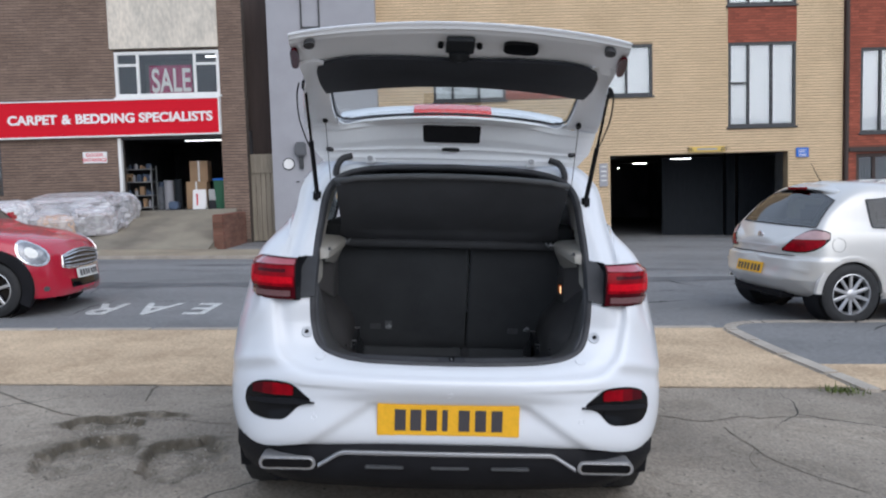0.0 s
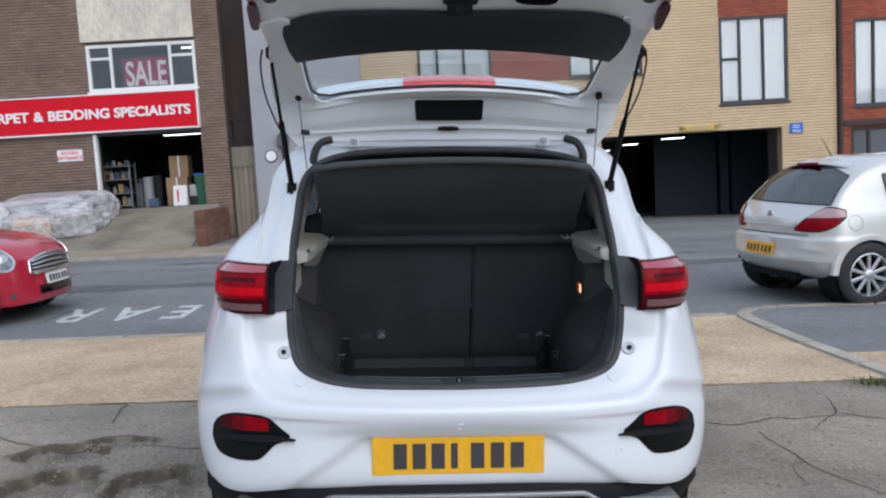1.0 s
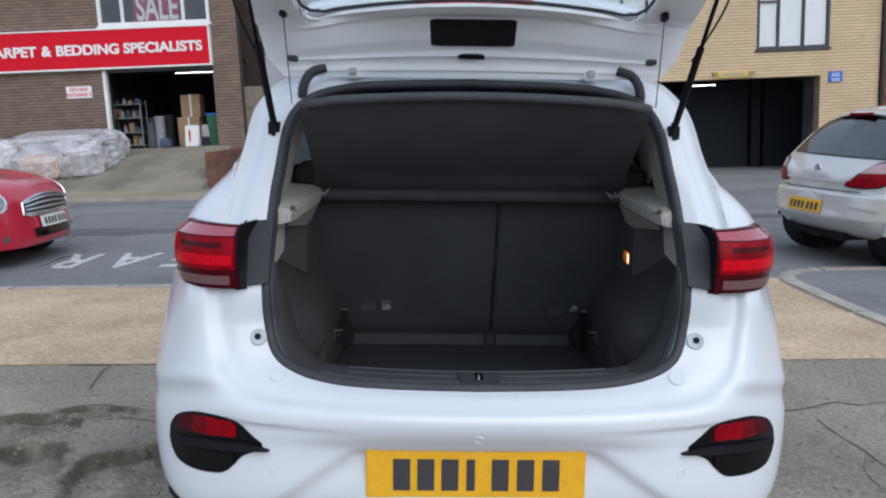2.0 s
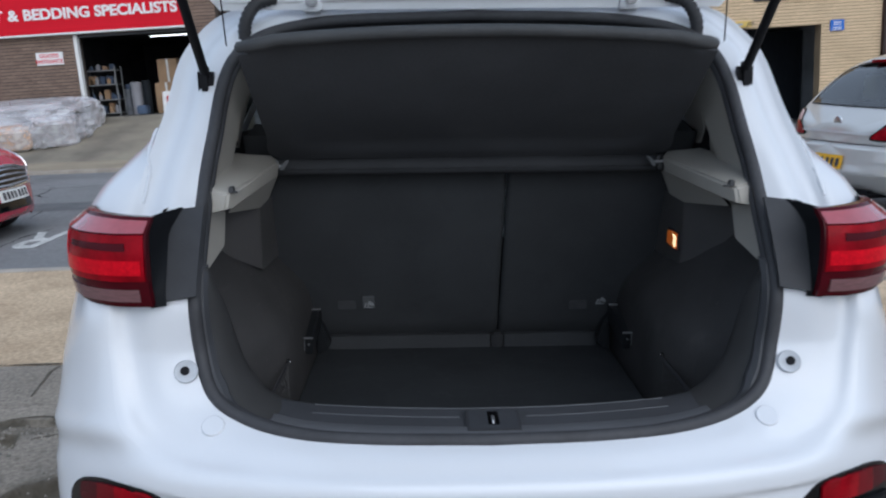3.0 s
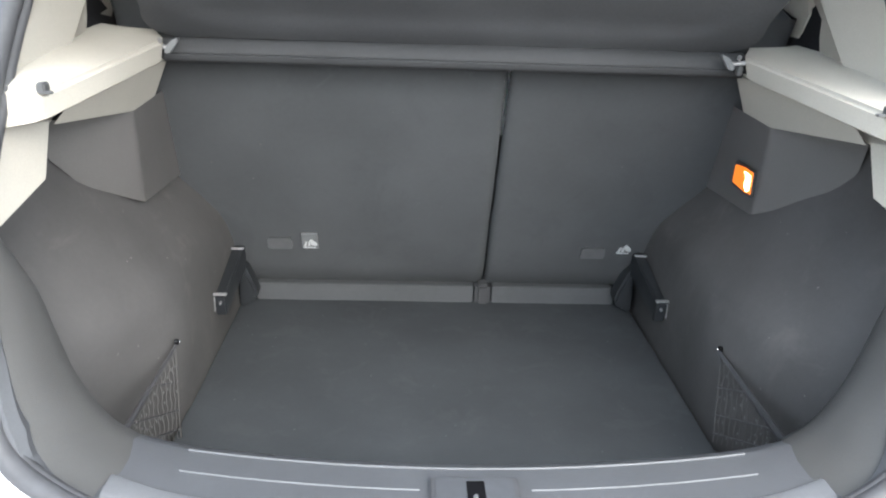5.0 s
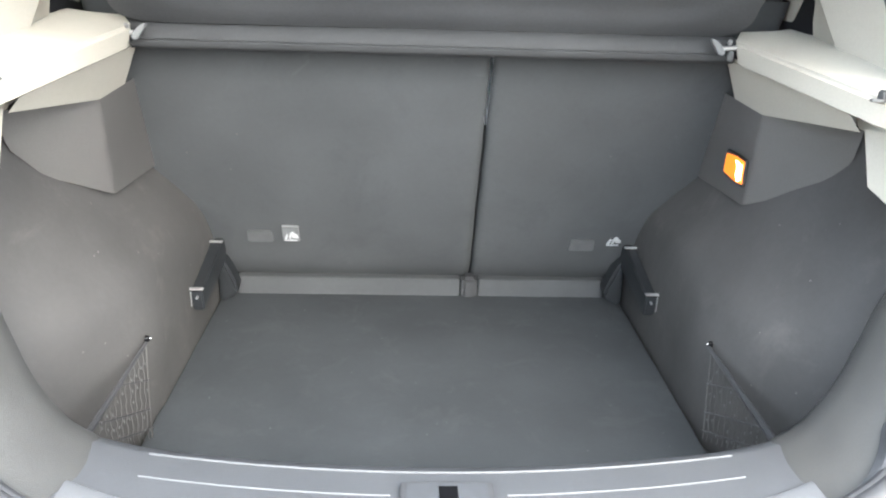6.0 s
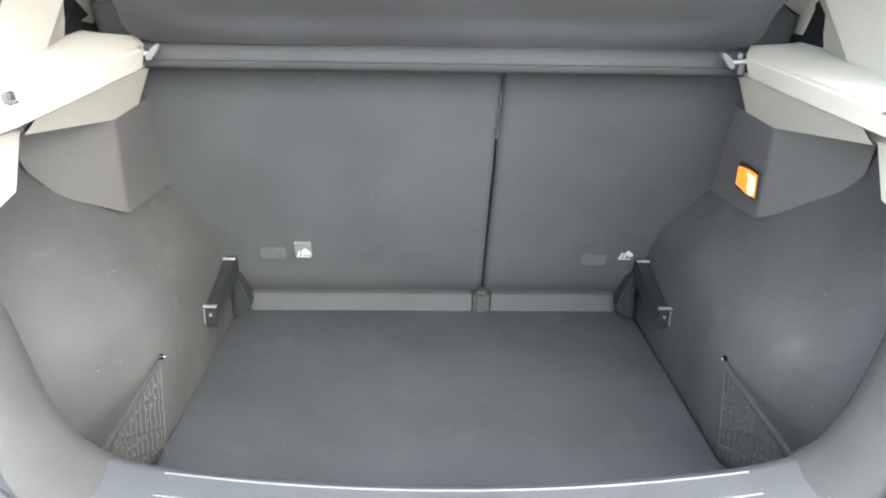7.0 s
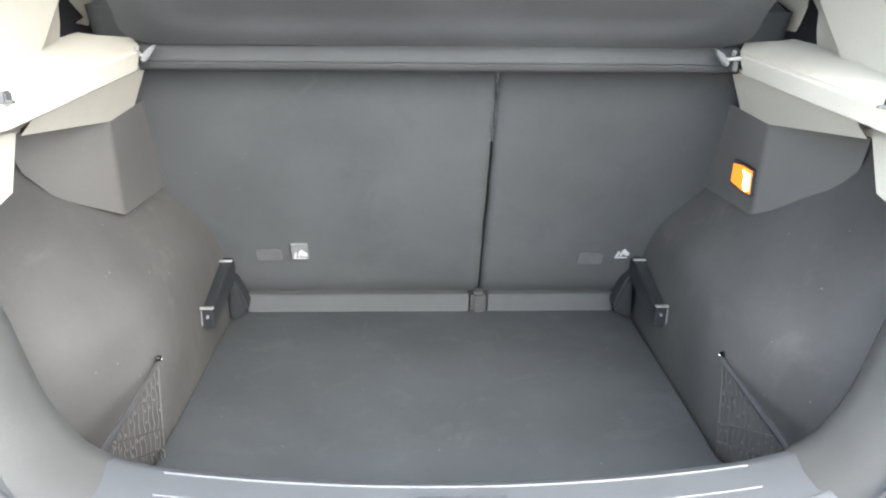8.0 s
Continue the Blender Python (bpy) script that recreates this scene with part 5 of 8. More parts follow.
    sheet("pillar_trim", rows, LIGHTTRIM, white_car, "light grey pillar trim", flip=(s < 0), sharp=40)
    # dark lining under the quarter window, the post beyond it and the belt
    sheet("quarter_lining", [[boot_side(s, (.60, y, z)) for y in np.linspace(.56, 1.9, 8)] for z in (1.08, 1.165, 1.200)], BLACK, white_car, "black lining under the side window", thick=.01)
    sheet("quarter_panel", [[boot_side(s, p) for p in row] for row in (((.583, .60, 1.150), (.583, .78, 1.150), (.583, .93, 1.150)), ((.586, .62, 1.215), (.586, .69, 1.185), (.586, .80, 1.172)), ((.588, .66, 1.32), (.588, .70, 1.26), (.588, .84, 1.178)))], BLACK, white_car, "black quarter lining", thick=.006)
    sheet("rear_post_trim", [[boot_side(s, p) for p in row] for row in (((.592, .80, 1.155), (.592, .86, 1.155)), ((.590, .77, 1.21), (.590, .90, 1.21)), ((.560, .80, 1.38), (.560, .98, 1.38)), ((.52, .86, 1.47), (.52, 1.06, 1.47)))], LIGHTTRIM, white_car, "light grey post trim", thick=.012)
    rod("belt_anchor", [boot_side(s, (.580, .885, 1.172)), boot_side(s, (.566, .90, 1.176)), boot_side(s, (.548, .90, 1.172))], .006, BLACK, white_car, "black belt anchor", seg=8)
    # elastic side net: broad hem, front cord and crinkled cords between
    top = boot_side(s, (.447, .588, .680))
    hem_end = boot_side(s, (.462, .300, .652))
    foot = boot_side(s, (.434, .533, .541))
    side = Vector((-s, 0, 0))
    rows = [[top.lerp(hem_end, k / 10) + Vector((0, .005 * e, .008 * e * (.35 + .65 * k / 10))) + side * (.003 + .002 * (1 - abs(e))) for e in (-1, 0, 1)] for k in range(11)]
    net = sheet("side_net", rows, RUBBER, white_car, "black elastic luggage net with a broad hem", thick=.003)
    rod("net_cord", [top, foot], .0014, CARPET, net, seg=5)
    for k in range(1, 15):
        a, b = top.lerp(hem_end, k / 16), foot.lerp(hem_end, k / 16)
        rod("net_cord", [a.lerp(b, j / 14) + Vector((0, .0009 * (-1) ** j, 0)) + side * .001 * (j % 3) for j in range(15)], 0.0007, CARPET, net, seg=4)
        # pale flecks woven into the cord
        for j in range(2, 14, 2):
            if noise.noise((k * 3.1, j * 1.7, s)) > .0:
                c = a.lerp(b, (j + .3 * (k % 2)) / 14) + side * .004
                rod("net_fleck", [c, c + (b - a).normalized() * .004], .0008, TAGNET, net, seg=4)
    for k in (4, 7, 9):
        rod("net_cord", [top.lerp(foot, k / 10) + side * .002, top.lerp(hem_end, k / 10) + side * .002], .0012, RUBBER, net, seg=4)
    disc_v, disc_f = lathe([(0, .0055), (.005, .005), (.007, .002), (.007, .0003)], 12, "x")
    mesh_object("net_button", [top + Vector((-s * v[0], v[1], v[2] + .004)) for v in disc_v], disc_f, GLOSSY, net, "small black net button")
    mesh_object("button_rivet", [top + Vector((-s * (.0065 + v[0] * .3), v[1] * .4, v[2] * .4 + .004)) for v in disc_v], disc_f, CHROME, net, "bright rivet")
    # seat bracket along the foot of the arch, its bright tabs and the hinge foot
    br = prism("seat_bracket", [(1.040, .684), (1.050, .655), (1.035, .630), (.870, .612), (.852, .606), (.842, .652), (.868, .654), (1.010, .684)], "x", s * .421 + BOOT_X * .5, s * .443 + BOOT_X * .5, LATCHDARK, white_car, "black seat bracket", bevel=.003)
    prism("bracket_foot", [(s * .434, .655), (s * .420, .640), (s * .396, .585), (s * .394, .566), (s * .412, .548), (s * .434, .541)], "y", 1.030, 1.078, LATCHDARK, br, "black hinge foot", bevel=.006)
    for y, z in ((1.012, .687), (.840, .657)):
        part("bracket_tab", box(bmesh.new(), min(s * .418, s * .444) + BOOT_X * .5, max(s * .418, s * .444) + BOOT_X * .5, y - .003, y + .006, z - .002, z + .001, bevel=.0005), ALLOY, br, "bright steel tab")
    rod("bracket_edge", [(s * .441 + BOOT_X * .5, .838, .652), (s * .441 + BOOT_X * .5, .838, .622)], .0013, SATIN, br, "bright edge", seg=6)
    rod("bracket_bolt", [(s * .430 + BOOT_X * .5, .842, .640), (s * .430 + BOOT_X * .5, .836, .639)], .0025, SATIN, br, "bright bolt", seg=8)
    rod("bracket_bolt", [(s * .438 + BOOT_X * .5, 1.0, .668), (s * .438 + BOOT_X * .5, .996, .667)], .0025, SATIN, br, "bright bolt", seg=8)

# lit boot lamp on the right-hand box
AMBER = emitter("lit_amber_lens", (1.0, 0.22, 0.02), 0.13)
HOT = emitter("lit_bulb", (1.0, 0.70, 0.36), 1.5)
boot_lamp = part("boot_lamp", box(bmesh.new(), .5185, .5245, .719, .805, .906, .955, bevel=.003), DARKPANEL, white_car, "small lit amber boot lamp")
lens = prism("lamp_lens", [(.723, .9505), (.722, .912), (.752, .910), (.801, .914), (.798, .947), (.760, .951)], "x", .5165, .520, AMBER, boot_lamp, "glowing amber lens", bevel=.001)
prism("lamp_bulb", [(.727, .944), (.726, .918), (.738, .913), (.748, .922), (.744, .936), (.756, .946)], "x", .5150, .518, HOT, lens, "bright bulb", bevel=.001)

# ---- raised tailgate ----
tailgate = new("tailgate")
tailgate.parent = white_car
TRIMBLACK = material("dark_gate_trim", (0.030, 0.032, 0.038), 0.6, spec=0.25, var=0.1, scale=8)
tagged(tailgate, "raised white tailgate seen from inside")
# inner face (y, z) and half width, from the hinge to the free edge
GATE = [(.60, 1.482, .545), (.58, 1.537, .597), (.54, 1.639, .627), (.325, 1.684, .615), (.10, 1.722, .592), (-.05, 1.764, .575), (-.17, 1.795, .556), (-.27, 1.814, .548), (-.30, 1.840, .540)]


def gate_point(t, u, lift=0.0):
    """t along the profile (0 hinge .. 8 edge), u across (-1 .. 1), lift above the inner face."""
    i = min(int(t), len(GATE) - 2)
    f = t - i
    y, z, w = (GATE[i][k] * (1 - f) + GATE[i + 1][k] * f for k in range(3))
    bow = 1 - u * u
    round_off = max(0, abs(u) - .86) / .14
    return Vector((w * u, y - 0.025 * bow * t / 8 + lift * 0.4, z + 0.043 * bow * t / 8 + lift * (1 - .5 * round_off ** 2)))


def gate_sheet(name, t0, t1, u0, u1, mat, label, lift=0.0, thick=0.012, nt=8, nu=24, parent=None):
    rows = [[gate_point(t0 + (t1 - t0) * a / nt, u0 + (u1 - u0) * b / nu, lift) for b in range(nu + 1)] for a in range(nt + 1)]
    return sheet(name, rows, mat, parent or tailgate, label, thick=thick, sharp=40)


def gate_edge(t):
    """Half width of the gate's frame, as a share: it narrows where the struts meet it."""
    return float(np.interp(t, [0, 2, 3, 4, 4.45, 5.3, 6.0, 6.8, 8.5], [1, .985, .965, .935, .920, .945, .972, .990, 1.0]))


def gate_field(name, t0, t1, inner, outer, mat, label, lift, thick=.010, nt=12, nu=24, parent=None):
    """A panel between two courses across the gate: t0 and t1 follow the width, inner and outer the length."""
    rows = []
    for a in range(nt + 1):
        row = []
        for b in range(nu + 1):
            f = a / nt
            tm = t0(0) + (t1(0) - t0(0)) * f
            u = inner(tm) + (outer(tm) - inner(tm)) * b / nu
            row.append(gate_point(t0(u) + (t1(u) - t0(u)) * f, u, lift(f, b / nu)))
        rows.append(row)
    return sheet(name, rows, mat, parent or tailgate, label, thick=thick, sharp=40)


def window_foot(u):
    """The lower edge of the rear window's opening."""
    return 2.32 - .40 * (u / .72) ** 2 if abs(u) < .72 else max(1.92 - .3 * (abs(u) - .72), 1.85)


hinge_panel = gate_field("hinge_panel", lambda u: 0, window_foot, lambda t: -gate_edge(t), gate_edge, INNER, "white inner panel by the hinges",
                         lambda a, b: (.012 * math.sin(math.pi * min(a * 1.6, 1)) - .009 * math.exp(-((a - .16) / .03) ** 2) - .009 * math.exp(-((a - .42) / .025) ** 2) - .008 * math.exp(-((a - .93) / .03) ** 2)) * (b * (1 - b) * 4) ** .3, nt=40, nu=40)
for s in (-1, 1):
    gate_field("side_frame", lambda u: 1.86, lambda u: 5.6, lambda t: s * float(np.interp(t, [1.8, 2.2, 4, 5.6], [.745, .772, .775, .80])), lambda t: s * gate_edge(t), INNER, "white window frame side", lambda a, b: .010 * math.sin(math.pi * b), nt=24, nu=8)
    # rounded lower corner of the window
    rows = []
    for k in range(7):
        w = radians(90 * k / 6)
        rows.append([gate_point(1.90, s * .775, .004), gate_point(1.90 + .42 * (1 - math.sin(w)), s * (.775 - .085 * (1 - math.cos(w))), .004)])
    sheet("window_corner", rows, INNER, tailgate, "white rounded window corner", thick=.01)
trim_panel = gate_field("trim_panel", lambda u: 4.16 - .31 * (u / .79) ** 2, lambda u: float(np.interp(abs(u), [0, .33, .62, .74, .80, .845], [5.54, 5.66, 5.74, 5.66, 5.52, 5.30])), lambda t: -float(np.interp(t, [4.1, 4.8, 5.4, 5.6], [.795, .825, .843, .835])), lambda t: float(np.interp(t, [4.1, 4.8, 5.4, 5.6], [.79, .825, .843, .835])), TRIMBLACK, "black inner trim panel", lambda a, b: -.010 - .010 * math.sin(math.pi * a), thick=.014, nt=14, nu=40)
end_panel = gate_field("end_panel", lambda u: 5.15, lambda u: 8, lambda t: -gate_edge(t), gate_edge, INNER, "white inner panel at the free edge", lambda a, b: .004 + .009 * math.sin(math.pi * a) - .006 * math.exp(-((a - .86) / .05) ** 2), nt=24, nu=40)
window = gate_sheet("gate_window", 1.9, 4.6, -0.785, 0.785, GLASS, "rear window glass", lift=0.026, thick=0.0)
# outer skin and the spoiler with the high brake lamp
gate_field("outer_skin", lambda u: 4.2, lambda u: 8, lambda t: -gate_edge(t) * 1.004, lambda t: gate_edge(t) * 1.004, PAINT, "white outer skin", lambda a, b: .06 * (1 - a) ** .6 + .004, thick=.006, nt=16, nu=30)
for s in (-1, 1):
    gate_field("outer_rail", lambda u: .6, lambda u: 4.25, lambda t: s * .86, lambda t: s * gate_edge(t) * 1.004, PAINT, "white outer rail", lambda a, b: .05, nu=4, nt=14, thick=.006)
_sp = []
for a, b in ((.66, 1.664), (.585, 1.668), (.530, 1.676), (.515, 1.688), (.530, 1.702), (.60, 1.728), (.70, 1.72), (.735, 1.70)):
    _sp.append([(x, a + .03 * (x / .47) ** 2, b - (.034 * (abs(x) / .47) ** 3 if b > 1.66 else .012 * (x / .47) ** 2)) for x in np.linspace(-.475, .475, 25)])
spoiler = sheet("spoiler", _sp, PAINT, tailgate, "white roof spoiler seen through the glass", close_cols=False, sharp=35)
BRAKE = material("pink_red_lens", (0.66, 0.045, 0.042), 0.25, var=0.08, scale=20, coat=0.5)
sheet("brake_lamp", [[(x, a, b - .004 * (x / .16) ** 2) for x in np.linspace(-.162, .162, 9)] for a, b in ((.520, 1.668), (.506, 1.680), (.503, 1.692), (.512, 1.706), (.555, 1.722), (.592, 1.736), (.61, 1.738))], BRAKE, spoiler, "red high brake lamp", thick=.008)
rod("window_seal", [gate_point(2.6, -.772, .018), gate_point(2.2, -.768, .018)] + [gate_point(window_foot(u) + (.08 if abs(u) > .7 else 0), u, .018) for u in np.linspace(-.735, .735, 24)] + [gate_point(2.2, .768, .018), gate_point(2.6, .772, .018)], .005, RUBBER, tailgate, "black window seal", seg=6)
for s in (-1, 1):
    rod("window_seal", [gate_point(t, s * .772, .018) for t in (2.5, 2.9, 3.4, 4.0)], .005, RUBBER, tailgate, "black window seal", seg=6)


def gate_plate(name, t0, t1, u0, u1, mat, label, lift=-.003, parent=None, r=.2):
    """A rounded plate on the inner face."""
    bm = bmesh.new()
    pts = rounded(0, 1, 0, 1, r, 4)
    lo = [bm.verts.new(gate_point(t0 + (t1 - t0) * b, u0 + (u1 - u0) * a, lift + .014)) for a, b in pts]
    hi = [bm.verts.new(gate_point(t0 + (t1 - t0) * b, u0 + (u1 - u0) * a, lift)) for a, b in pts]
    n = len(pts)
    bm.faces.new(hi)
    for i in range(n):
        bm.faces.new((lo[i], lo[(i + 1) % n], hi[(i + 1) % n], hi[i]))
    return part(name, bm, mat, parent or tailgate, label)


gate_plate("wiper_cover", 1.28, 1.93, -.197, .197, BLACK, "black access cover", parent=hinge_panel, r=.08, lift=-.002)
gate_plate("panel_slot", 0.92, 1.03, -.069, .060, GLOSSY, "dark slot", parent=hinge_panel, r=.3, lift=-.002)
gate_plate("gate_latch", 5.95, 6.88, -.080, .086, LATCHDARK, "dark steel tailgate latch", parent=end_panel, r=.1, lift=-.006)
gate_plate("latch_tongue", 5.62, 6.1, -.058, .062, LATCHDARK, "latch tongue", parent=end_panel, r=.3, lift=-.014)
gate_plate("latch_pin", 5.55, 5.75, -.010, .012, CHROME, "bright latch pin", parent=end_panel, r=.4, lift=-.024)
gate_plate("grab_recess", 5.90, 6.68, .258, .462, GLOSSY, "black grab recess", parent=end_panel, r=.3, lift=.001)
for u in (-.112, .117):
    gate_plate("panel_hole", 6.13, 6.42, u - .017, u + .017, GLOSSY, "dark hole", parent=end_panel, r=.45, lift=.001)
for s in (-1, 1):
    gate_plate("corner_buffer", 6.68, 7.25, s * .840, s * .905, RUBBER, "black rubber buffer", parent=end_panel, r=.45, lift=-.006)
    gate_plate("dark_end_lens", 5.32, 6.72, s * .944, s * .995, DARKRED, "dark red lens at the gate's end", parent=end_panel, r=.35, lift=-.008)
    gate_plate("rubber_stop", .78, 1.0, s * .85, s * .90, RUBBER, "oval rubber stop", parent=hinge_panel, r=.45, lift=-.004)
    # gas strut, thin cable, cord and rubber sleeve
    foot, head = Vector((s * (.568 if s > 0 else .557), .498, 1.336)), Vector((s * (.560 if s > 0 else .549), .095, 1.742))
    mid = foot.lerp(head, .52)
    strut = rod("gas_strut", [foot, mid], .0095, BLACK, white_car, "black gas strut", seg=12)
    rod("strut_rod", [mid, head], .0055, GLOSSY, strut, "thin strut rod", seg=8)
    part("strut_joint", box(bmesh.new(), foot.x - .016, foot.x + .016, foot.y - .02, foot.y + .014, foot.z - .034, foot.z + .026, bevel=.010), BLACK, strut, "black ball joint")
    part("strut_joint", box(bmesh.new(), head.x - .011, head.x + .011, head.y - .014, head.y + .014, head.z - .022, head.z + .018, bevel=.006), BLACK, strut, "black ball joint")
    rod("strut_cable", catmull([(s * .565, .06, 1.742), (s * .578, .10, 1.70), (s * .586, .20, 1.63), (s * .578, .30, 1.565), (s * .565, .36, 1.52)], 6), .003, BLACK, white_car, "thin black cable", seg=6)
    rod("shelf_cord", [gate_point(2.15, s * .845, -.002), (s * .492, .415, 1.40)], .0016, BLACK, white_car, "thin shelf cord", seg=5)
    gate_plate("cord_stud", 2.05, 2.25, s * .828, s * .862, BLACK, "cord stud", parent=hinge_panel, r=.45, lift=-.006)
    pts = catmull([(s * .425, .60, 1.508), (s * .465, .585, 1.492), (s * .487, .575, 1.452), (s * .49, .58, 1.405)], 8)
    rod("cable_sleeve", pts, [.0125 + .0025 * (k % 2) for k in range(len(pts))], RUBBER, white_car, "ribbed black rubber cable sleeve", seg=10)
    hinge = part("gate_hinge", box(bmesh.new(), s * .345 - .022, s * .345 + .022, .585, .66, 1.478, 1.500, bevel=.004), INNER, white_car, "white painted hinge")
    part("hinge_pin", box(bmesh.new(), s * .345 - .012, s * .345 + .012, .572, .60, 1.488, 1.508, bevel=.004), SATIN, hinge, "steel hinge bolt")


# ---- buildings across the road ----
MORTAR_BROWN = material("dull_mortar", (0.085, 0.066, 0.053), 0.95, var=0.15, scale=3, fine=0.1)
BROWN = material("brown_brick", (0.245, 0.163, 0.120), 0.88, var=0.18, scale=1.2, fine=0.15, fscale=30, island=0.13, bump=0.3, bscale=40, tint=(0.19, 0.135, 0.105))
MORTAR_BEIGE = material("tan_mortar", (0.33, 0.24, 0.145), 0.95, var=0.1, scale=3, fine=0.1)
BEIGE = material("beige_brick", (0.70, 0.52, 0.315), 0.88, var=0.10, scale=1.0, fine=0.1, fscale=30, island=0.055, bump=0.3, bscale=40, tint=(0.66, 0.495, 0.315))
MORTAR_RED = material("red_mortar", (0.17, 0.06, 0.04), 0.95, var=0.1, scale=3)
REDBRICK = material("red_brick", (0.34, 0.088, 0.050), 0.88, var=0.15, scale=1.5, fine=0.12, fscale=30, island=0.22, bump=0.3, bscale=40)
SIGNRED = material("sign_red", (0.62, 0.006, 0.020), 0.6, spec=0.2, var=0.03, scale=1)
SIGNWHITE = material("sign_white", (0.82, 0.80, 0.78), 0.5, var=0.04)
CREAM = material("stained_cream_render", (0.80, 0.745, 0.645), 0.9, var=0.26, scale=1.8, fine=0.14, fscale=14, tint=(0.50, 0.435, 0.355), stretch=(1, 1, .45))
GREYWALL = material("grey_render", (0.36, 0.355, 0.375), 0.9, var=0.06, scale=1.5, fine=0.05, bump=0.15, bscale=60)
UMBER = material("dark_umber_cladding", (0.060, 0.042, 0.036), 0.8, var=0.15, scale=2, stretch=(4, 4, .4))
UPVC = material("white_window_plastic", (0.78, 0.77, 0.74), 0.4, var=0.04)
FRAMEDARK = material("charcoal_frame", (0.045, 0.046, 0.048), 0.5, var=0.08)
BLIND = material("pale_blind", (0.84, 0.87, 0.90), 0.8, var=0.06, scale=2, stretch=(8, 1, .3))
# the dimness of rooms behind glass is put into this dark base
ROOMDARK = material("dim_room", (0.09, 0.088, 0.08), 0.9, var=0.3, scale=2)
PANE = glass_material("window_glass", (0.96, 0.97, 0.97))
WOOD = material("pale_weathered_wood", (0.25, 0.215, 0.165), 0.85, var=0.15, scale=3, stretch=(6, 6, .5), fine=0.15, island=0.1)
CARD = material("cardboard", (0.40, 0.26, 0.15), 0.85, var=0.1, scale=3)
TUBE = emitter("lit_tube", (1.0, 0.98, 0.92), 2.4)
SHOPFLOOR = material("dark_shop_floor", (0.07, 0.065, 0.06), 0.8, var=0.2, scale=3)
FARPAVE = material("dirty_pavement", (0.33, 0.265, 0.195), 0.92, var=0.25, scale=0.9, fine=0.2, bump=0.3, bscale=60, tint=(0.24, 0.215, 0.15))
LOWBRICK = material("dull_red_brick", (0.17, 0.085, 0.058), 0.9, var=0.2, scale=2, fine=0.15, island=0.2, bump=0.3, bscale=40)
LAMPGREY = material("dark_grey_lamp_housing", (0.11, 0.112, 0.12), 0.6, var=0.1, scale=6)
GARAGETUBE = emitter("lit_garage_tube", (1.0, 0.98, 0.92), 6.0)
GARAGE = material("garage_concrete", (0.24, 0.245, 0.25), 0.9, var=0.25, scale=1.2)
STEELDOOR = material("dark_steel_door", (0.016, 0.019, 0.023), 0.7, spec=0.2, var=0.15, scale=3, stretch=(8, 1, 1))
CRIMSON = material("crimson_cloth", (0.33, 0.02, 0.10), 0.8, var=0.3, scale=3)
# near-black base: the shop's lack of light is put into the wall colour
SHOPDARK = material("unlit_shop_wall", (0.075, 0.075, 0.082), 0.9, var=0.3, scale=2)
GOODSGREY = material("dull_grey_goods", (0.16, 0.17, 0.19), 0.6, var=0.25, scale=6)
GOODSBLUE = material("dull_blue_goods", (0.07, 0.10, 0.16), 0.6, var=0.25, scale=6)
BLUE = material("sign_blue", (0.02, 0.14, 0.55), 0.4, var=0.03)
HAZARD = material("sign_yellow", (0.66, 0.46, 0.10), 0.45, var=0.05)


def minus(spans, a, b):
    out = []
    for p, q in spans:
        if b <= p or a >= q:
            out.append((p, q))
        else:
            if a > p:
                out.append((p, a))
            if b < q:
                out.append((b, q))
    return out


def wall_with_holes(name, x0, x1, y0, y1, z0, z1, holes, mat, label):
    """A wall with thickness; the openings go through it."""
    bm = bmesh.new()
    zs = sorted({z0, z1, *[h[2] for h in holes], *[h[3] for h in holes]})
    zs = [z for z in zs if z0 <= z <= z1]
    for a, b in zip(zs[:-1], zs[1:]):
        spans = [(x0, x1)]
        for h in holes:
            if h[2] < b - 1e-6 and h[3] > a + 1e-6:
                spans = minus(spans, h[0], h[1])
        for p, q in spans:
            box(bm, p, q, y0, y1, a, b)
    return tagged(part(name, bm, mat, None, smooth=False), label, "wall", kind="structure")


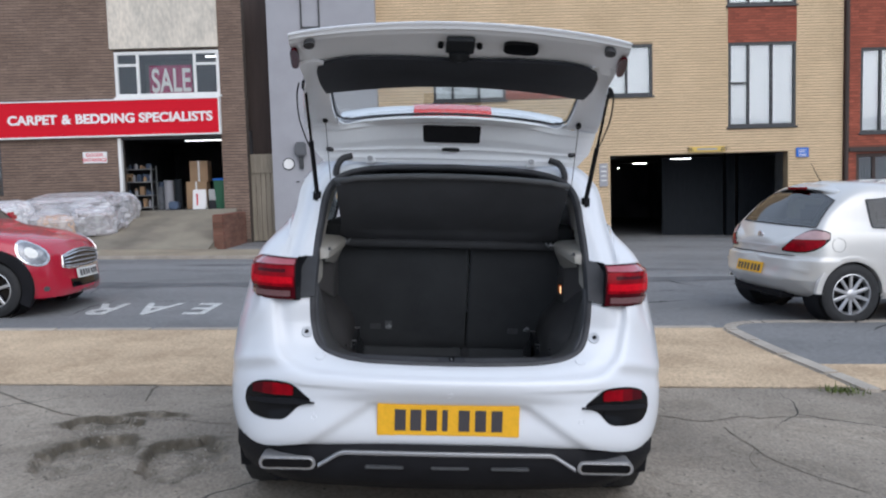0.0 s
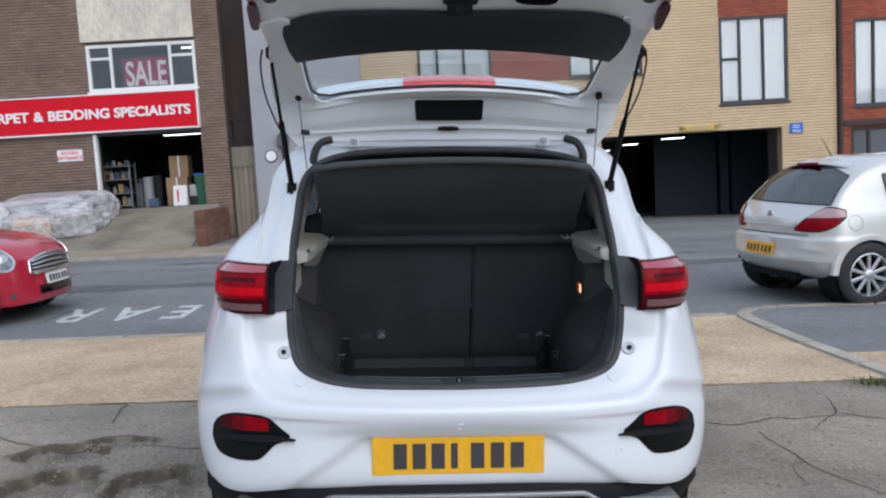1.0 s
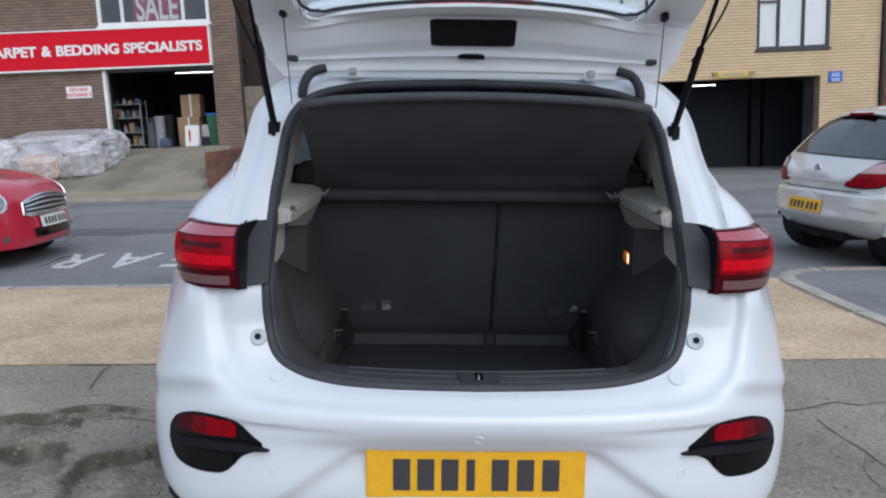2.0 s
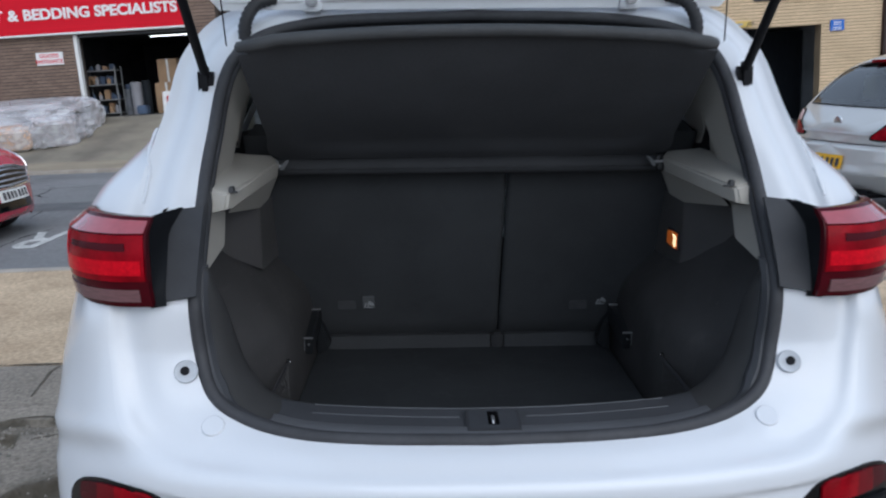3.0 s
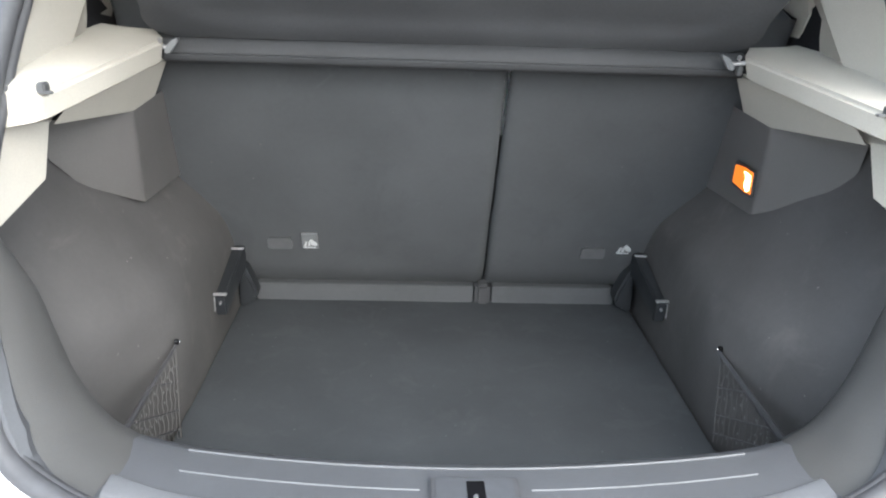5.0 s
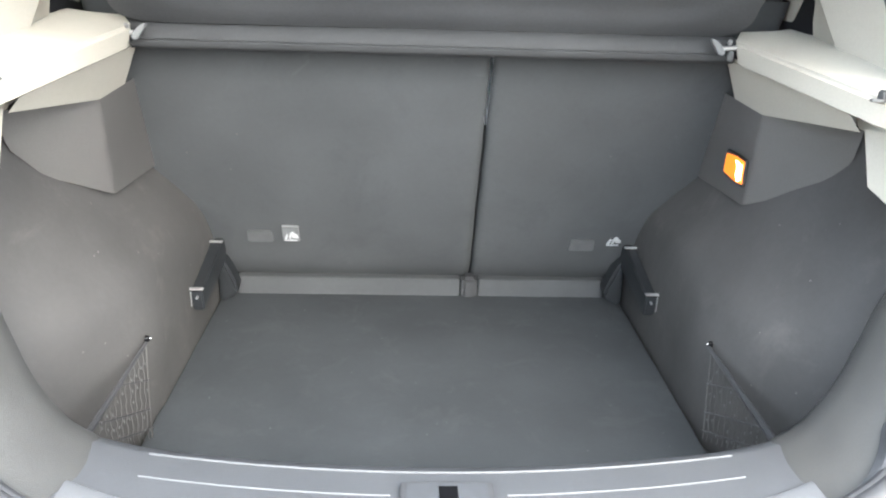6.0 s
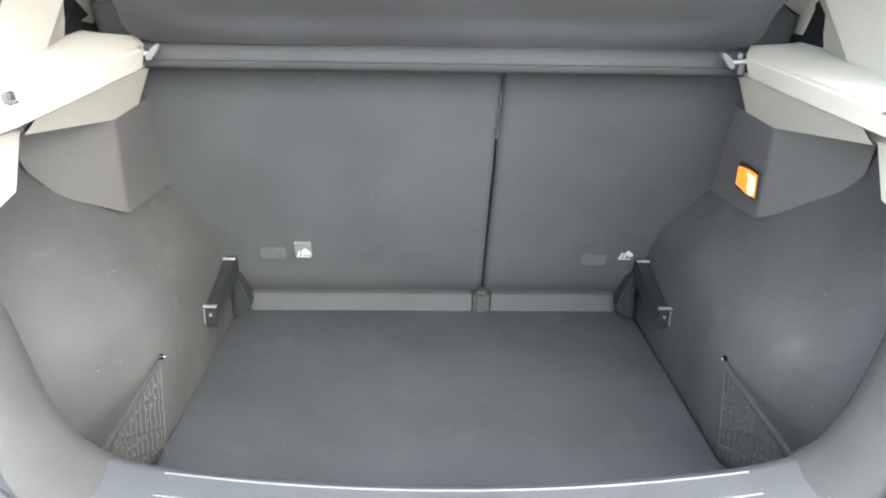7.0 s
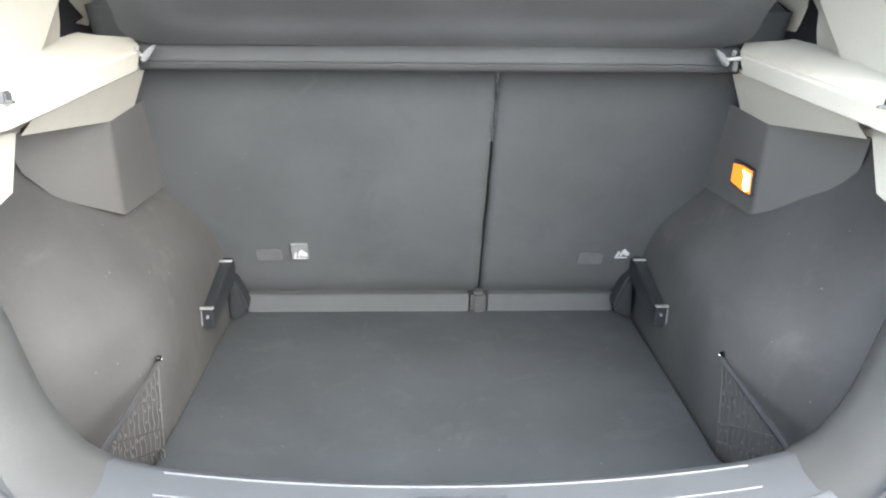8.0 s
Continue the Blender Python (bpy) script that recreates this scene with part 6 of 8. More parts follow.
def brickwork(wall, x0, x1, z0, z1, y, holes, mat, near, proud=0.006, bl=0.2225, bh=0.0747):
    """Stretcher-bond bricks on a wall's face; those within the stretch `near` are pieces of their own, the rest one mesh."""
    V, F = [], []
    shared = {}
    course = 0
    count = 0
    z = z0
    while z < z1 - 0.02:
        zt = min(z + bh - 0.017, z1)
        spans = [(x0, x1)]
        for h in holes:
            if h[2] < zt - 0.004 and h[3] > z + 0.004:
                spans = minus(spans, h[0], h[1])
        off = (bl / 2) if course % 2 else 0.0
        for p, q in spans:
            k = math.floor((p - off) / bl)
            while k * bl + off < q:
                a, b = max(p, k * bl + off), min(q, (k + 1) * bl + off - 0.006)
                k += 1
                if b - a < 0.03:
                    continue
                out = proud + random.uniform(-0.0022, 0.0022)
                if near[0] < a and b < near[1] and near[2] < z and zt < near[3] and count < 300 and b - a > bl - 0.015:
                    key = round(out, 4)
                    if key not in shared:
                        bm = box(bmesh.new(), 0, bl - 0.006, -key, 0.01, 0, bh - 0.017, bevel=0.003, seg=1)
                        me = bpy.data.meshes.new("brick")
                        bm.to_mesh(me)
                        bm.free()
                        me.materials.append(mat)
                        shared[key] = me
                    ob = new("brick", shared[key])
                    ob.location = (a, y, z)
                    ob.parent = wall
                    count += 1
                    continue
                i = len(V)
                yo = y - out
                V += [(a, yo, z), (b, yo, z), (b, yo, zt), (a, yo, zt), (a, y, z), (b, y, z), (b, y, zt), (a, y, zt)]
                F += [(i, i + 1, i + 2, i + 3), (i + 4, i + 5, i + 1, i), (i + 3, i + 2, i + 6, i + 7), (i + 4, i, i + 3, i + 7), (i + 1, i + 5, i + 6, i + 2)]
        z += bh
        course += 1
    ob = mesh_object("brickwork", V, F, mat, wall, smooth=False)
    tagged(ob, "courses of bricks", kind="stuff")
    return ob


def casement(name, x0, x1, z0, z1, y, mullions, transoms, frame_mat, label, behind, back=0.35, fw=0.055, deep=0.09, sill=None):
    """A window: frame, bars, panes, and the dim or blinded space behind. transoms: (x from, x to, z)."""
    w = thing(name, label, "window", kind="structure")
    bm = bmesh.new()
    for a, b, c, d in ((x0, x1, z0, z0 + fw), (x0, x1, z1 - fw, z1), (x0, x0 + fw, z0 + fw, z1 - fw), (x1 - fw, x1, z0 + fw, z1 - fw)):
        box(bm, a, b, y, y + deep, c, d)
    part("window_frame", bm, frame_mat, w, smooth=False)
    for m_ in mullions:
        part("window_bar", box(bmesh.new(), m_ - fw * .45, m_ + fw * .45, y + .004, y + deep - .01, z0 + fw, z1 - fw, bevel=.006), frame_mat, w)
    for a, b, c in transoms:
        part("window_bar", box(bmesh.new(), a, b, y + .008, y + deep - .012, c - fw * .45, c + fw * .45, bevel=.006), frame_mat, w)
    edges = [x0 + fw] + list(mullions) + [x1 - fw]
    for a, b in zip(edges[:-1], edges[1:]):
        p = part("pane", box(bmesh.new(), a, b, y + .040, y + .046, z0 + fw * .5, z1 - fw * .5), PANE, w, smooth=False)
        p.visible_shadow = False
    if behind is not None:
        part("blind", box(bmesh.new(), x0 + .02, x1 - .02, y + back, y + back + .02, z0, z1), behind, w, smooth=False)
    if sill:
        part("window_sill", box(bmesh.new(), x0 - .04, x1 + .04, y - .05, y + .05, z0 - .05, z0 - .002, bevel=.008), sill, w)
    return w


# -- shop --
SHOP_WIN = (-7.905, -5.28, 3.87, 4.99)
SHOP_DOOR = (-7.88, -5.31, -1.0, 2.85)
SHOP_SIDE = (-12.6, -10.90, 1.50, 2.79)
shop_holes = [SHOP_WIN, SHOP_DOOR, SHOP_SIDE]
shop_wall = wall_with_holes("shop_wall", -26, -4.67, 17.5, 17.8, -1, 6.5, shop_holes, MORTAR_BROWN, "brown brick front wall of a carpet shop")
PANEL = (-8.0, -5.28, 5.05, 6.5)
brickwork(shop_wall, -14, -4.67, 0.2, 6.48, 17.5, shop_holes + [PANEL, (-14.5, -5.3, 2.89, 3.80)], BROWN, (-10.4, -8.0, 1.2, 2.5))
tagged(part("cream_panel", box(bmesh.new(), -8.0, -5.28, 17.44, 17.5, 5.06, 6.5, bevel=.01), CREAM), "stained cream rendered panel above the window", "wall panel", kind="structure")
casement("shop_window", *SHOP_WIN, 17.49, [-7.33, -5.90], [(-7.85, -7.33, 4.66), (-5.90, -5.34, 4.66)], UPVC, "white framed upper shop window", None, fw=.075, sill=UPVC)
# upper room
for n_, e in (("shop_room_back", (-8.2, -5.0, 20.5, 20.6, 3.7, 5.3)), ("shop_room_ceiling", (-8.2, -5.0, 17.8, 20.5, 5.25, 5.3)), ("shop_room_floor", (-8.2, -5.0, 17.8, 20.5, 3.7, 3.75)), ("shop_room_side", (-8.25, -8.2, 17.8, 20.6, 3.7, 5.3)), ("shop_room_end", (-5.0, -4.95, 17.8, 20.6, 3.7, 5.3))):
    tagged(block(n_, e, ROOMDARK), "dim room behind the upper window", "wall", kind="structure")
for x0, x1, y in ((-7.1, -6.2, 18.9), (-6.2, -5.3, 19.6)):
    tagged(block("tube_light", (x0, x1, y, y + .05, 5.17, 5.21), TUBE, bevel=.008), "lit fluorescent tube under the ceiling", "light")
sale = thing("sale_banner", "red banner with white sale lettering in the window", "banner")
part("cloth", box(bmesh.new(), -7.10, -6.02, 17.66, 17.67, 3.92, 4.66), CRIMSON, sale, "crimson cloth", smooth=False)
letters("SALE", 0.82, SIGNWHITE, sale, pose(-6.55, 17.652, 4.25, 90, 0, 0), depth=.003, bold=.016, squeeze=.575)

sign = thing("shop_sign", "long red shop sign with white lettering and a pale border", "sign")
part("board", box(bmesh.new(), -14.4, -5.32, 17.36, 17.49, 2.915, 3.775, bevel=.008), SIGNRED, sign)
for e in ((-14.42, -5.28, 17.345, 17.50, 2.875, 2.915), (-14.42, -5.28, 17.345, 17.50, 3.775, 3.81), (-5.32, -5.28, 17.345, 17.50, 2.915, 3.775)):
    part("border", box(bmesh.new(), *e, bevel=.006), SIGNWHITE, sign)
_words = [letters(w, 0.318, SIGNWHITE, sign, pose(0, 17.352, 3.325, 90, 0, 0), depth=.008, bold=.0105, squeeze=1.085) for w in ("CARPET", "&", "BEDDING", "SPECIALISTS")]
_spans = [(min(v.co.x for v in o.data.vertices), max(v.co.x for v in o.data.vertices)) for o in _words]
_gap = (5.13 - sum(b - a for a, b in _spans)) / 3
_x = -10.60
for o, (a, b) in zip(_words, _spans):
    o.location.x = _x - a
    _x += b - a + _gap

notice = thing("entrance_notice", "small white notice with red lettering on the brick wall", "sign")
part("board", box(bmesh.new(), -8.83, -8.22, 17.47, 17.49, 2.235, 2.515, bevel=.004), SIGNWHITE, notice)
letters("GOODS", 0.12, SIGNRED, notice, pose(-8.53, 17.468, 2.435, 90, 0, 0), depth=.002, bold=.002)
letters("ENTRANCE", 0.12, SIGNRED, notice, pose(-8.53, 17.468, 2.31, 90, 0, 0), depth=.002, bold=.002)
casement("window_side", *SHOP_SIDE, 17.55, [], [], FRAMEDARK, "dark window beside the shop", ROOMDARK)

# shop interior seen through the open doorway
DOOR_Z = 0.985
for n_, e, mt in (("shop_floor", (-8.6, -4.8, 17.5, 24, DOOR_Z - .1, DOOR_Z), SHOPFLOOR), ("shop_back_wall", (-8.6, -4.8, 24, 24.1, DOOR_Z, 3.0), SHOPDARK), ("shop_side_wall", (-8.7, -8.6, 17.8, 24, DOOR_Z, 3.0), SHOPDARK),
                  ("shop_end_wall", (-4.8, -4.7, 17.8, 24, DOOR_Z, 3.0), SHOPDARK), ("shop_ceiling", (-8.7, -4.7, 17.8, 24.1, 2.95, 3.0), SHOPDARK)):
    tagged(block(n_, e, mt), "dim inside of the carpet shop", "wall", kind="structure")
tagged(block("door_post", (-7.93, -7.85, 17.46, 17.60, DOOR_Z, 2.85), UPVC, bevel=.008), "white door post of the shop entrance", "door post", kind="structure")
tagged(block("tube_light", (-6.48, -5.40, 18.3, 18.34, 2.775, 2.80), TUBE, bevel=.01), "lit fluorescent tube under the shop ceiling", "light")
tagged(block("door_lintel", (-7.9, -5.3, 17.52, 17.7, 2.80, 2.86), FRAMEDARK), "dark lintel over the shop entrance", "lintel", kind="structure")


def goods_shelf(m):
    sh = thing("goods_shelf", "metal shelf unit crowded with small goods", "shelf", m)
    for x in (0, .76):
        for y in (0, .4):
            part("post", box(bmesh.new(), x, x + .03, y, y + .03, 0, 1.18), GARAGE, sh, smooth=False)
    for z in (.06, .38, .74, 1.08):
        part("board", box(bmesh.new(), 0, .79, 0, .43, z, z + .03), GARAGE, sh, smooth=False)
    return sh


shelf = goods_shelf(Matrix.Translation((-8.23, 18.4, DOOR_Z)))
_goods = [GOODSGREY, GOODSBLUE, CARD, GOODSGREY, GREYWALL, GOODSBLUE]
for k in range(34):
    lvl = (.09, .41, .77, 1.11, .77)[k % 5]
    x = -8.17 + .60 * ((k * 37) % 34) / 34
    h = random.uniform(.10, .24) * (1 if lvl < 1 else .7)
    if k % 3:
        V, F = lathe([(0, .045), (h * .75, .045), (h * .8, .02), (h, .018), (h, .001)], 10, "z")
        ob = mesh_object("bottle", [Vector(v) + Vector((x + .03, 18.46 + .09 * (k % 4), DOOR_Z + lvl)) for v in V], F, _goods[k % 6])
        tagged(ob, "small bottle of goods on the shelf", "bottle", "goods on the shelf")
    else:
        tagged(block("carton", (x, x + .12, 18.46 + .07 * (k % 4), 18.58 + .07 * (k % 4), DOOR_Z + lvl, DOOR_Z + lvl + h), _goods[(k + 2) % 6], bevel=.006), "small carton of goods on the shelf", "carton", "goods on the shelf")
for x0, x1, y, h in ((-6.58, -6.03, 18.5, .725), (-6.46, -5.98, 18.5, 1.275)):
    z0 = DOOR_Z if h < 1 else DOOR_Z + .727
    c = part("cardboard_box", box(bmesh.new(), x0, x1, y, y + .4, z0, DOOR_Z + h, bevel=.008), CARD)
    tagged(c, "tall brown cardboard box inside the shop", "box", "cardboard boxes")
    part("tape", box(bmesh.new(), (x0 + x1) / 2 - .025, (x0 + x1) / 2 + .025, y - .002, y + .402, z0 + .002, DOOR_Z + h + .002), UPVC, c, smooth=False)
aboard = thing("folding_sign", "white folding pavement sign in the doorway", "sign")
for a in (-1, 1):
    part("board", box(bmesh.new(), -.17, .17, -.01, .01, 0, .52, bevel=.006, m=Matrix.Translation((-6.08, 18.0 + a * .10, DOOR_Z)) @ pose(0, 0, 0, -a * -11)), SIGNWHITE, aboard)
part("line", box(bmesh.new(), -6.14, -6.115, 17.90, 17.945, DOOR_Z + .1, DOOR_Z + .4), SIGNRED, aboard, "red bar")
BIN = material("green_bin_plastic", (0.03, 0.12, 0.06), 0.5, var=0.06)
wheelie = thing("wheeled_bin", "green wheeled bin with a blue lid", "bin")
V = [(-5.62, 17.9, DOOR_Z), (-5.34, 17.9, DOOR_Z), (-5.34, 18.3, DOOR_Z), (-5.62, 18.3, DOOR_Z), (-5.66, 17.84, 1.72), (-5.32, 17.84, 1.72), (-5.32, 18.36, 1.72), (-5.66, 18.36, 1.72)]
mesh_object("body", V, [(3, 2, 1, 0), (4, 5, 6, 7), (0, 1, 5, 4), (1, 2, 6, 5), (2, 3, 7, 6), (3, 0, 4, 7)], BIN, wheelie, smooth=False)
part("lid", box(bmesh.new(), -5.68, -5.315, 17.82, 18.38, 1.72, 1.77, bevel=.015), BLUE, wheelie, "blue lid")
for k, (x, r, h, mt) in enumerate(((-6.78, .10, .80, STEELDOOR), (-7.08, .14, .78, GREYWALL), (-7.36, .09, .62, GOODSGREY), (-7.38, .10, .75, GOODSBLUE))):
    V, F = lathe([(0, .001), (0, r), (h, r), (h, r * .4), (h - .05, r * .35)], 18, "z")
    tagged(mesh_object("carpet_roll", [Vector(v) + Vector((x, 18.5 + .17 * k, DOOR_Z)) for v in V], F, mt, sharp=40), "upright roll of carpet inside the shop", "carpet roll", "carpet rolls")
blue_tub = part("plastic_tub", box(bmesh.new(), -6.95, -6.7, 18.1, 18.35, DOOR_Z, DOOR_Z + .22, bevel=.03), GOODSBLUE)
tagged(blue_tub, "dull blue plastic tub on the shop floor", "tub")

tagged(block("crate", (-6.0, -5.71, 18.5, 18.85, DOOR_Z, 1.20), SHOPDARK, bevel=.01), "dark crate under a pale carton", "crate")
tagged(block("carton", (-5.99, -5.72, 18.5, 18.8, 1.20, 1.50), UPVC, bevel=.012), "pale carton on a dark crate inside the shop", "carton")

# ramp and low wall before the shop
RAMPX = np.linspace(-11, -4.99, 20)
rows = []
for y in list(np.linspace(14.6, 17.5, 12)):
    t = (y - 14.6) / 2.9
    rows.append([(x, y, (ground_z(x, 14.6) + .012) * (1 - t) + DOOR_Z * t + .01 * noise.noise((x, y, 0))) for x in RAMPX])
tagged(sheet("ramp", rows, CONCRETE, thick=0.0), "mossy weathered concrete ramp up to the shop", "ramp", kind="structure")
far_pave = strip("pavement_far", list(np.linspace(-16, 0.5, 14)), [FAR_Y + .06, 13.6, 14.62], FARPAVE, "sandy pavement before the shop ramp", 0.028, category="pavement")
tagged(part("ramp_fill", box(bmesh.new(), -5.04, -4.94, 14.9, 17.5, -.4, .16, bevel=.01), CONCRETE), "concrete edge of the ramp", "ramp", kind="structure")
prism_m = [(14.62, -.4), (17.5, -.4), (17.5, DOOR_Z - .02), (14.62, ground_z(-4.99, 14.6) - .0)]
tagged(prism("ramp_side", prism_m, "x", -5.00, -4.99, CONCRETE), "concrete side of the ramp", "ramp", kind="structure")
low_wall = tagged(part("low_wall", box(bmesh.new(), -5.00, -4.78, 15.2, 17.45, -.2, .90, bevel=.01), MORTAR_RED), "low red brick wall beside the ramp", "wall", kind="structure")
for c in range(11):
    for k in range(10):
        y0 = 15.2 + .225 * k - (.11 if c % 2 else 0)
        if y0 < 15.18:
            continue
        ob = part("brick", box(bmesh.new(), -5.01, -4.77, y0, y0 + .215, .06 + .075 * c, .06 + .075 * c + .065, bevel=.004, seg=1), LOWBRICK, low_wall)
    part("brick", box(bmesh.new(), -5.005, -4.775, 15.19, 15.21, .06 + .075 * c, .125 + .075 * c, bevel=.003, seg=1), LOWBRICK, low_wall)

# wrapped mattresses on the ramp
WRAP = material("clear_plastic_wrap", (0.50, 0.48, 0.49), 0.28, var=0.45, scale=2.6, fine=0.14, fscale=8, bump=0.8, bscale=6, tint=(0.36, 0.31, 0.31), coat=0.25)
WRAPWHITE = material("white_wrapped_bundle", (0.74, 0.73, 0.73), 0.35, var=0.12, scale=3, fine=0.06, fscale=9, bump=0.6, bscale=6, coat=0.25)
WRAPTAN = material("wrapped_tan_card", (0.55, 0.36, 0.23), 0.35, var=0.18, scale=4, fine=0.1, bump=0.8, bscale=8, coat=0.3)


FILM = bpy.data.materials.new("clear_film")
FILM.use_nodes = True
_n, _l = FILM.node_tree.nodes, FILM.node_tree.links
_b = _n["Principled BSDF"]
_b.inputs["Base Color"].default_value, _b.inputs["Roughness"].default_value = (0.78, 0.78, 0.80, 1), 0.16
_b.inputs["Specular IOR Level"].default_value = 0.8
_t, _mx, _no, _rg = _n.new("ShaderNodeBsdfTransparent"), _n.new("ShaderNodeMixShader"), _n.new("ShaderNodeTexNoise"), _n.new("ShaderNodeMapRange")
_no.inputs["Scale"].default_value, _no.inputs["Detail"].default_value = 5, 6
_rg.inputs[1].default_value, _rg.inputs[2].default_value, _rg.inputs[3].default_value, _rg.inputs[4].default_value = 0.35, 0.65, 0.18, 0.62
_l.new(_no.outputs[0], _rg.inputs[0])
_l.new(_rg.outputs[0], _mx.inputs[0])
_l.new(_t.outputs[0], _mx.inputs[1])
_l.new(_b.outputs[0], _mx.inputs[2])
_l.new(_mx.outputs[0], _n["Material Output"].inputs[0])


def wrapped_mattress(label, m, L, W_, H, mat, seed, crumple=1.0):
    """A soft bundle: a rounded block with folded, crumpled film round it."""
    nu, nv = 56, 22
    rows = []
    for j in range(nv + 1):
        b = math.pi * (j / nv - .5)
        row = []
        for i in range(nu):
            a = 2 * math.pi * i / nu
            c = [math.cos(b) * math.cos(a), math.cos(b) * math.sin(a), math.sin(b)]
            e = [math.copysign(abs(v) ** .45, v) for v in c]
            f = 1 + crumple * (.16 * noise.noise((c[0] * 1.7 + seed, c[1] * 1.7, c[2] * 1.7)) + .05 * (abs(noise.noise((c[0] * 4 + seed, c[1] * 4, c[2] * 4))) * 2 - .5) + .05 * noise.noise((c[0] * 10 + seed, c[1] * 10, c[2] * 10)))
            row.append(m @ Vector((e[0] * L / 2 * f, e[1] * W_ / 2 * f, max(0, H / 2 + e[2] * H / 2 * f))))
        rows.append(row)
    body = tagged(sheet("wrapped_mattress", rows, mat, None, close_cols=True, sharp=60), label, "mattress", "wrapped mattresses")
    # loose film with sharp folds and flaps, standing off the bundle
    film = []
    for j in range(nv + 1):
        b = math.pi * (j / nv - .5)
        row = []
        for i in range(nu):
            a = 2 * math.pi * i / nu
            c = [math.cos(b) * math.cos(a), math.cos(b) * math.sin(a), math.sin(b)]
            e = [math.copysign(abs(v) ** .55, v) for v in c]
            ridge = 1 - abs(noise.noise((c[0] * 3.1 + seed, c[1] * 3.1, c[2] * 2 + 4))) * 2
            ridge2 = 1 - abs(noise.noise((c[0] * 8 + seed, c[1] * 8 + 3, c[2] * 5))) * 2
            f = 1.03 + .13 * crumple * max(0, ridge - .35) + .07 * ridge2 + .10 * noise.noise((c[0] * 1.7 + seed, c[1] * 1.7, c[2] * 1.7))
            row.append(m @ Vector((e[0] * L / 2 * f, e[1] * W_ / 2 * f, max(-.01, H / 2 + e[2] * H / 2 * f))))
        film.append(row)
    sheet("film", film, FILM, body, "crumpled clear plastic film", close_cols=True, sharp=25)
    return body


def ramp_z(x, y):
    t = min(max((y - 14.6) / 2.9, 0), 1)
    return (ground_z(x, 14.6) + .012) * (1 - t) + DOOR_Z * t


for L, W_, H, x, y, dz, rz, mt, lb, sd, cr in (
        (2.5, 1.5, .50, -8.75, 16.35, 0, 5, WRAP, "mattress wrapped in crumpled clear plastic at the bottom of a heap", 1, 1.0),
        (2.1, 1.25, .34, -8.65, 16.5, .40, -7, WRAP, "mattress wrapped in crumpled clear plastic on top of a heap", 5, 1.2),
        (.85, .45, .50, -8.62, 15.50, .04, 8, WRAPTAN, "tan carton wrapped in clear plastic beside the heap", 9, .5),
        (1.25, .9, .78, -9.95, 15.7, 0, -3, WRAPWHITE, "white bundle wrapped in clear plastic", 13, .6),
        (.9, .7, .62, -7.95, 15.85, .0, 25, WRAP, "loose crumpled plastic wrapping before the heap", 17, 1.8),
        (.7, .6, .62, -7.75, 16.9, .0, 40, WRAP, "loose crumpled plastic wrapping beside the doorway", 23, 2.0)):
    wrapped_mattress(lb, Matrix.Translation((x, y, ramp_z(x, y) + dz - .04)) @ pose(0, 0, 0, 14 if dz < .3 else 9, 0, rz), L, W_, H, mt, sd, cr)

# -- recess with timber gate, and the grey stair tower --
tagged(block("recess_wall", (-4.94, -4.0, 18.3, 18.5, -1, 6.5), UMBER), "dark brown recess between the buildings", "wall", kind="structure")
gate = thing("timber_gate", "pale weathered timber gate between the buildings", "gate")
for k in range(5):
    part("plank", box(bmesh.new(), -4.66 + .125 * k, -4.545 + .125 * k, 17.75, 17.78, ground_z(-4.4, 17.7), 1.86, bevel=.006), WOOD, gate)
part("rail", box(bmesh.new(), -4.66, -4.04, 17.72, 17.75, 1.86, 2.36, bevel=.01), WOOD, gate)
tagged(block("grey_tower", (-4.03, -1.32, 17.45, 18.6, -1, 7.0), GREYWALL), "smooth grey rendered stair tower", "wall", kind="structure")
casement("tower_window", -3.18, -2.69, 5.45, 6.9, 17.42, [], [], FRAMEDARK, "narrow dark framed tower window", BLIND, fw=.04, back=.05)
rs = thing("round_sign", "round white sign with a dark rim on the grey wall", "sign")
for nm, r, yy, mt in (("rim", .155, 17.43, FRAMEDARK), ("face", .130, 17.415, SIGNWHITE)):
    V, F = lathe([(17.45, r), (yy, r), (yy - .004, r * .96), (yy - .004, .001)], 28, "y")
    mesh_object(nm, [Vector((v[0] - 3.62, v[1], v[2] + 2.075)) for v in V], F, mt, rs, sharp=30)
wl = thing("wall_lamp", "dark grey bulkhead lamp on the tower wall", "lamp")
part("housing", box(bmesh.new(), -3.43, -3.15, 17.28, 17.45, 2.25, 2.62, bevel=.04), LAMPGREY, wl)
part("bracket", box(bmesh.new(), -3.34, -3.24, 17.36, 17.45, 1.95, 2.26, bevel=.01), FRAMEDARK, wl)
part("plate", box(bmesh.new(), -3.46, -3.36, 17.43, 17.45, 1.60, 1.63, bevel=.004), FRAMEDARK, wl)

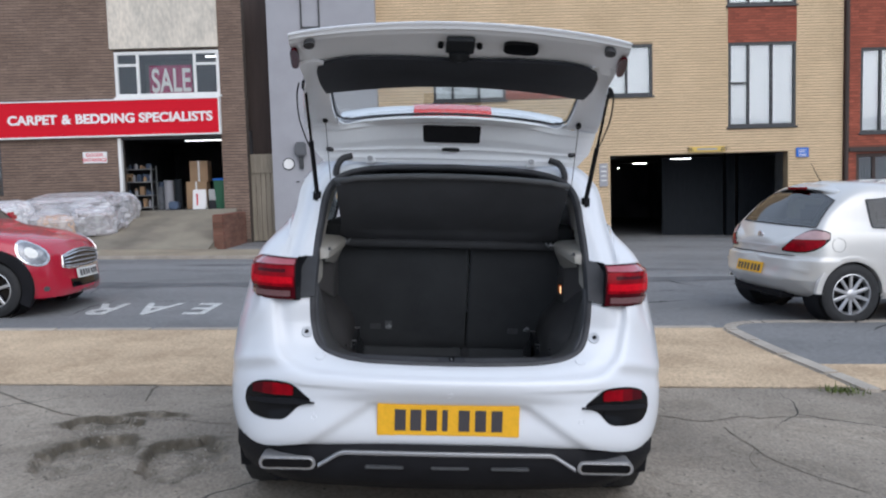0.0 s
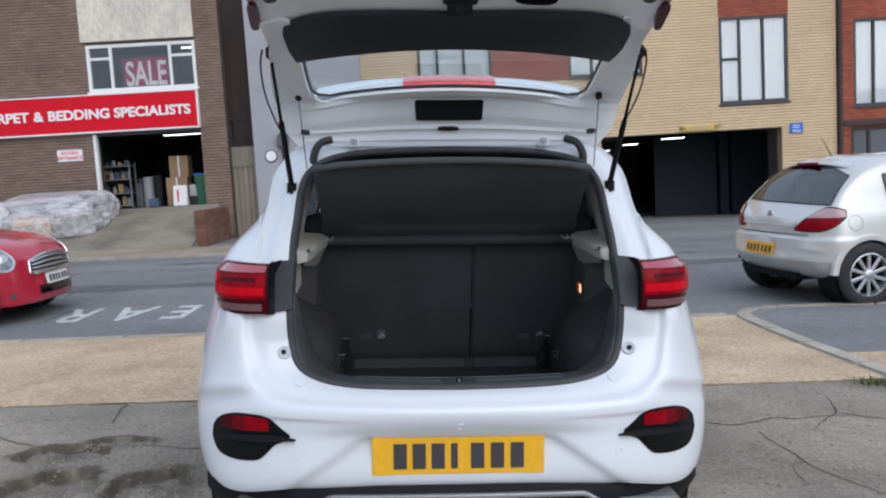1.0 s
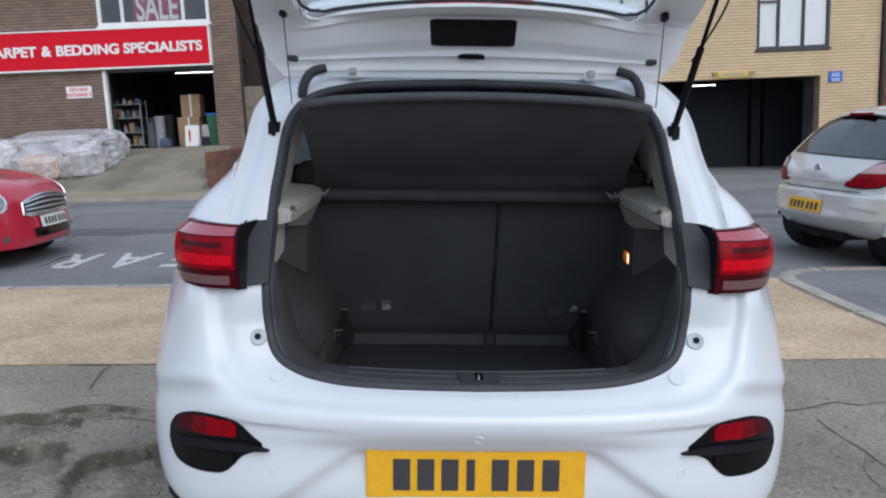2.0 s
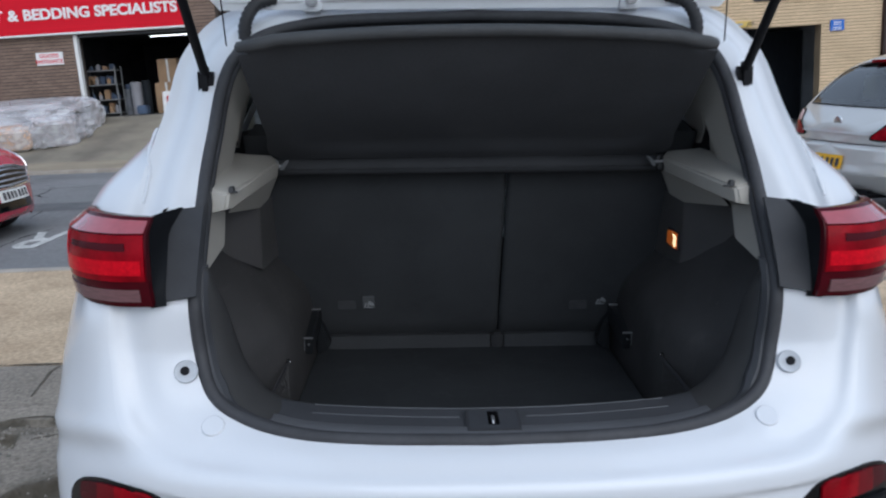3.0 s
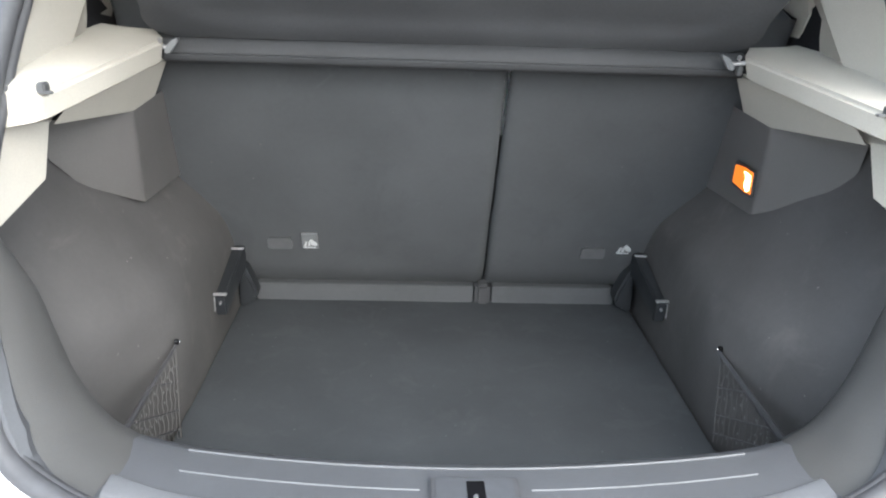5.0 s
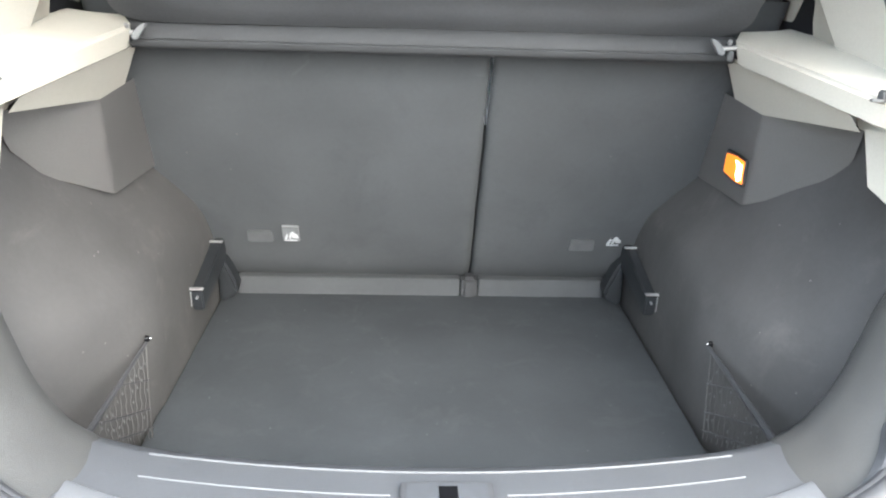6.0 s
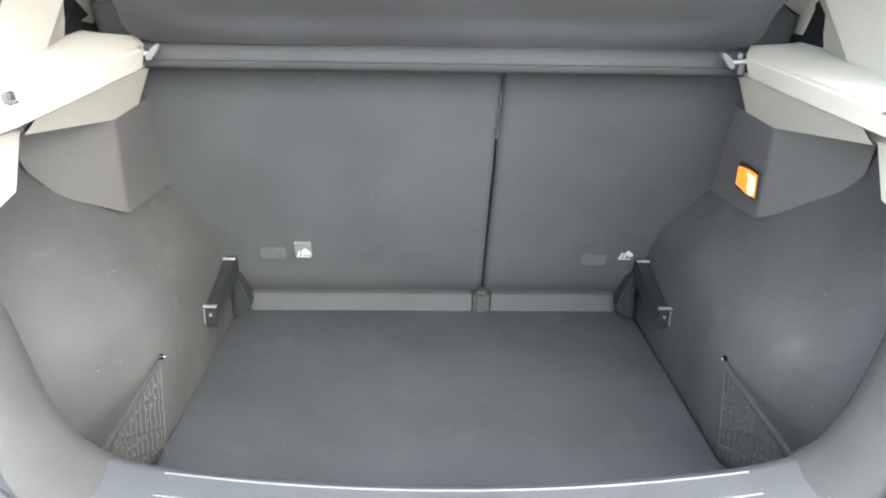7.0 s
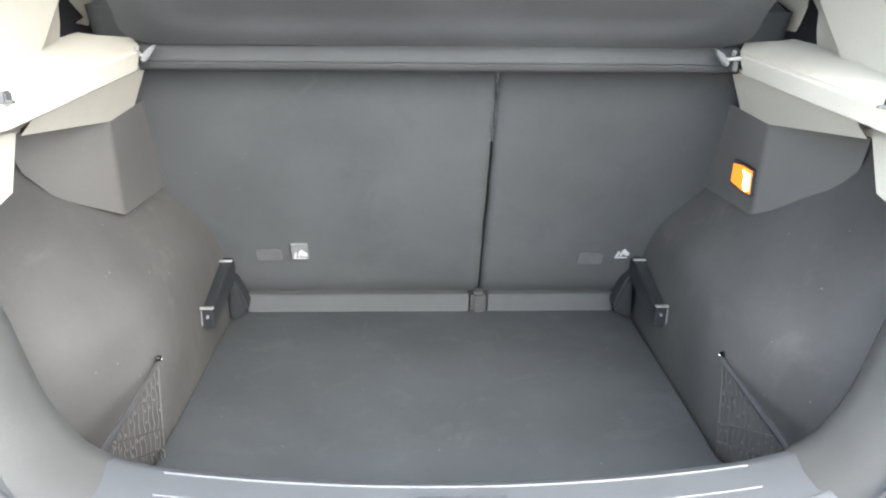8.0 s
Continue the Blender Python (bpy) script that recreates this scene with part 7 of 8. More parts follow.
# -- beige building over the garage entrance --
ENTRY = (4.71, 9.42, -2, 2.07)
MAINW = (7.83, 9.61, 2.74, 4.92)
TOPW = (7.80, 9.61, 5.87, 6.45)
RPANEL = (7.82, 9.62, 4.92, 5.87)
WINA, WINB, RBAND = (0.12, 2.0, 3.60, 4.94), (3.95, 5.845, 3.62, 4.94), (2.0, 3.95, 3.61, 4.94)
bholes = [ENTRY, MAINW, TOPW, WINA, WINB]
beige_wall = wall_with_holes("beige_wall", -1.32, 10.86, 18.0, 18.3, -1.5, 6.5, bholes, MORTAR_BEIGE, "beige brick wall over the garage entrance")
brickwork(beige_wall, -1.32, 10.86, 0.0, 6.48, 18.0, bholes + [RPANEL, RBAND], BEIGE, (4.2, 7.6, 2.25, 3.4))
for nm, h in (("red_panel", RPANEL), ("red_band", RBAND)):
    wp = tagged(block(nm, (h[0], h[1], 17.985, 18.0, h[2], h[3]), MORTAR_RED), "red brick panel between the windows", "wall panel", kind="structure")
    brickwork(wp, h[0], h[1], h[2] + .005, h[3], 17.985, [], REDBRICK, (h[0], h[1], h[2], h[3]))
casement("main_window", *MAINW, 17.99, [8.36, 8.97], [(7.88, 8.36, 3.87)], FRAMEDARK, "large dark framed window with pale blinds", BLIND, fw=.07, back=.07, sill=FRAMEDARK)
casement("top_window", *TOPW, 17.99, [8.36, 8.97], [], FRAMEDARK, "dark framed upper window with pale blinds", BLIND, fw=.07, back=.07, sill=FRAMEDARK)
casement("band_window", *WINA, 17.99, [.62, 1.30], [], FRAMEDARK, "dark framed window with pale blinds", BLIND, fw=.07, back=.07, sill=FRAMEDARK)
casement("band_window", *WINB, 17.99, [4.55, 5.16], [], FRAMEDARK, "dark framed window with pale blinds", BLIND, fw=.07, back=.07, sill=FRAMEDARK)
# garage
for n_, e, mt in (("garage_ceiling", (2.5, 10.2, 18.3, 34, 2.25, 2.35), GARAGE), ("garage_back", (2.5, 10.2, 34, 34.2, -1.5, 2.3), GARAGE), ("garage_side_wall", (2.4, 2.5, 18.3, 34, -1.5, 2.3), GARAGE), ("garage_end_wall", (10.1, 10.2, 18.3, 34, -1.5, 2.3), GARAGE)):
    tagged(block(n_, e, mt), "dark concrete inside of the garage", "wall", kind="structure")
for x0, x1, y, z in ((6.72, 7.34, 19.4, 1.97), (6.46, 6.92, 22.5, 1.94), (6.76, 6.88, 26.0, 1.86)):
    tagged(block("tube_light", (x0, x1, y, y + .05, z + .01, z + .025), GARAGETUBE, bevel=.01), "lit tube light under the garage ceiling", "light", "garage tube lights")
for x0, x1, y in ((6.75, 8.55, 20.3), (9.0, 10.05, 20.3)):
    d = thing("garage_door", "dark ribbed steel door inside the garage", "door", group="garage doors")
    part("leaf", box(bmesh.new(), x0, x1, y, y + .06, -.45, 2.05, bevel=.01), STEELDOOR, d)
    for k in range(int((x1 - x0) / .15)):
        part("rib", box(bmesh.new(), x0 + .06 + .15 * k, x0 + .075 + .15 * k, y - .005, y, -.38, 2.0), STEELDOOR, d, smooth=False)
tagged(block("garage_post", (8.62, 8.86, 20.2, 20.45, -.6, 2.25), STEELDOOR, bevel=.01), "dark post inside the garage", "post", kind="structure")
# signs on the beige wall
bs = thing("blue_sign", "small blue sign with pale lettering beside the entrance", "sign")
part("board", box(bmesh.new(), 9.62, 9.95, 17.96, 17.99, 1.905, 2.155, bevel=.006), BLUE, bs)
for z in (2.10, 2.05, 1.98, 1.94):
    part("line", box(bmesh.new(), 9.68, 9.88, 17.955, 17.962, z - .012, z + .006), SIGNWHITE, bs, "white lettering bar")
hs = thing("height_sign", "yellow height warning sign with black stripes over the entrance", "sign")
part("board", box(bmesh.new(), 6.78, 7.74, 17.95, 17.99, 2.11, 2.25, bevel=.006), HAZARD, hs)
part("line", box(bmesh.new(), 7.0, 7.52, 17.943, 17.952, 2.16, 2.205), GREYWALL, hs, "grey lettering bar")
for s_ in (-1, 1):
    for k in range(3):
        x = 7.26 + s_ * (.39 + .055 * k)
        part("stripe", box(bmesh.new(), -.010, .010, -.004, .004, -.06, .06, m=Matrix.Translation((x, 17.946, 2.18)) @ pose(0, 0, 0, 0, s_ * 30)), INK, hs, "black stripe")
nb = thing("wall_notice", "pale notice on the garage pier", "sign")
part("board", box(bmesh.new(), 4.42, 4.64, 17.965, 17.99, 1.28, 1.88, bevel=.004), GREYWALL, nb)
for k in range(4):
    part("line", box(bmesh.new(), 4.46, 4.60, 17.96, 17.966, 1.78 - .12 * k, 1.81 - .12 * k), UPVC, nb, "pale lettering bar")
# drain pipe and the red brick house
pipe = thing("drain_pipe", "brown drain pipe between the two facades", "pipe")
rod("pipe", [(10.93, 17.93, -1), (10.93, 17.93, 6.5)], .055, UMBER, pipe, seg=12)
for z in (1.2, 3.2, 5.2):
    part("bracket", box(bmesh.new(), 10.85, 11.01, 17.93, 18.0, z, z + .05, bevel=.01), UMBER, pipe)
RW = (11.29, 13.2, 2.49, 4.70)
RW2 = (11.20, 13.2, .9, 1.95)
red_wall = wall_with_holes("red_wall", 10.98, 22, 17.95, 18.25, -1.5, 6.5, [RW, RW2], MORTAR_RED, "red brick wall of the next house")
brickwork(red_wall, 10.98, 14, 0.0, 6.48, 17.95, [RW, RW2, (10.98, 14, 2.0, 2.12)], REDBRICK, (10.98, 11.28, 2.3, 6))
casement("red_house_window", *RW, 17.96, [11.83, 12.5], [], FRAMEDARK, "dark framed window with pale curtains", BLIND, fw=.07, back=.08, sill=FRAMEDARK)
casement("lower_window", *RW2, 17.98, [11.7, 12.3], [], UMBER, "brown framed lower window", ROOMDARK, fw=.09, back=.3)
tagged(block("timber_beam", (10.99, 14, 17.90, 17.96, 2.0, 2.12), UMBER, bevel=.01), "brown timber beam over the lower window", "beam", kind="structure")
# plain fronts that close the street beyond
tagged(block("street_front_left", (-80, -26, 17.6, 18.2, -2, 6.4), BROWN), "plain brick front farther along the street", "wall", kind="structure")
tagged(block("street_front_right", (22, 80, 17.9, 18.5, -4, 6.4), REDBRICK), "plain brick front farther along the street", "wall", kind="structure")


# ---- other cars on the road ----
class Skin:
    """A car's shell: rings of half points (across, along, up) from one end's middle outwards and on to the other end."""

    def __init__(self, rings, usub, steps, form=None):
        half = np.array([catmull(r, usub) for r in rings])
        mid = half[0].mean(axis=0)
        full, self.mark = loft(half, steps)
        mid[0] = 0
        caps = [mid + (half[0] - mid) * f for f in (0.02, 0.35, 0.7)]
        full = np.concatenate([np.array(caps), full])
        self.mark = [k + 3 for k in self.mark]
        full[:, 0, 0] = full[:, -1, 0] = 0
        if form:
            for row in full:
                for p in row:
                    form(p)
        self.rows = [both_sides(r) for r in full]
        self.nc = len(self.rows[0])
        self.verts = np.array([p for r in self.rows for p in r])
        self.faces = [(i * self.nc + j, i * self.nc + (j + 1) % self.nc, (i + 1) * self.nc + (j + 1) % self.nc, (i + 1) * self.nc + j) for i in range(len(self.rows) - 1) for j in range(self.nc)]
        self.tree = BVHTree.FromPolygons([Vector(v) for v in self.verts], self.faces)

    def pieces(self, kind):
        out = {}
        for f in self.faces:
            c = self.verts[list(f)].mean(axis=0)
            k = kind(c, f[0] // self.nc)
            if k:
                out.setdefault(k, []).append(f)
        return out

    def piece(self, name, faces, mat, parent, label="", thick=0.0):
        used = sorted({k for f in faces for k in f})
        at = {k: n for n, k in enumerate(used)}
        bm = bmesh.new()
        bv = [bm.verts.new(self.verts[k]) for k in used]
        for f in faces:
            bm.faces.new([bv[at[k]] for k in f])
        bmesh.ops.remove_doubles(bm, verts=bm.verts, dist=1e-5)
        bmesh.ops.recalc_face_normals(bm, faces=bm.faces)
        if thick:
            bmesh.ops.solidify(bm, geom=bm.faces[:], thickness=thick)
        return part(name, bm, mat, parent, label, sharp=40)

    def corner(self, s, phi, z, out=0.0, axis=(0.40, 0.75)):
        c = Vector((s * axis[0], axis[1], z))
        d = Vector((s * math.sin(radians(phi)), -math.cos(radians(phi)), 0))
        hit, nor, _, _ = self.tree.ray_cast(c + d * 2.2, -d)
        if hit is None:
            return c + d * 0.6
        return hit + (nor if nor.dot(d) > 0 else -nor) * out

    def end(self, x, z, out=0.0):
        hit, nor, _, _ = self.tree.ray_cast(Vector((x, -2, z)), Vector((0, 1, 0)))
        if hit is None:
            return Vector((x, 0.2, z))
        return hit + (nor if nor.y < 0 else -nor) * out

    def flank(self, s, y, z, out=0.0):
        hit, nor, _, _ = self.tree.ray_cast(Vector((s * 2, y, z)), Vector((-s, 0, 0)))
        if hit is None:
            return Vector((s * .6, y, z))
        return hit + (nor if nor.x * s > 0 else -nor) * out

    def glazing(self, name, place, corners, parent, label, glass, nu=20, nv=10, flip=False, curve=0.0):
        """A window: glass with a black painted border, on a quad of four corners, low-a, low-b, high-b, high-a."""
        a, b, c, d = [Vector(p) for p in corners]
        pts = []
        for j in range(nv + 1):
            v = j / nv
            lo, hi = a.lerp(d, v), b.lerp(c, v)
            pts.append([lo.lerp(hi, i / nu) + Vector((0, curve * 4 * (i / nu) * (1 - i / nu) * v)) for i in range(nu + 1)])
        win = sheet(name, [[place(p[0], p[1], .009) for p in row] for row in pts], glass, parent, label, flip=flip)
        bm = bmesh.new()
        bv = [[bm.verts.new(place(p[0], p[1], .005)) for p in row] for row in pts]
        for j in range(nv):
            for i in range(nu):
                if i in (0, nu - 1) or j in (0, nv - 1):
                    bm.faces.new((bv[j][i], bv[j][i + 1], bv[j + 1][i + 1], bv[j + 1][i]))
        part("glass_border", bm, GLOSSY, win, "black border of the glass")
        loop = [place(p[0], p[1], .006) for p in pts[0] + [r[-1] for r in pts[1:]] + pts[-1][-2::-1] + [r[0] for r in pts[-2:0:-1]]]
        rod("glass_seal", loop, .007, RUBBER, win, "black rubber seal", seg=6, close=True)
        return win

    def lens(self, name, s, outline, out, mat, parent, label="", n=16, m=6, under=0.01):
        O = catmull(outline, max(1, n // (len(outline) - 1)))
        rows = []
        for phi, lo, hi in O:
            rows.append([self.corner(s, phi, lo, -under)] + [self.corner(s, phi, lo + (hi - lo) * k / m, out) for k in range(m + 1)] + [self.corner(s, phi, hi, -under)])
        return sheet(name, rows, mat, parent, label, flip=(s > 0), sharp=40)

    def band(self, name, xs, z0, z1, out, mat, parent, label="", m=3, thick=.004):
        """A strip laid on the end face."""
        rows = [[self.end(x, (z0(x) if callable(z0) else z0) + ((z1(x) if callable(z1) else z1) - (z0(x) if callable(z0) else z0)) * k / m, out) for k in range(m + 1)] for x in xs]
        return sheet(name, rows, mat, parent, label, thick=thick, sharp=40)


CABIN = glass_material("dim_car_glass", (0.13, 0.15, 0.16))
HATCHGLASS = glass_material("hatch_glass", (0.20, 0.25, 0.24), 0.03, ior=2.3)
# windows of the white car, laid over the openings of its shell
_whole = BVHTree.FromPolygons([Vector(v) for v in _allv], [f for g in _groups.values() for f in g])


def white_flank(s, y, z, out):
    hit, nor, _, _ = _whole.ray_cast(Vector((s * 2, y, z)), Vector((-s, 0, 0)))
    return hit + (nor if nor.x * s > 0 else -nor) * out if hit else Vector((s * .6, y, z))


def white_front(x, z, out):
    hit, nor, _, _ = _whole.ray_cast(Vector((x, 6, z)), Vector((0, -1, 0)))
    return hit + (nor if nor.y > 0 else -nor) * out if hit else Vector((x, 2.7, z))


for s in (-1, 1):
    for q in ([(1.10, 1.10), (1.71, 1.10), (1.71, 1.465), (1.28, 1.43)], [(1.79, 1.10), (2.86, 1.08), (2.62, 1.36), (1.79, 1.465)]):
        Skin.glazing(None, "side_window", lambda y, z, o, s=s: white_flank(s, y, z, o), q, white_car, "tinted side window", DARKGLASS, 16, 10)
Skin.glazing(None, "windscreen", white_front, [(-.71, 1.105), (.71, 1.105), (.60, 1.44), (-.60, 1.44)], white_car, "tinted windscreen", CABIN, 24, 12, curve=.07)


def wheel_cut(c, axles, z, r, wide):
    return any(abs(c[0]) > wide and (c[1] - a) ** 2 + (c[2] - z) ** 2 < r * r for a in axles)


PALELENS = material("pale_pink_lens", (0.46, 0.30, 0.30), 0.2, var=0.1, scale=18, coat=0.4)
TRIMSILVER = material("bright_trim_strip", (0.66, 0.66, 0.66), 0.3, 0.25, var=0.04)
HEADLAMP = material("clear_headlamp", (0.25, 0.26, 0.28), 0.15, 0.4, var=0.45, scale=18, fine=0.12, coat=0.5)
# silver hatchback, seen from its tail
SILVER_RINGS = [
    [(0, .02, .52), (.1, .02, .52), (.2, .025, .53), (.3, .04, .56), (.34, .05, .62), (.34, .055, .70), (.32, .065, .78), (.25, .08, .83), (.12, .085, .85), (0, .085, .855)],
    [(0, .0, .40), (.2, .0, .40), (.42, .03, .41), (.60, .085, .45), (.68, .13, .56), (.69, .15, .70), (.69, .16, .86), (.665, .255, .965), (.38, .245, 1.0), (0, .235, 1.01)],
    [(0, .015, .30), (.25, .02, .30), (.5, .06, .30), (.74, .18, .33), (.845, .30, .44), (.85, .28, .64), (.82, .28, .88), (.765, .33, 1.02), (.63, .66, 1.32), (0, .63, 1.39)],
    [(0, .20, .24), (.25, .2, .24), (.5, .25, .24), (.78, .38, .26), (.872, .58, .42), (.878, .62, .66), (.855, .55, .90), (.80, .56, 1.03), (.645, .86, 1.39), (0, .80, 1.455)],
    [(0, 1.1, .20), (.25, 1.1, .2), (.5, 1.1, .2), (.80, 1.1, .24), (.875, 1.15, .44), (.885, 1.2, .68), (.868, 1.2, .90), (.80, 1.1, 1.02), (.63, 1.3, 1.40), (0, 1.2, 1.475)],
    [(0, 2.2, .20), (.25, 2.2, .2), (.5, 2.2, .2), (.80, 2.2, .24), (.875, 2.2, .44), (.885, 2.2, .68), (.868, 2.2, .88), (.80, 2.2, .98), (.60, 2.2, 1.40), (0, 2.1, 1.475)],
    [(0, 2.95, .20), (.25, 2.95, .2), (.5, 2.95, .2), (.80, 2.95, .24), (.875, 2.95, .44), (.885, 2.95, .68), (.865, 2.95, .85), (.80, 2.95, .95), (.69, 2.75, 1.17), (0, 2.55, 1.41)],
    [(0, 3.5, .20), (.25, 3.5, .2), (.5, 3.5, .2), (.80, 3.5, .24), (.87, 3.5, .44), (.88, 3.5, .64), (.85, 3.45, .82), (.77, 3.4, .90), (.55, 3.3, .96), (0, 3.25, .99)],
    [(0, 4.12, .22), (.25, 4.1, .22), (.5, 4.05, .22), (.72, 3.95, .26), (.80, 3.9, .40), (.80, 3.9, .56), (.76, 3.92, .68), (.66, 3.92, .76), (.4, 3.92, .80), (0, 3.92, .82)],
    [(0, 4.24, .36), (.1, 4.24, .36), (.2, 4.23, .37), (.4, 4.2, .40), (.5, 4.17, .45), (.5, 4.16, .52), (.48, 4.15, .58), (.4, 4.15, .62), (.2, 4.17, .66), (0, 4.18, .67)],
]
_M = Matrix.Translation((3.445, 5.83, ground_z(3.445, 5.83) - .02)) @ pose(0, 0, 0, 0, 1.51, 0)
silver_car = thing("silver_hatchback_car", "silver hatchback car parked by the kerb", "car", _M @ pose(0, 0, 0, 0, 0, -83))


def silver_form(p):
    """The bumper stands out below the hatch with a ledge."""
    k = min(max((0.690 - p[2]) / 0.035, 0), 1) * min(max((1.0 - p[1]) / 0.7, 0), 1)
    k = k * k * (3 - 2 * k)
    p[1] += 0.055 * min(max((0.7 - p[1]) / 0.6, 0), 1) + 0.16 * min(max((0.45 - p[2]) / 0.2, 0), 1) * min(max((0.5 - p[1]) / 0.4, 0), 1)
    p[1] -= 0.045 * k * min(max((0.75 - p[1]) / 0.6, 0), 1)
    p[0] *= 1 + 0.012 * k


skin = Skin(SILVER_RINGS, 16, [8, 40, 14, 16, 16, 14, 8, 6, 5], silver_form)
SAX, SZ, SR = (.655, 3.27), .312, .318


def silver_kind(c, i):
    x, y, z = abs(c[0]), c[1], c[2]
    if wheel_cut(c, SAX, SZ, .352, .68):
        return None
    if z < .26 and y < 4.0:
        return None
    if i < skin.mark[3] and 1.05 < z < 1.30 and x < .62 - (z - 1.05) * .45 and y < .62:
        return "back"
    if 1.00 < z < 1.27 and .93 < y < 2.72 - (z - 1.02) * 1.4 and x > .55 and abs(y - 1.92) > .06:
        return "side_" + ("l" if c[0] < 0 else "r") + ("a" if y < 1.92 else "b")
    if z > 1.0 and y > 2.4 and x < .66 and y > 2.4 + (1.4 - z) * .4:
        return "front"
    return "body"


_p = skin.pieces(silver_kind)
skin.piece("body", _p["body"], SILVER, silver_car, "silver painted body", .004)
skin.glazing("rear_window", skin.end, [(-.67, 1.01), (.745, .985), (.655, 1.255), (-.58, 1.305)], silver_car, "rear window reflecting the sky", HATCHGLASS, 24, 10, curve=.085)
skin.piece("windscreen", _p["front"], CABIN, silver_car, "windscreen")
for s in (-1, 1):
    for q in ([(.89, .985), (1.84, .95), (1.84, 1.335), (.85, 1.265)], [(1.91, .95), (2.85, .93), (2.30, 1.33), (1.91, 1.335)]):
        skin.glazing("side_window", lambda y, z, o, s=s: skin.flank(s, y, z, o), q, silver_car, "dark side window", CABIN, 14, 8)
part("cabin", box(bmesh.new(), -.70, .70, .62, 3.3, .30, .92, bevel=.05), BLACK, silver_car, "dark seats and cabin")
part("rear_seat", box(bmesh.new(), -.60, .60, .95, 1.15, .85, 1.20, bevel=.06), BLACK, silver_car, "dark rear seat backs")
for s in (-1, 1):
    lampo = [(5, .742, .754), (12, .735, .806), (20, .733, .872), (28, .735, .926), (36, .748, .957), (45, .790, .957), (53, .870, .930)]
    lo = skin.lens("tail_lamp", s, [(p, a - .007, b + .007) for p, a, b in lampo], .008, GLOSSY, silver_car, "tail lamp with a dark rim", n=24)
    skin.lens("red_lens", s, [(7, .746, .758), (13, .741, .806), (20, .740, .850), (28, .742, .856), (36, .755, .858), (45, .796, .862), (49, .84, .866)], .012, REDLENS, lo, "red lens", n=24)
    skin.lens("clear_lens", s, [(19, .856, .866), (24, .860, .896), (29, .862, .926), (36, .864, .950), (45, .868, .951), (52, .872, .928)], .012, PALELENS, lo, "pale lens", n=16)
    skin.lens("bumper_strip", s, [(12, .560, .582), (20, .556, .580), (27, .548, .578), (34, .538, .570), (38, .532, .560)], .012, SILVER, silver_car, "silver rubbing strip", n=16)
    for a in SAX:
        wheel(silver_car, s * .775, a, SZ, SR, .20, s, spokes=10)
        arch_rim(silver_car, s, s * .870, a, SZ, .335, SILVER, "flared wheel arch", w0=2, w1=178, fat=.06)
        V, F = lathe([(s * .55, .34), (s * .84, .345)], 30, "x")
        mesh_object("arch_liner", [Vector((v[0], v[1] + a, v[2] + SZ)) for v in V], F, BLACK, silver_car, "black arch liner")
skin.band("hatch_trim", np.linspace(-.47, .47, 16), .770, .790, .016, TRIMSILVER, silver_car, "chrome strip on the hatch")
skin.band("hatch_groove", np.linspace(-.62, .62, 18), .690, .697, .003, BLACK, silver_car, "dark shut line")
splate = skin.band("number_plate", np.linspace(-.26, .26, 8), .475, .590, .012, YELLOW, silver_car, "yellow number plate")
for k in range(7):
    x = -.20 + .065 * k + (.015 if k > 3 else 0)
    skin.band("plate_bar", np.linspace(x - .02, x + .02, 3), .492, .562, .0165, INK, splate, "dark bar", thick=.002)
V, F = lathe([(0, .001), (.004, .048), (0, .056), (-.006, .056)], 20, "y")
mesh_object("badge", [Vector((v[0], skin.end(0, .865).y - v[1] - .004, v[2] + .865)) for v in V], F, CHROME, silver_car, "round chrome badge")
part("lower_valance", box(bmesh.new(), -.50, .50, .10, .5, .24, .31, bevel=.03), BLACK, silver_car, "black lower valance")
part("high_brake_lamp", box(bmesh.new(), -.16, .16, .545, .60, 1.372, 1.398, bevel=.006), REDLENS, silver_car, "red high brake lamp")
sheet("spoiler", [[(x, .57 + .08 * (x / .55) ** 2 + a, 1.388 - .055 * (x / .55) ** 2 + b) for x in np.linspace(-.56, .56, 17)] for a, b in ((.0, 0), (.02, .022), (.25, .055))], SILVER, silver_car, "silver roof edge spoiler", thick=.014)
rod("aerial", [(.0, .86, 1.448), (.0, .83, 1.48), (.0, .72, 1.66)], [.010, .005, .0025], BLACK, silver_car, "short black roof aerial", seg=8)
rod("fuel_flap", [skin.flank(1, .50 + .072 * math.cos(w), .815 + .072 * math.sin(w), .0005) for w in np.linspace(0, 2 * math.pi, 29)[:-1]], .0022, RUBBER, silver_car, "round fuel flap gap", seg=5, close=True)
for s in (-1, 1):
    part("door_handle", box(bmesh.new(), min(s * .862, s * .895), max(s * .862, s * .895), 1.28, 1.46, .835, .865, bevel=.01), SILVER, silver_car, "door handle")

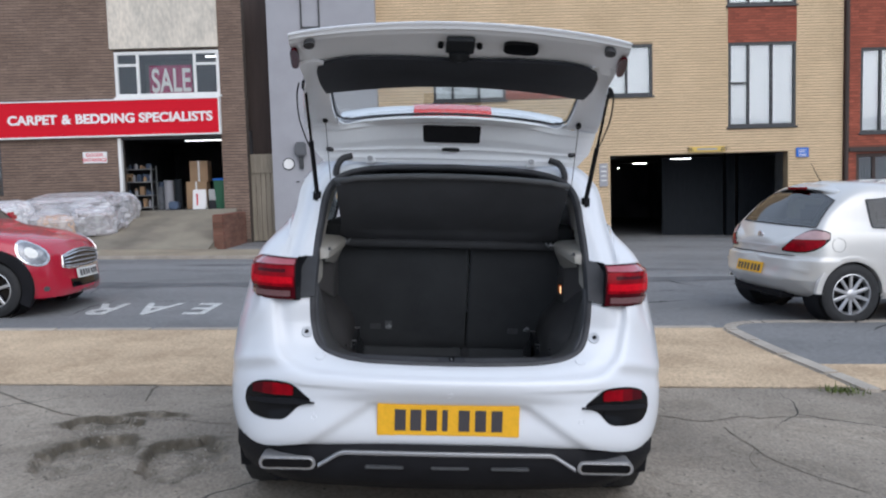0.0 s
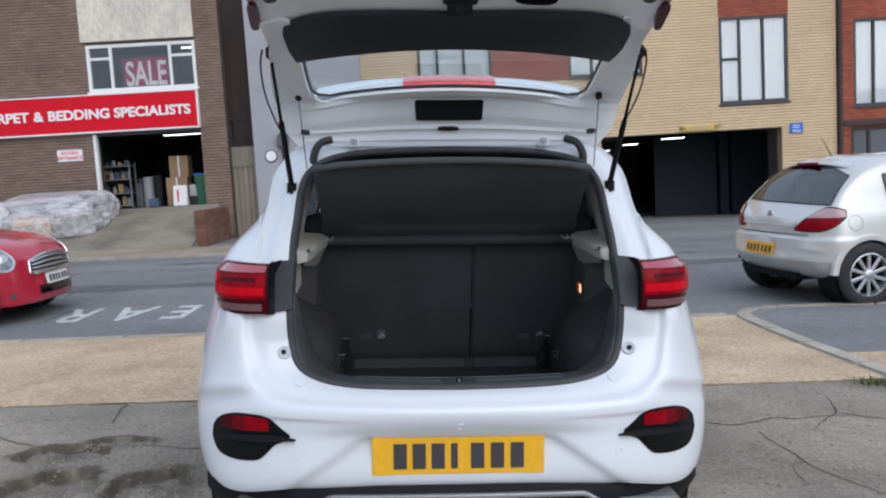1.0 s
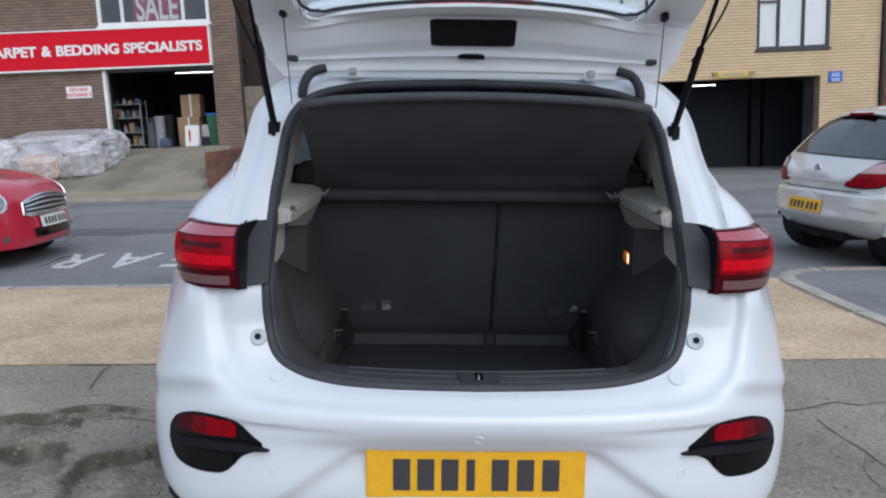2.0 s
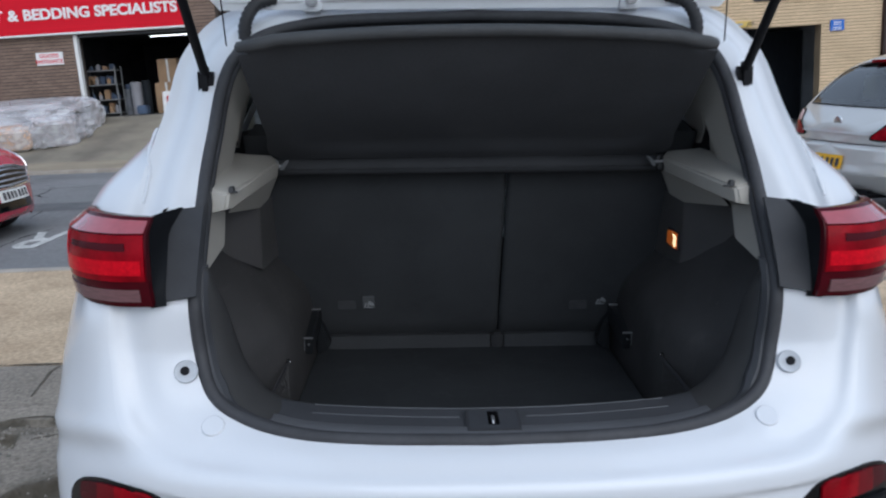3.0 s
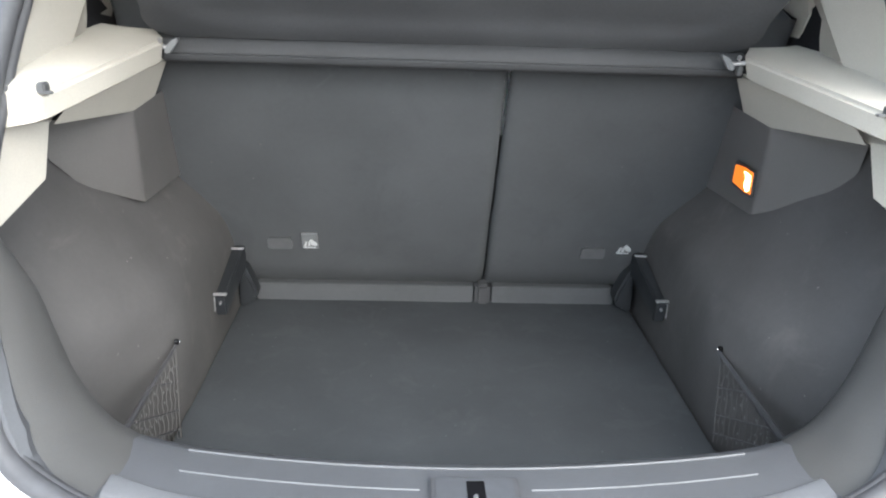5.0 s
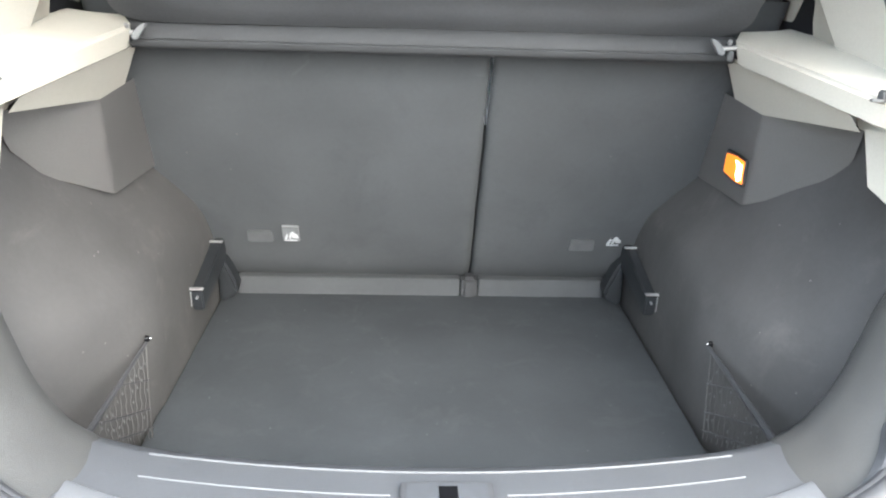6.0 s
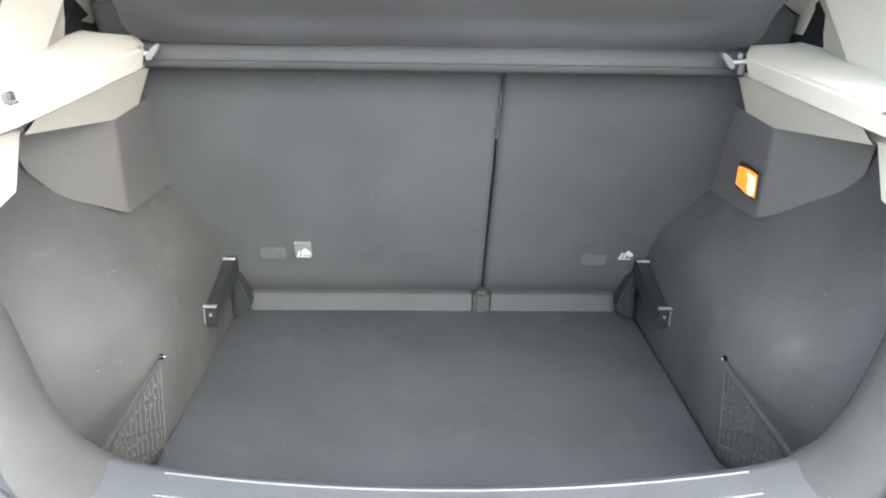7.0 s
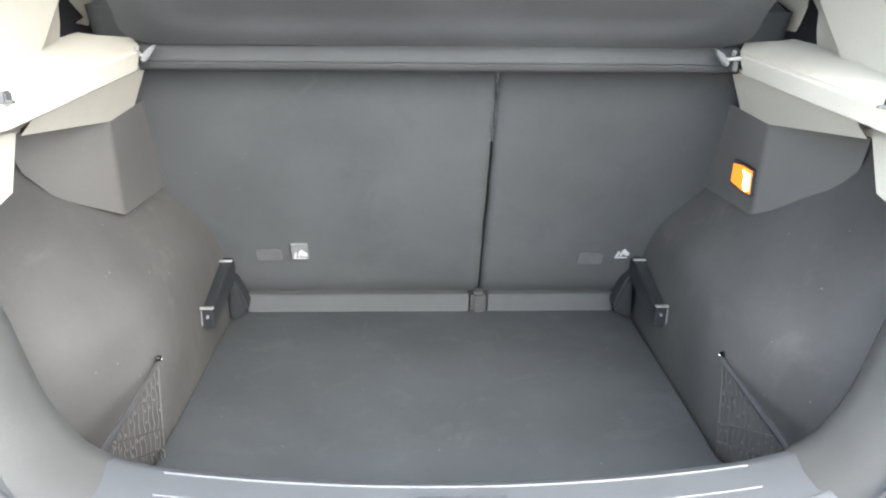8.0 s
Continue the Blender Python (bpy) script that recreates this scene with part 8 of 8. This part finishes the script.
# red hatchback, seen from its nose
RED_RINGS = [
    [(0, .03, .45), (.12, .03, .45), (.25, .04, .46), (.35, .055, .49), (.39, .065, .54), (.39, .07, .59), (.37, .075, .64), (.30, .08, .67), (.15, .075, .69), (0, .075, .695)],
    [(0, .0, .25), (.2, .005, .25), (.42, .045, .26), (.57, .11, .30), (.64, .16, .42), (.65, .18, .57), (.63, .19, .70), (.52, .20, .77), (.28, .17, .795), (0, .16, .80)],
    [(0, .06, .18), (.25, .06, .18), (.5, .10, .18), (.70, .22, .21), (.785, .36, .38), (.79, .38, .57), (.765, .39, .73), (.66, .44, .845), (.36, .42, .885), (0, .42, .90)],
    [(0, .35, .16), (.25, .35, .16), (.5, .38, .16), (.78, .48, .20), (.835, .62, .38), (.84, .66, .60), (.82, .68, .78), (.73, .75, .895), (.42, .78, .945), (0, .8, .96)],
    [(0, 1.1, .16), (.25, 1.1, .16), (.5, 1.1, .16), (.79, 1.1, .20), (.835, 1.1, .38), (.842, 1.1, .60), (.83, 1.1, .80), (.76, 1.05, .925), (.5, 1.05, .985), (0, 1.05, 1.005)],
    [(0, 1.5, .16), (.25, 1.5, .16), (.5, 1.5, .16), (.79, 1.5, .20), (.835, 1.5, .38), (.842, 1.5, .60), (.83, 1.5, .82), (.785, 1.45, .94), (.62, 1.52, 1.28), (0, 1.55, 1.37)],
    [(0, 2.4, .16), (.25, 2.4, .16), (.5, 2.4, .16), (.79, 2.4, .20), (.835, 2.4, .38), (.842, 2.4, .60), (.83, 2.4, .83), (.785, 2.4, .95), (.62, 2.4, 1.33), (0, 2.3, 1.41)],
    [(0, 3.3, .18), (.25, 3.3, .18), (.5, 3.3, .18), (.78, 3.25, .22), (.83, 3.2, .40), (.835, 3.2, .62), (.81, 3.2, .84), (.76, 3.2, .96), (.59, 3.15, 1.31), (0, 3.15, 1.38)],
    [(0, 3.62, .25), (.25, 3.62, .25), (.5, 3.58, .26), (.68, 3.5, .30), (.74, 3.48, .45), (.74, 3.5, .62), (.72, 3.5, .82), (.66, 3.48, .94), (.52, 3.4, 1.2), (0, 3.4, 1.28)],
    [(0, 3.70, .5), (.1, 3.70, .5), (.2, 3.69, .5), (.3, 3.68, .52), (.35, 3.68, .56), (.35, 3.67, .62), (.34, 3.66, .68), (.3, 3.66, .72), (.15, 3.66, .75), (0, 3.66, .76)],
]
_M = Matrix.Translation((-4.12, 6.56, ground_z(-4.12, 6.56) - .03)) @ pose(0, 0, 0, 0, 1.51, 0)
red_car = thing("red_hatchback_car", "small glossy red hatchback car with round headlamps", "car", _M @ pose(0, 0, 0, 0, 0, 90))
skin = Skin(RED_RINGS, 12, [8, 14, 12, 12, 12, 14, 8, 5, 4])
RAX, RZ, RR = (.68, 3.14), .305, .305


def red_kind(c, i):
    x, y, z = abs(c[0]), c[1], c[2]
    if wheel_cut(c, RAX, RZ, .345, .66):
        return None
    if z < .20 and y < 3.5:
        return None
    if 1.03 < z < 1.33 and 1.05 < y < 1.56 and x < .58:
        return "front"
    if 1.01 < z < 1.28 and 1.42 + (z - .98) * .6 < y < 2.98 and x > .55:
        return "side_" + ("l" if c[0] < 0 else "r")
    return "body"


_p = skin.pieces(red_kind)
skin.piece("body", _p["body"], RED, red_car, "glossy red painted body", .004)
skin.piece("windscreen", _p["front"], CABIN, red_car, "windscreen")
for s in (-1, 1):
    skin.glazing("side_window", lambda y, z, o, s=s: skin.flank(s, y, z, o), [(1.25, .975), (3.08, .98), (3.02, 1.30), (1.58, 1.30)], red_car, "dark side window", CABIN, 20, 8)
part("cabin", box(bmesh.new(), -.66, .66, 1.0, 3.3, .30, .92, bevel=.05), BLACK, red_car, "dark seats and cabin")
for s in (-1, 1):
    def oval(p0, p1, zc, h, tilt=0.0, n=9):
        out = []
        for k in range(n):
            w = math.pi * k / (n - 1)
            p = (p0 + p1) / 2 - (p1 - p0) / 2 * math.cos(w)
            z = zc + tilt * (p - (p0 + p1) / 2)
            out.append((p, z - h * math.sin(w) - .002, z + h * math.sin(w) + .002))
        return out
    rim = skin.lens("headlamp", s, oval(19, 51, .695, .130, .0028), .010, CHROME, red_car, "oval headlamp with a chrome rim", n=24)
    skin.lens("lamp_glass", s, oval(21.5, 48.5, .695, .108, .0028), .016, HEADLAMP, rim, "clear headlamp glass", n=24)
    skin.lens("lamp_reflector", s, oval(30, 42, .70, .050, .002), .0185, WHITEPLATE, rim, "pale round reflector", n=16)
    skin.lens("fog_lamp", s, oval(21, 27, .30, .026), .006, DARKTRIM, red_car, "small round fog lamp", n=12)
    for a in RAX:
        wheel(red_car, s * .735, a, RZ, RR, .19, s, spokes=5)
        arch_rim(red_car, s, s * .822, a, RZ, .325, BLACK, "wide black wheel arch", w0=-25, w1=205, fat=.115)
        V, F = lathe([(s * .50, .34), (s * .81, .345)], 30, "x")
        mesh_object("arch_liner", [Vector((v[0], v[1] + a, v[2] + RZ)) for v in V], F, BLACK, red_car, "black arch liner")
    part("door_mirror", box(bmesh.new(), min(s * .80, s * .98), max(s * .80, s * .98), 1.30, 1.40, .98, 1.10, bevel=.035), RED, red_car, "red door mirror")
# grille: rim, dark field and chrome slats
def g_lo(x):
    return .490 + .03 * (abs(x) / .46) ** 2


def g_hi(x):
    return .700 - .06 * (abs(x) / .46) ** 2


xs = np.linspace(-.455, .455, 24)
grille = skin.band("grille", xs, g_lo, g_hi, .005, GLOSSY, red_car, "black grille with chrome slats", m=5)
for k in range(4):
    f = (k + .5) / 4
    pts = [skin.end(x, g_lo(x) + (g_hi(x) - g_lo(x)) * f, .016) for x in np.linspace(-.435, .435, 20)]
    rod("slat", pts, .0115, CHROME, grille, "chrome slat", seg=6)
loop = [skin.end(x, g_lo(x), .012) for x in xs] + [skin.end(x, g_hi(x), .012) for x in xs[::-1]]
rod("grille_rim", loop, .013, CHROME, grille, "chrome rim", seg=6, close=True)
skin.band("lower_intake", np.linspace(-.36, .36, 14), .285, .375, .004, GLOSSY, red_car, "black lower intake")
rplate = skin.band("number_plate", np.linspace(-.25, .25, 8), .372, .478, .022, WHITEPLATE, red_car, "white number plate", thick=.012)
for k in range(7):
    x = -.195 + .063 * k + (.015 if k > 3 else 0)
    skin.band("plate_bar", np.linspace(x - .019, x + .019, 3), .390, .460, .038, INK, rplate, "dark bar", thick=.002)
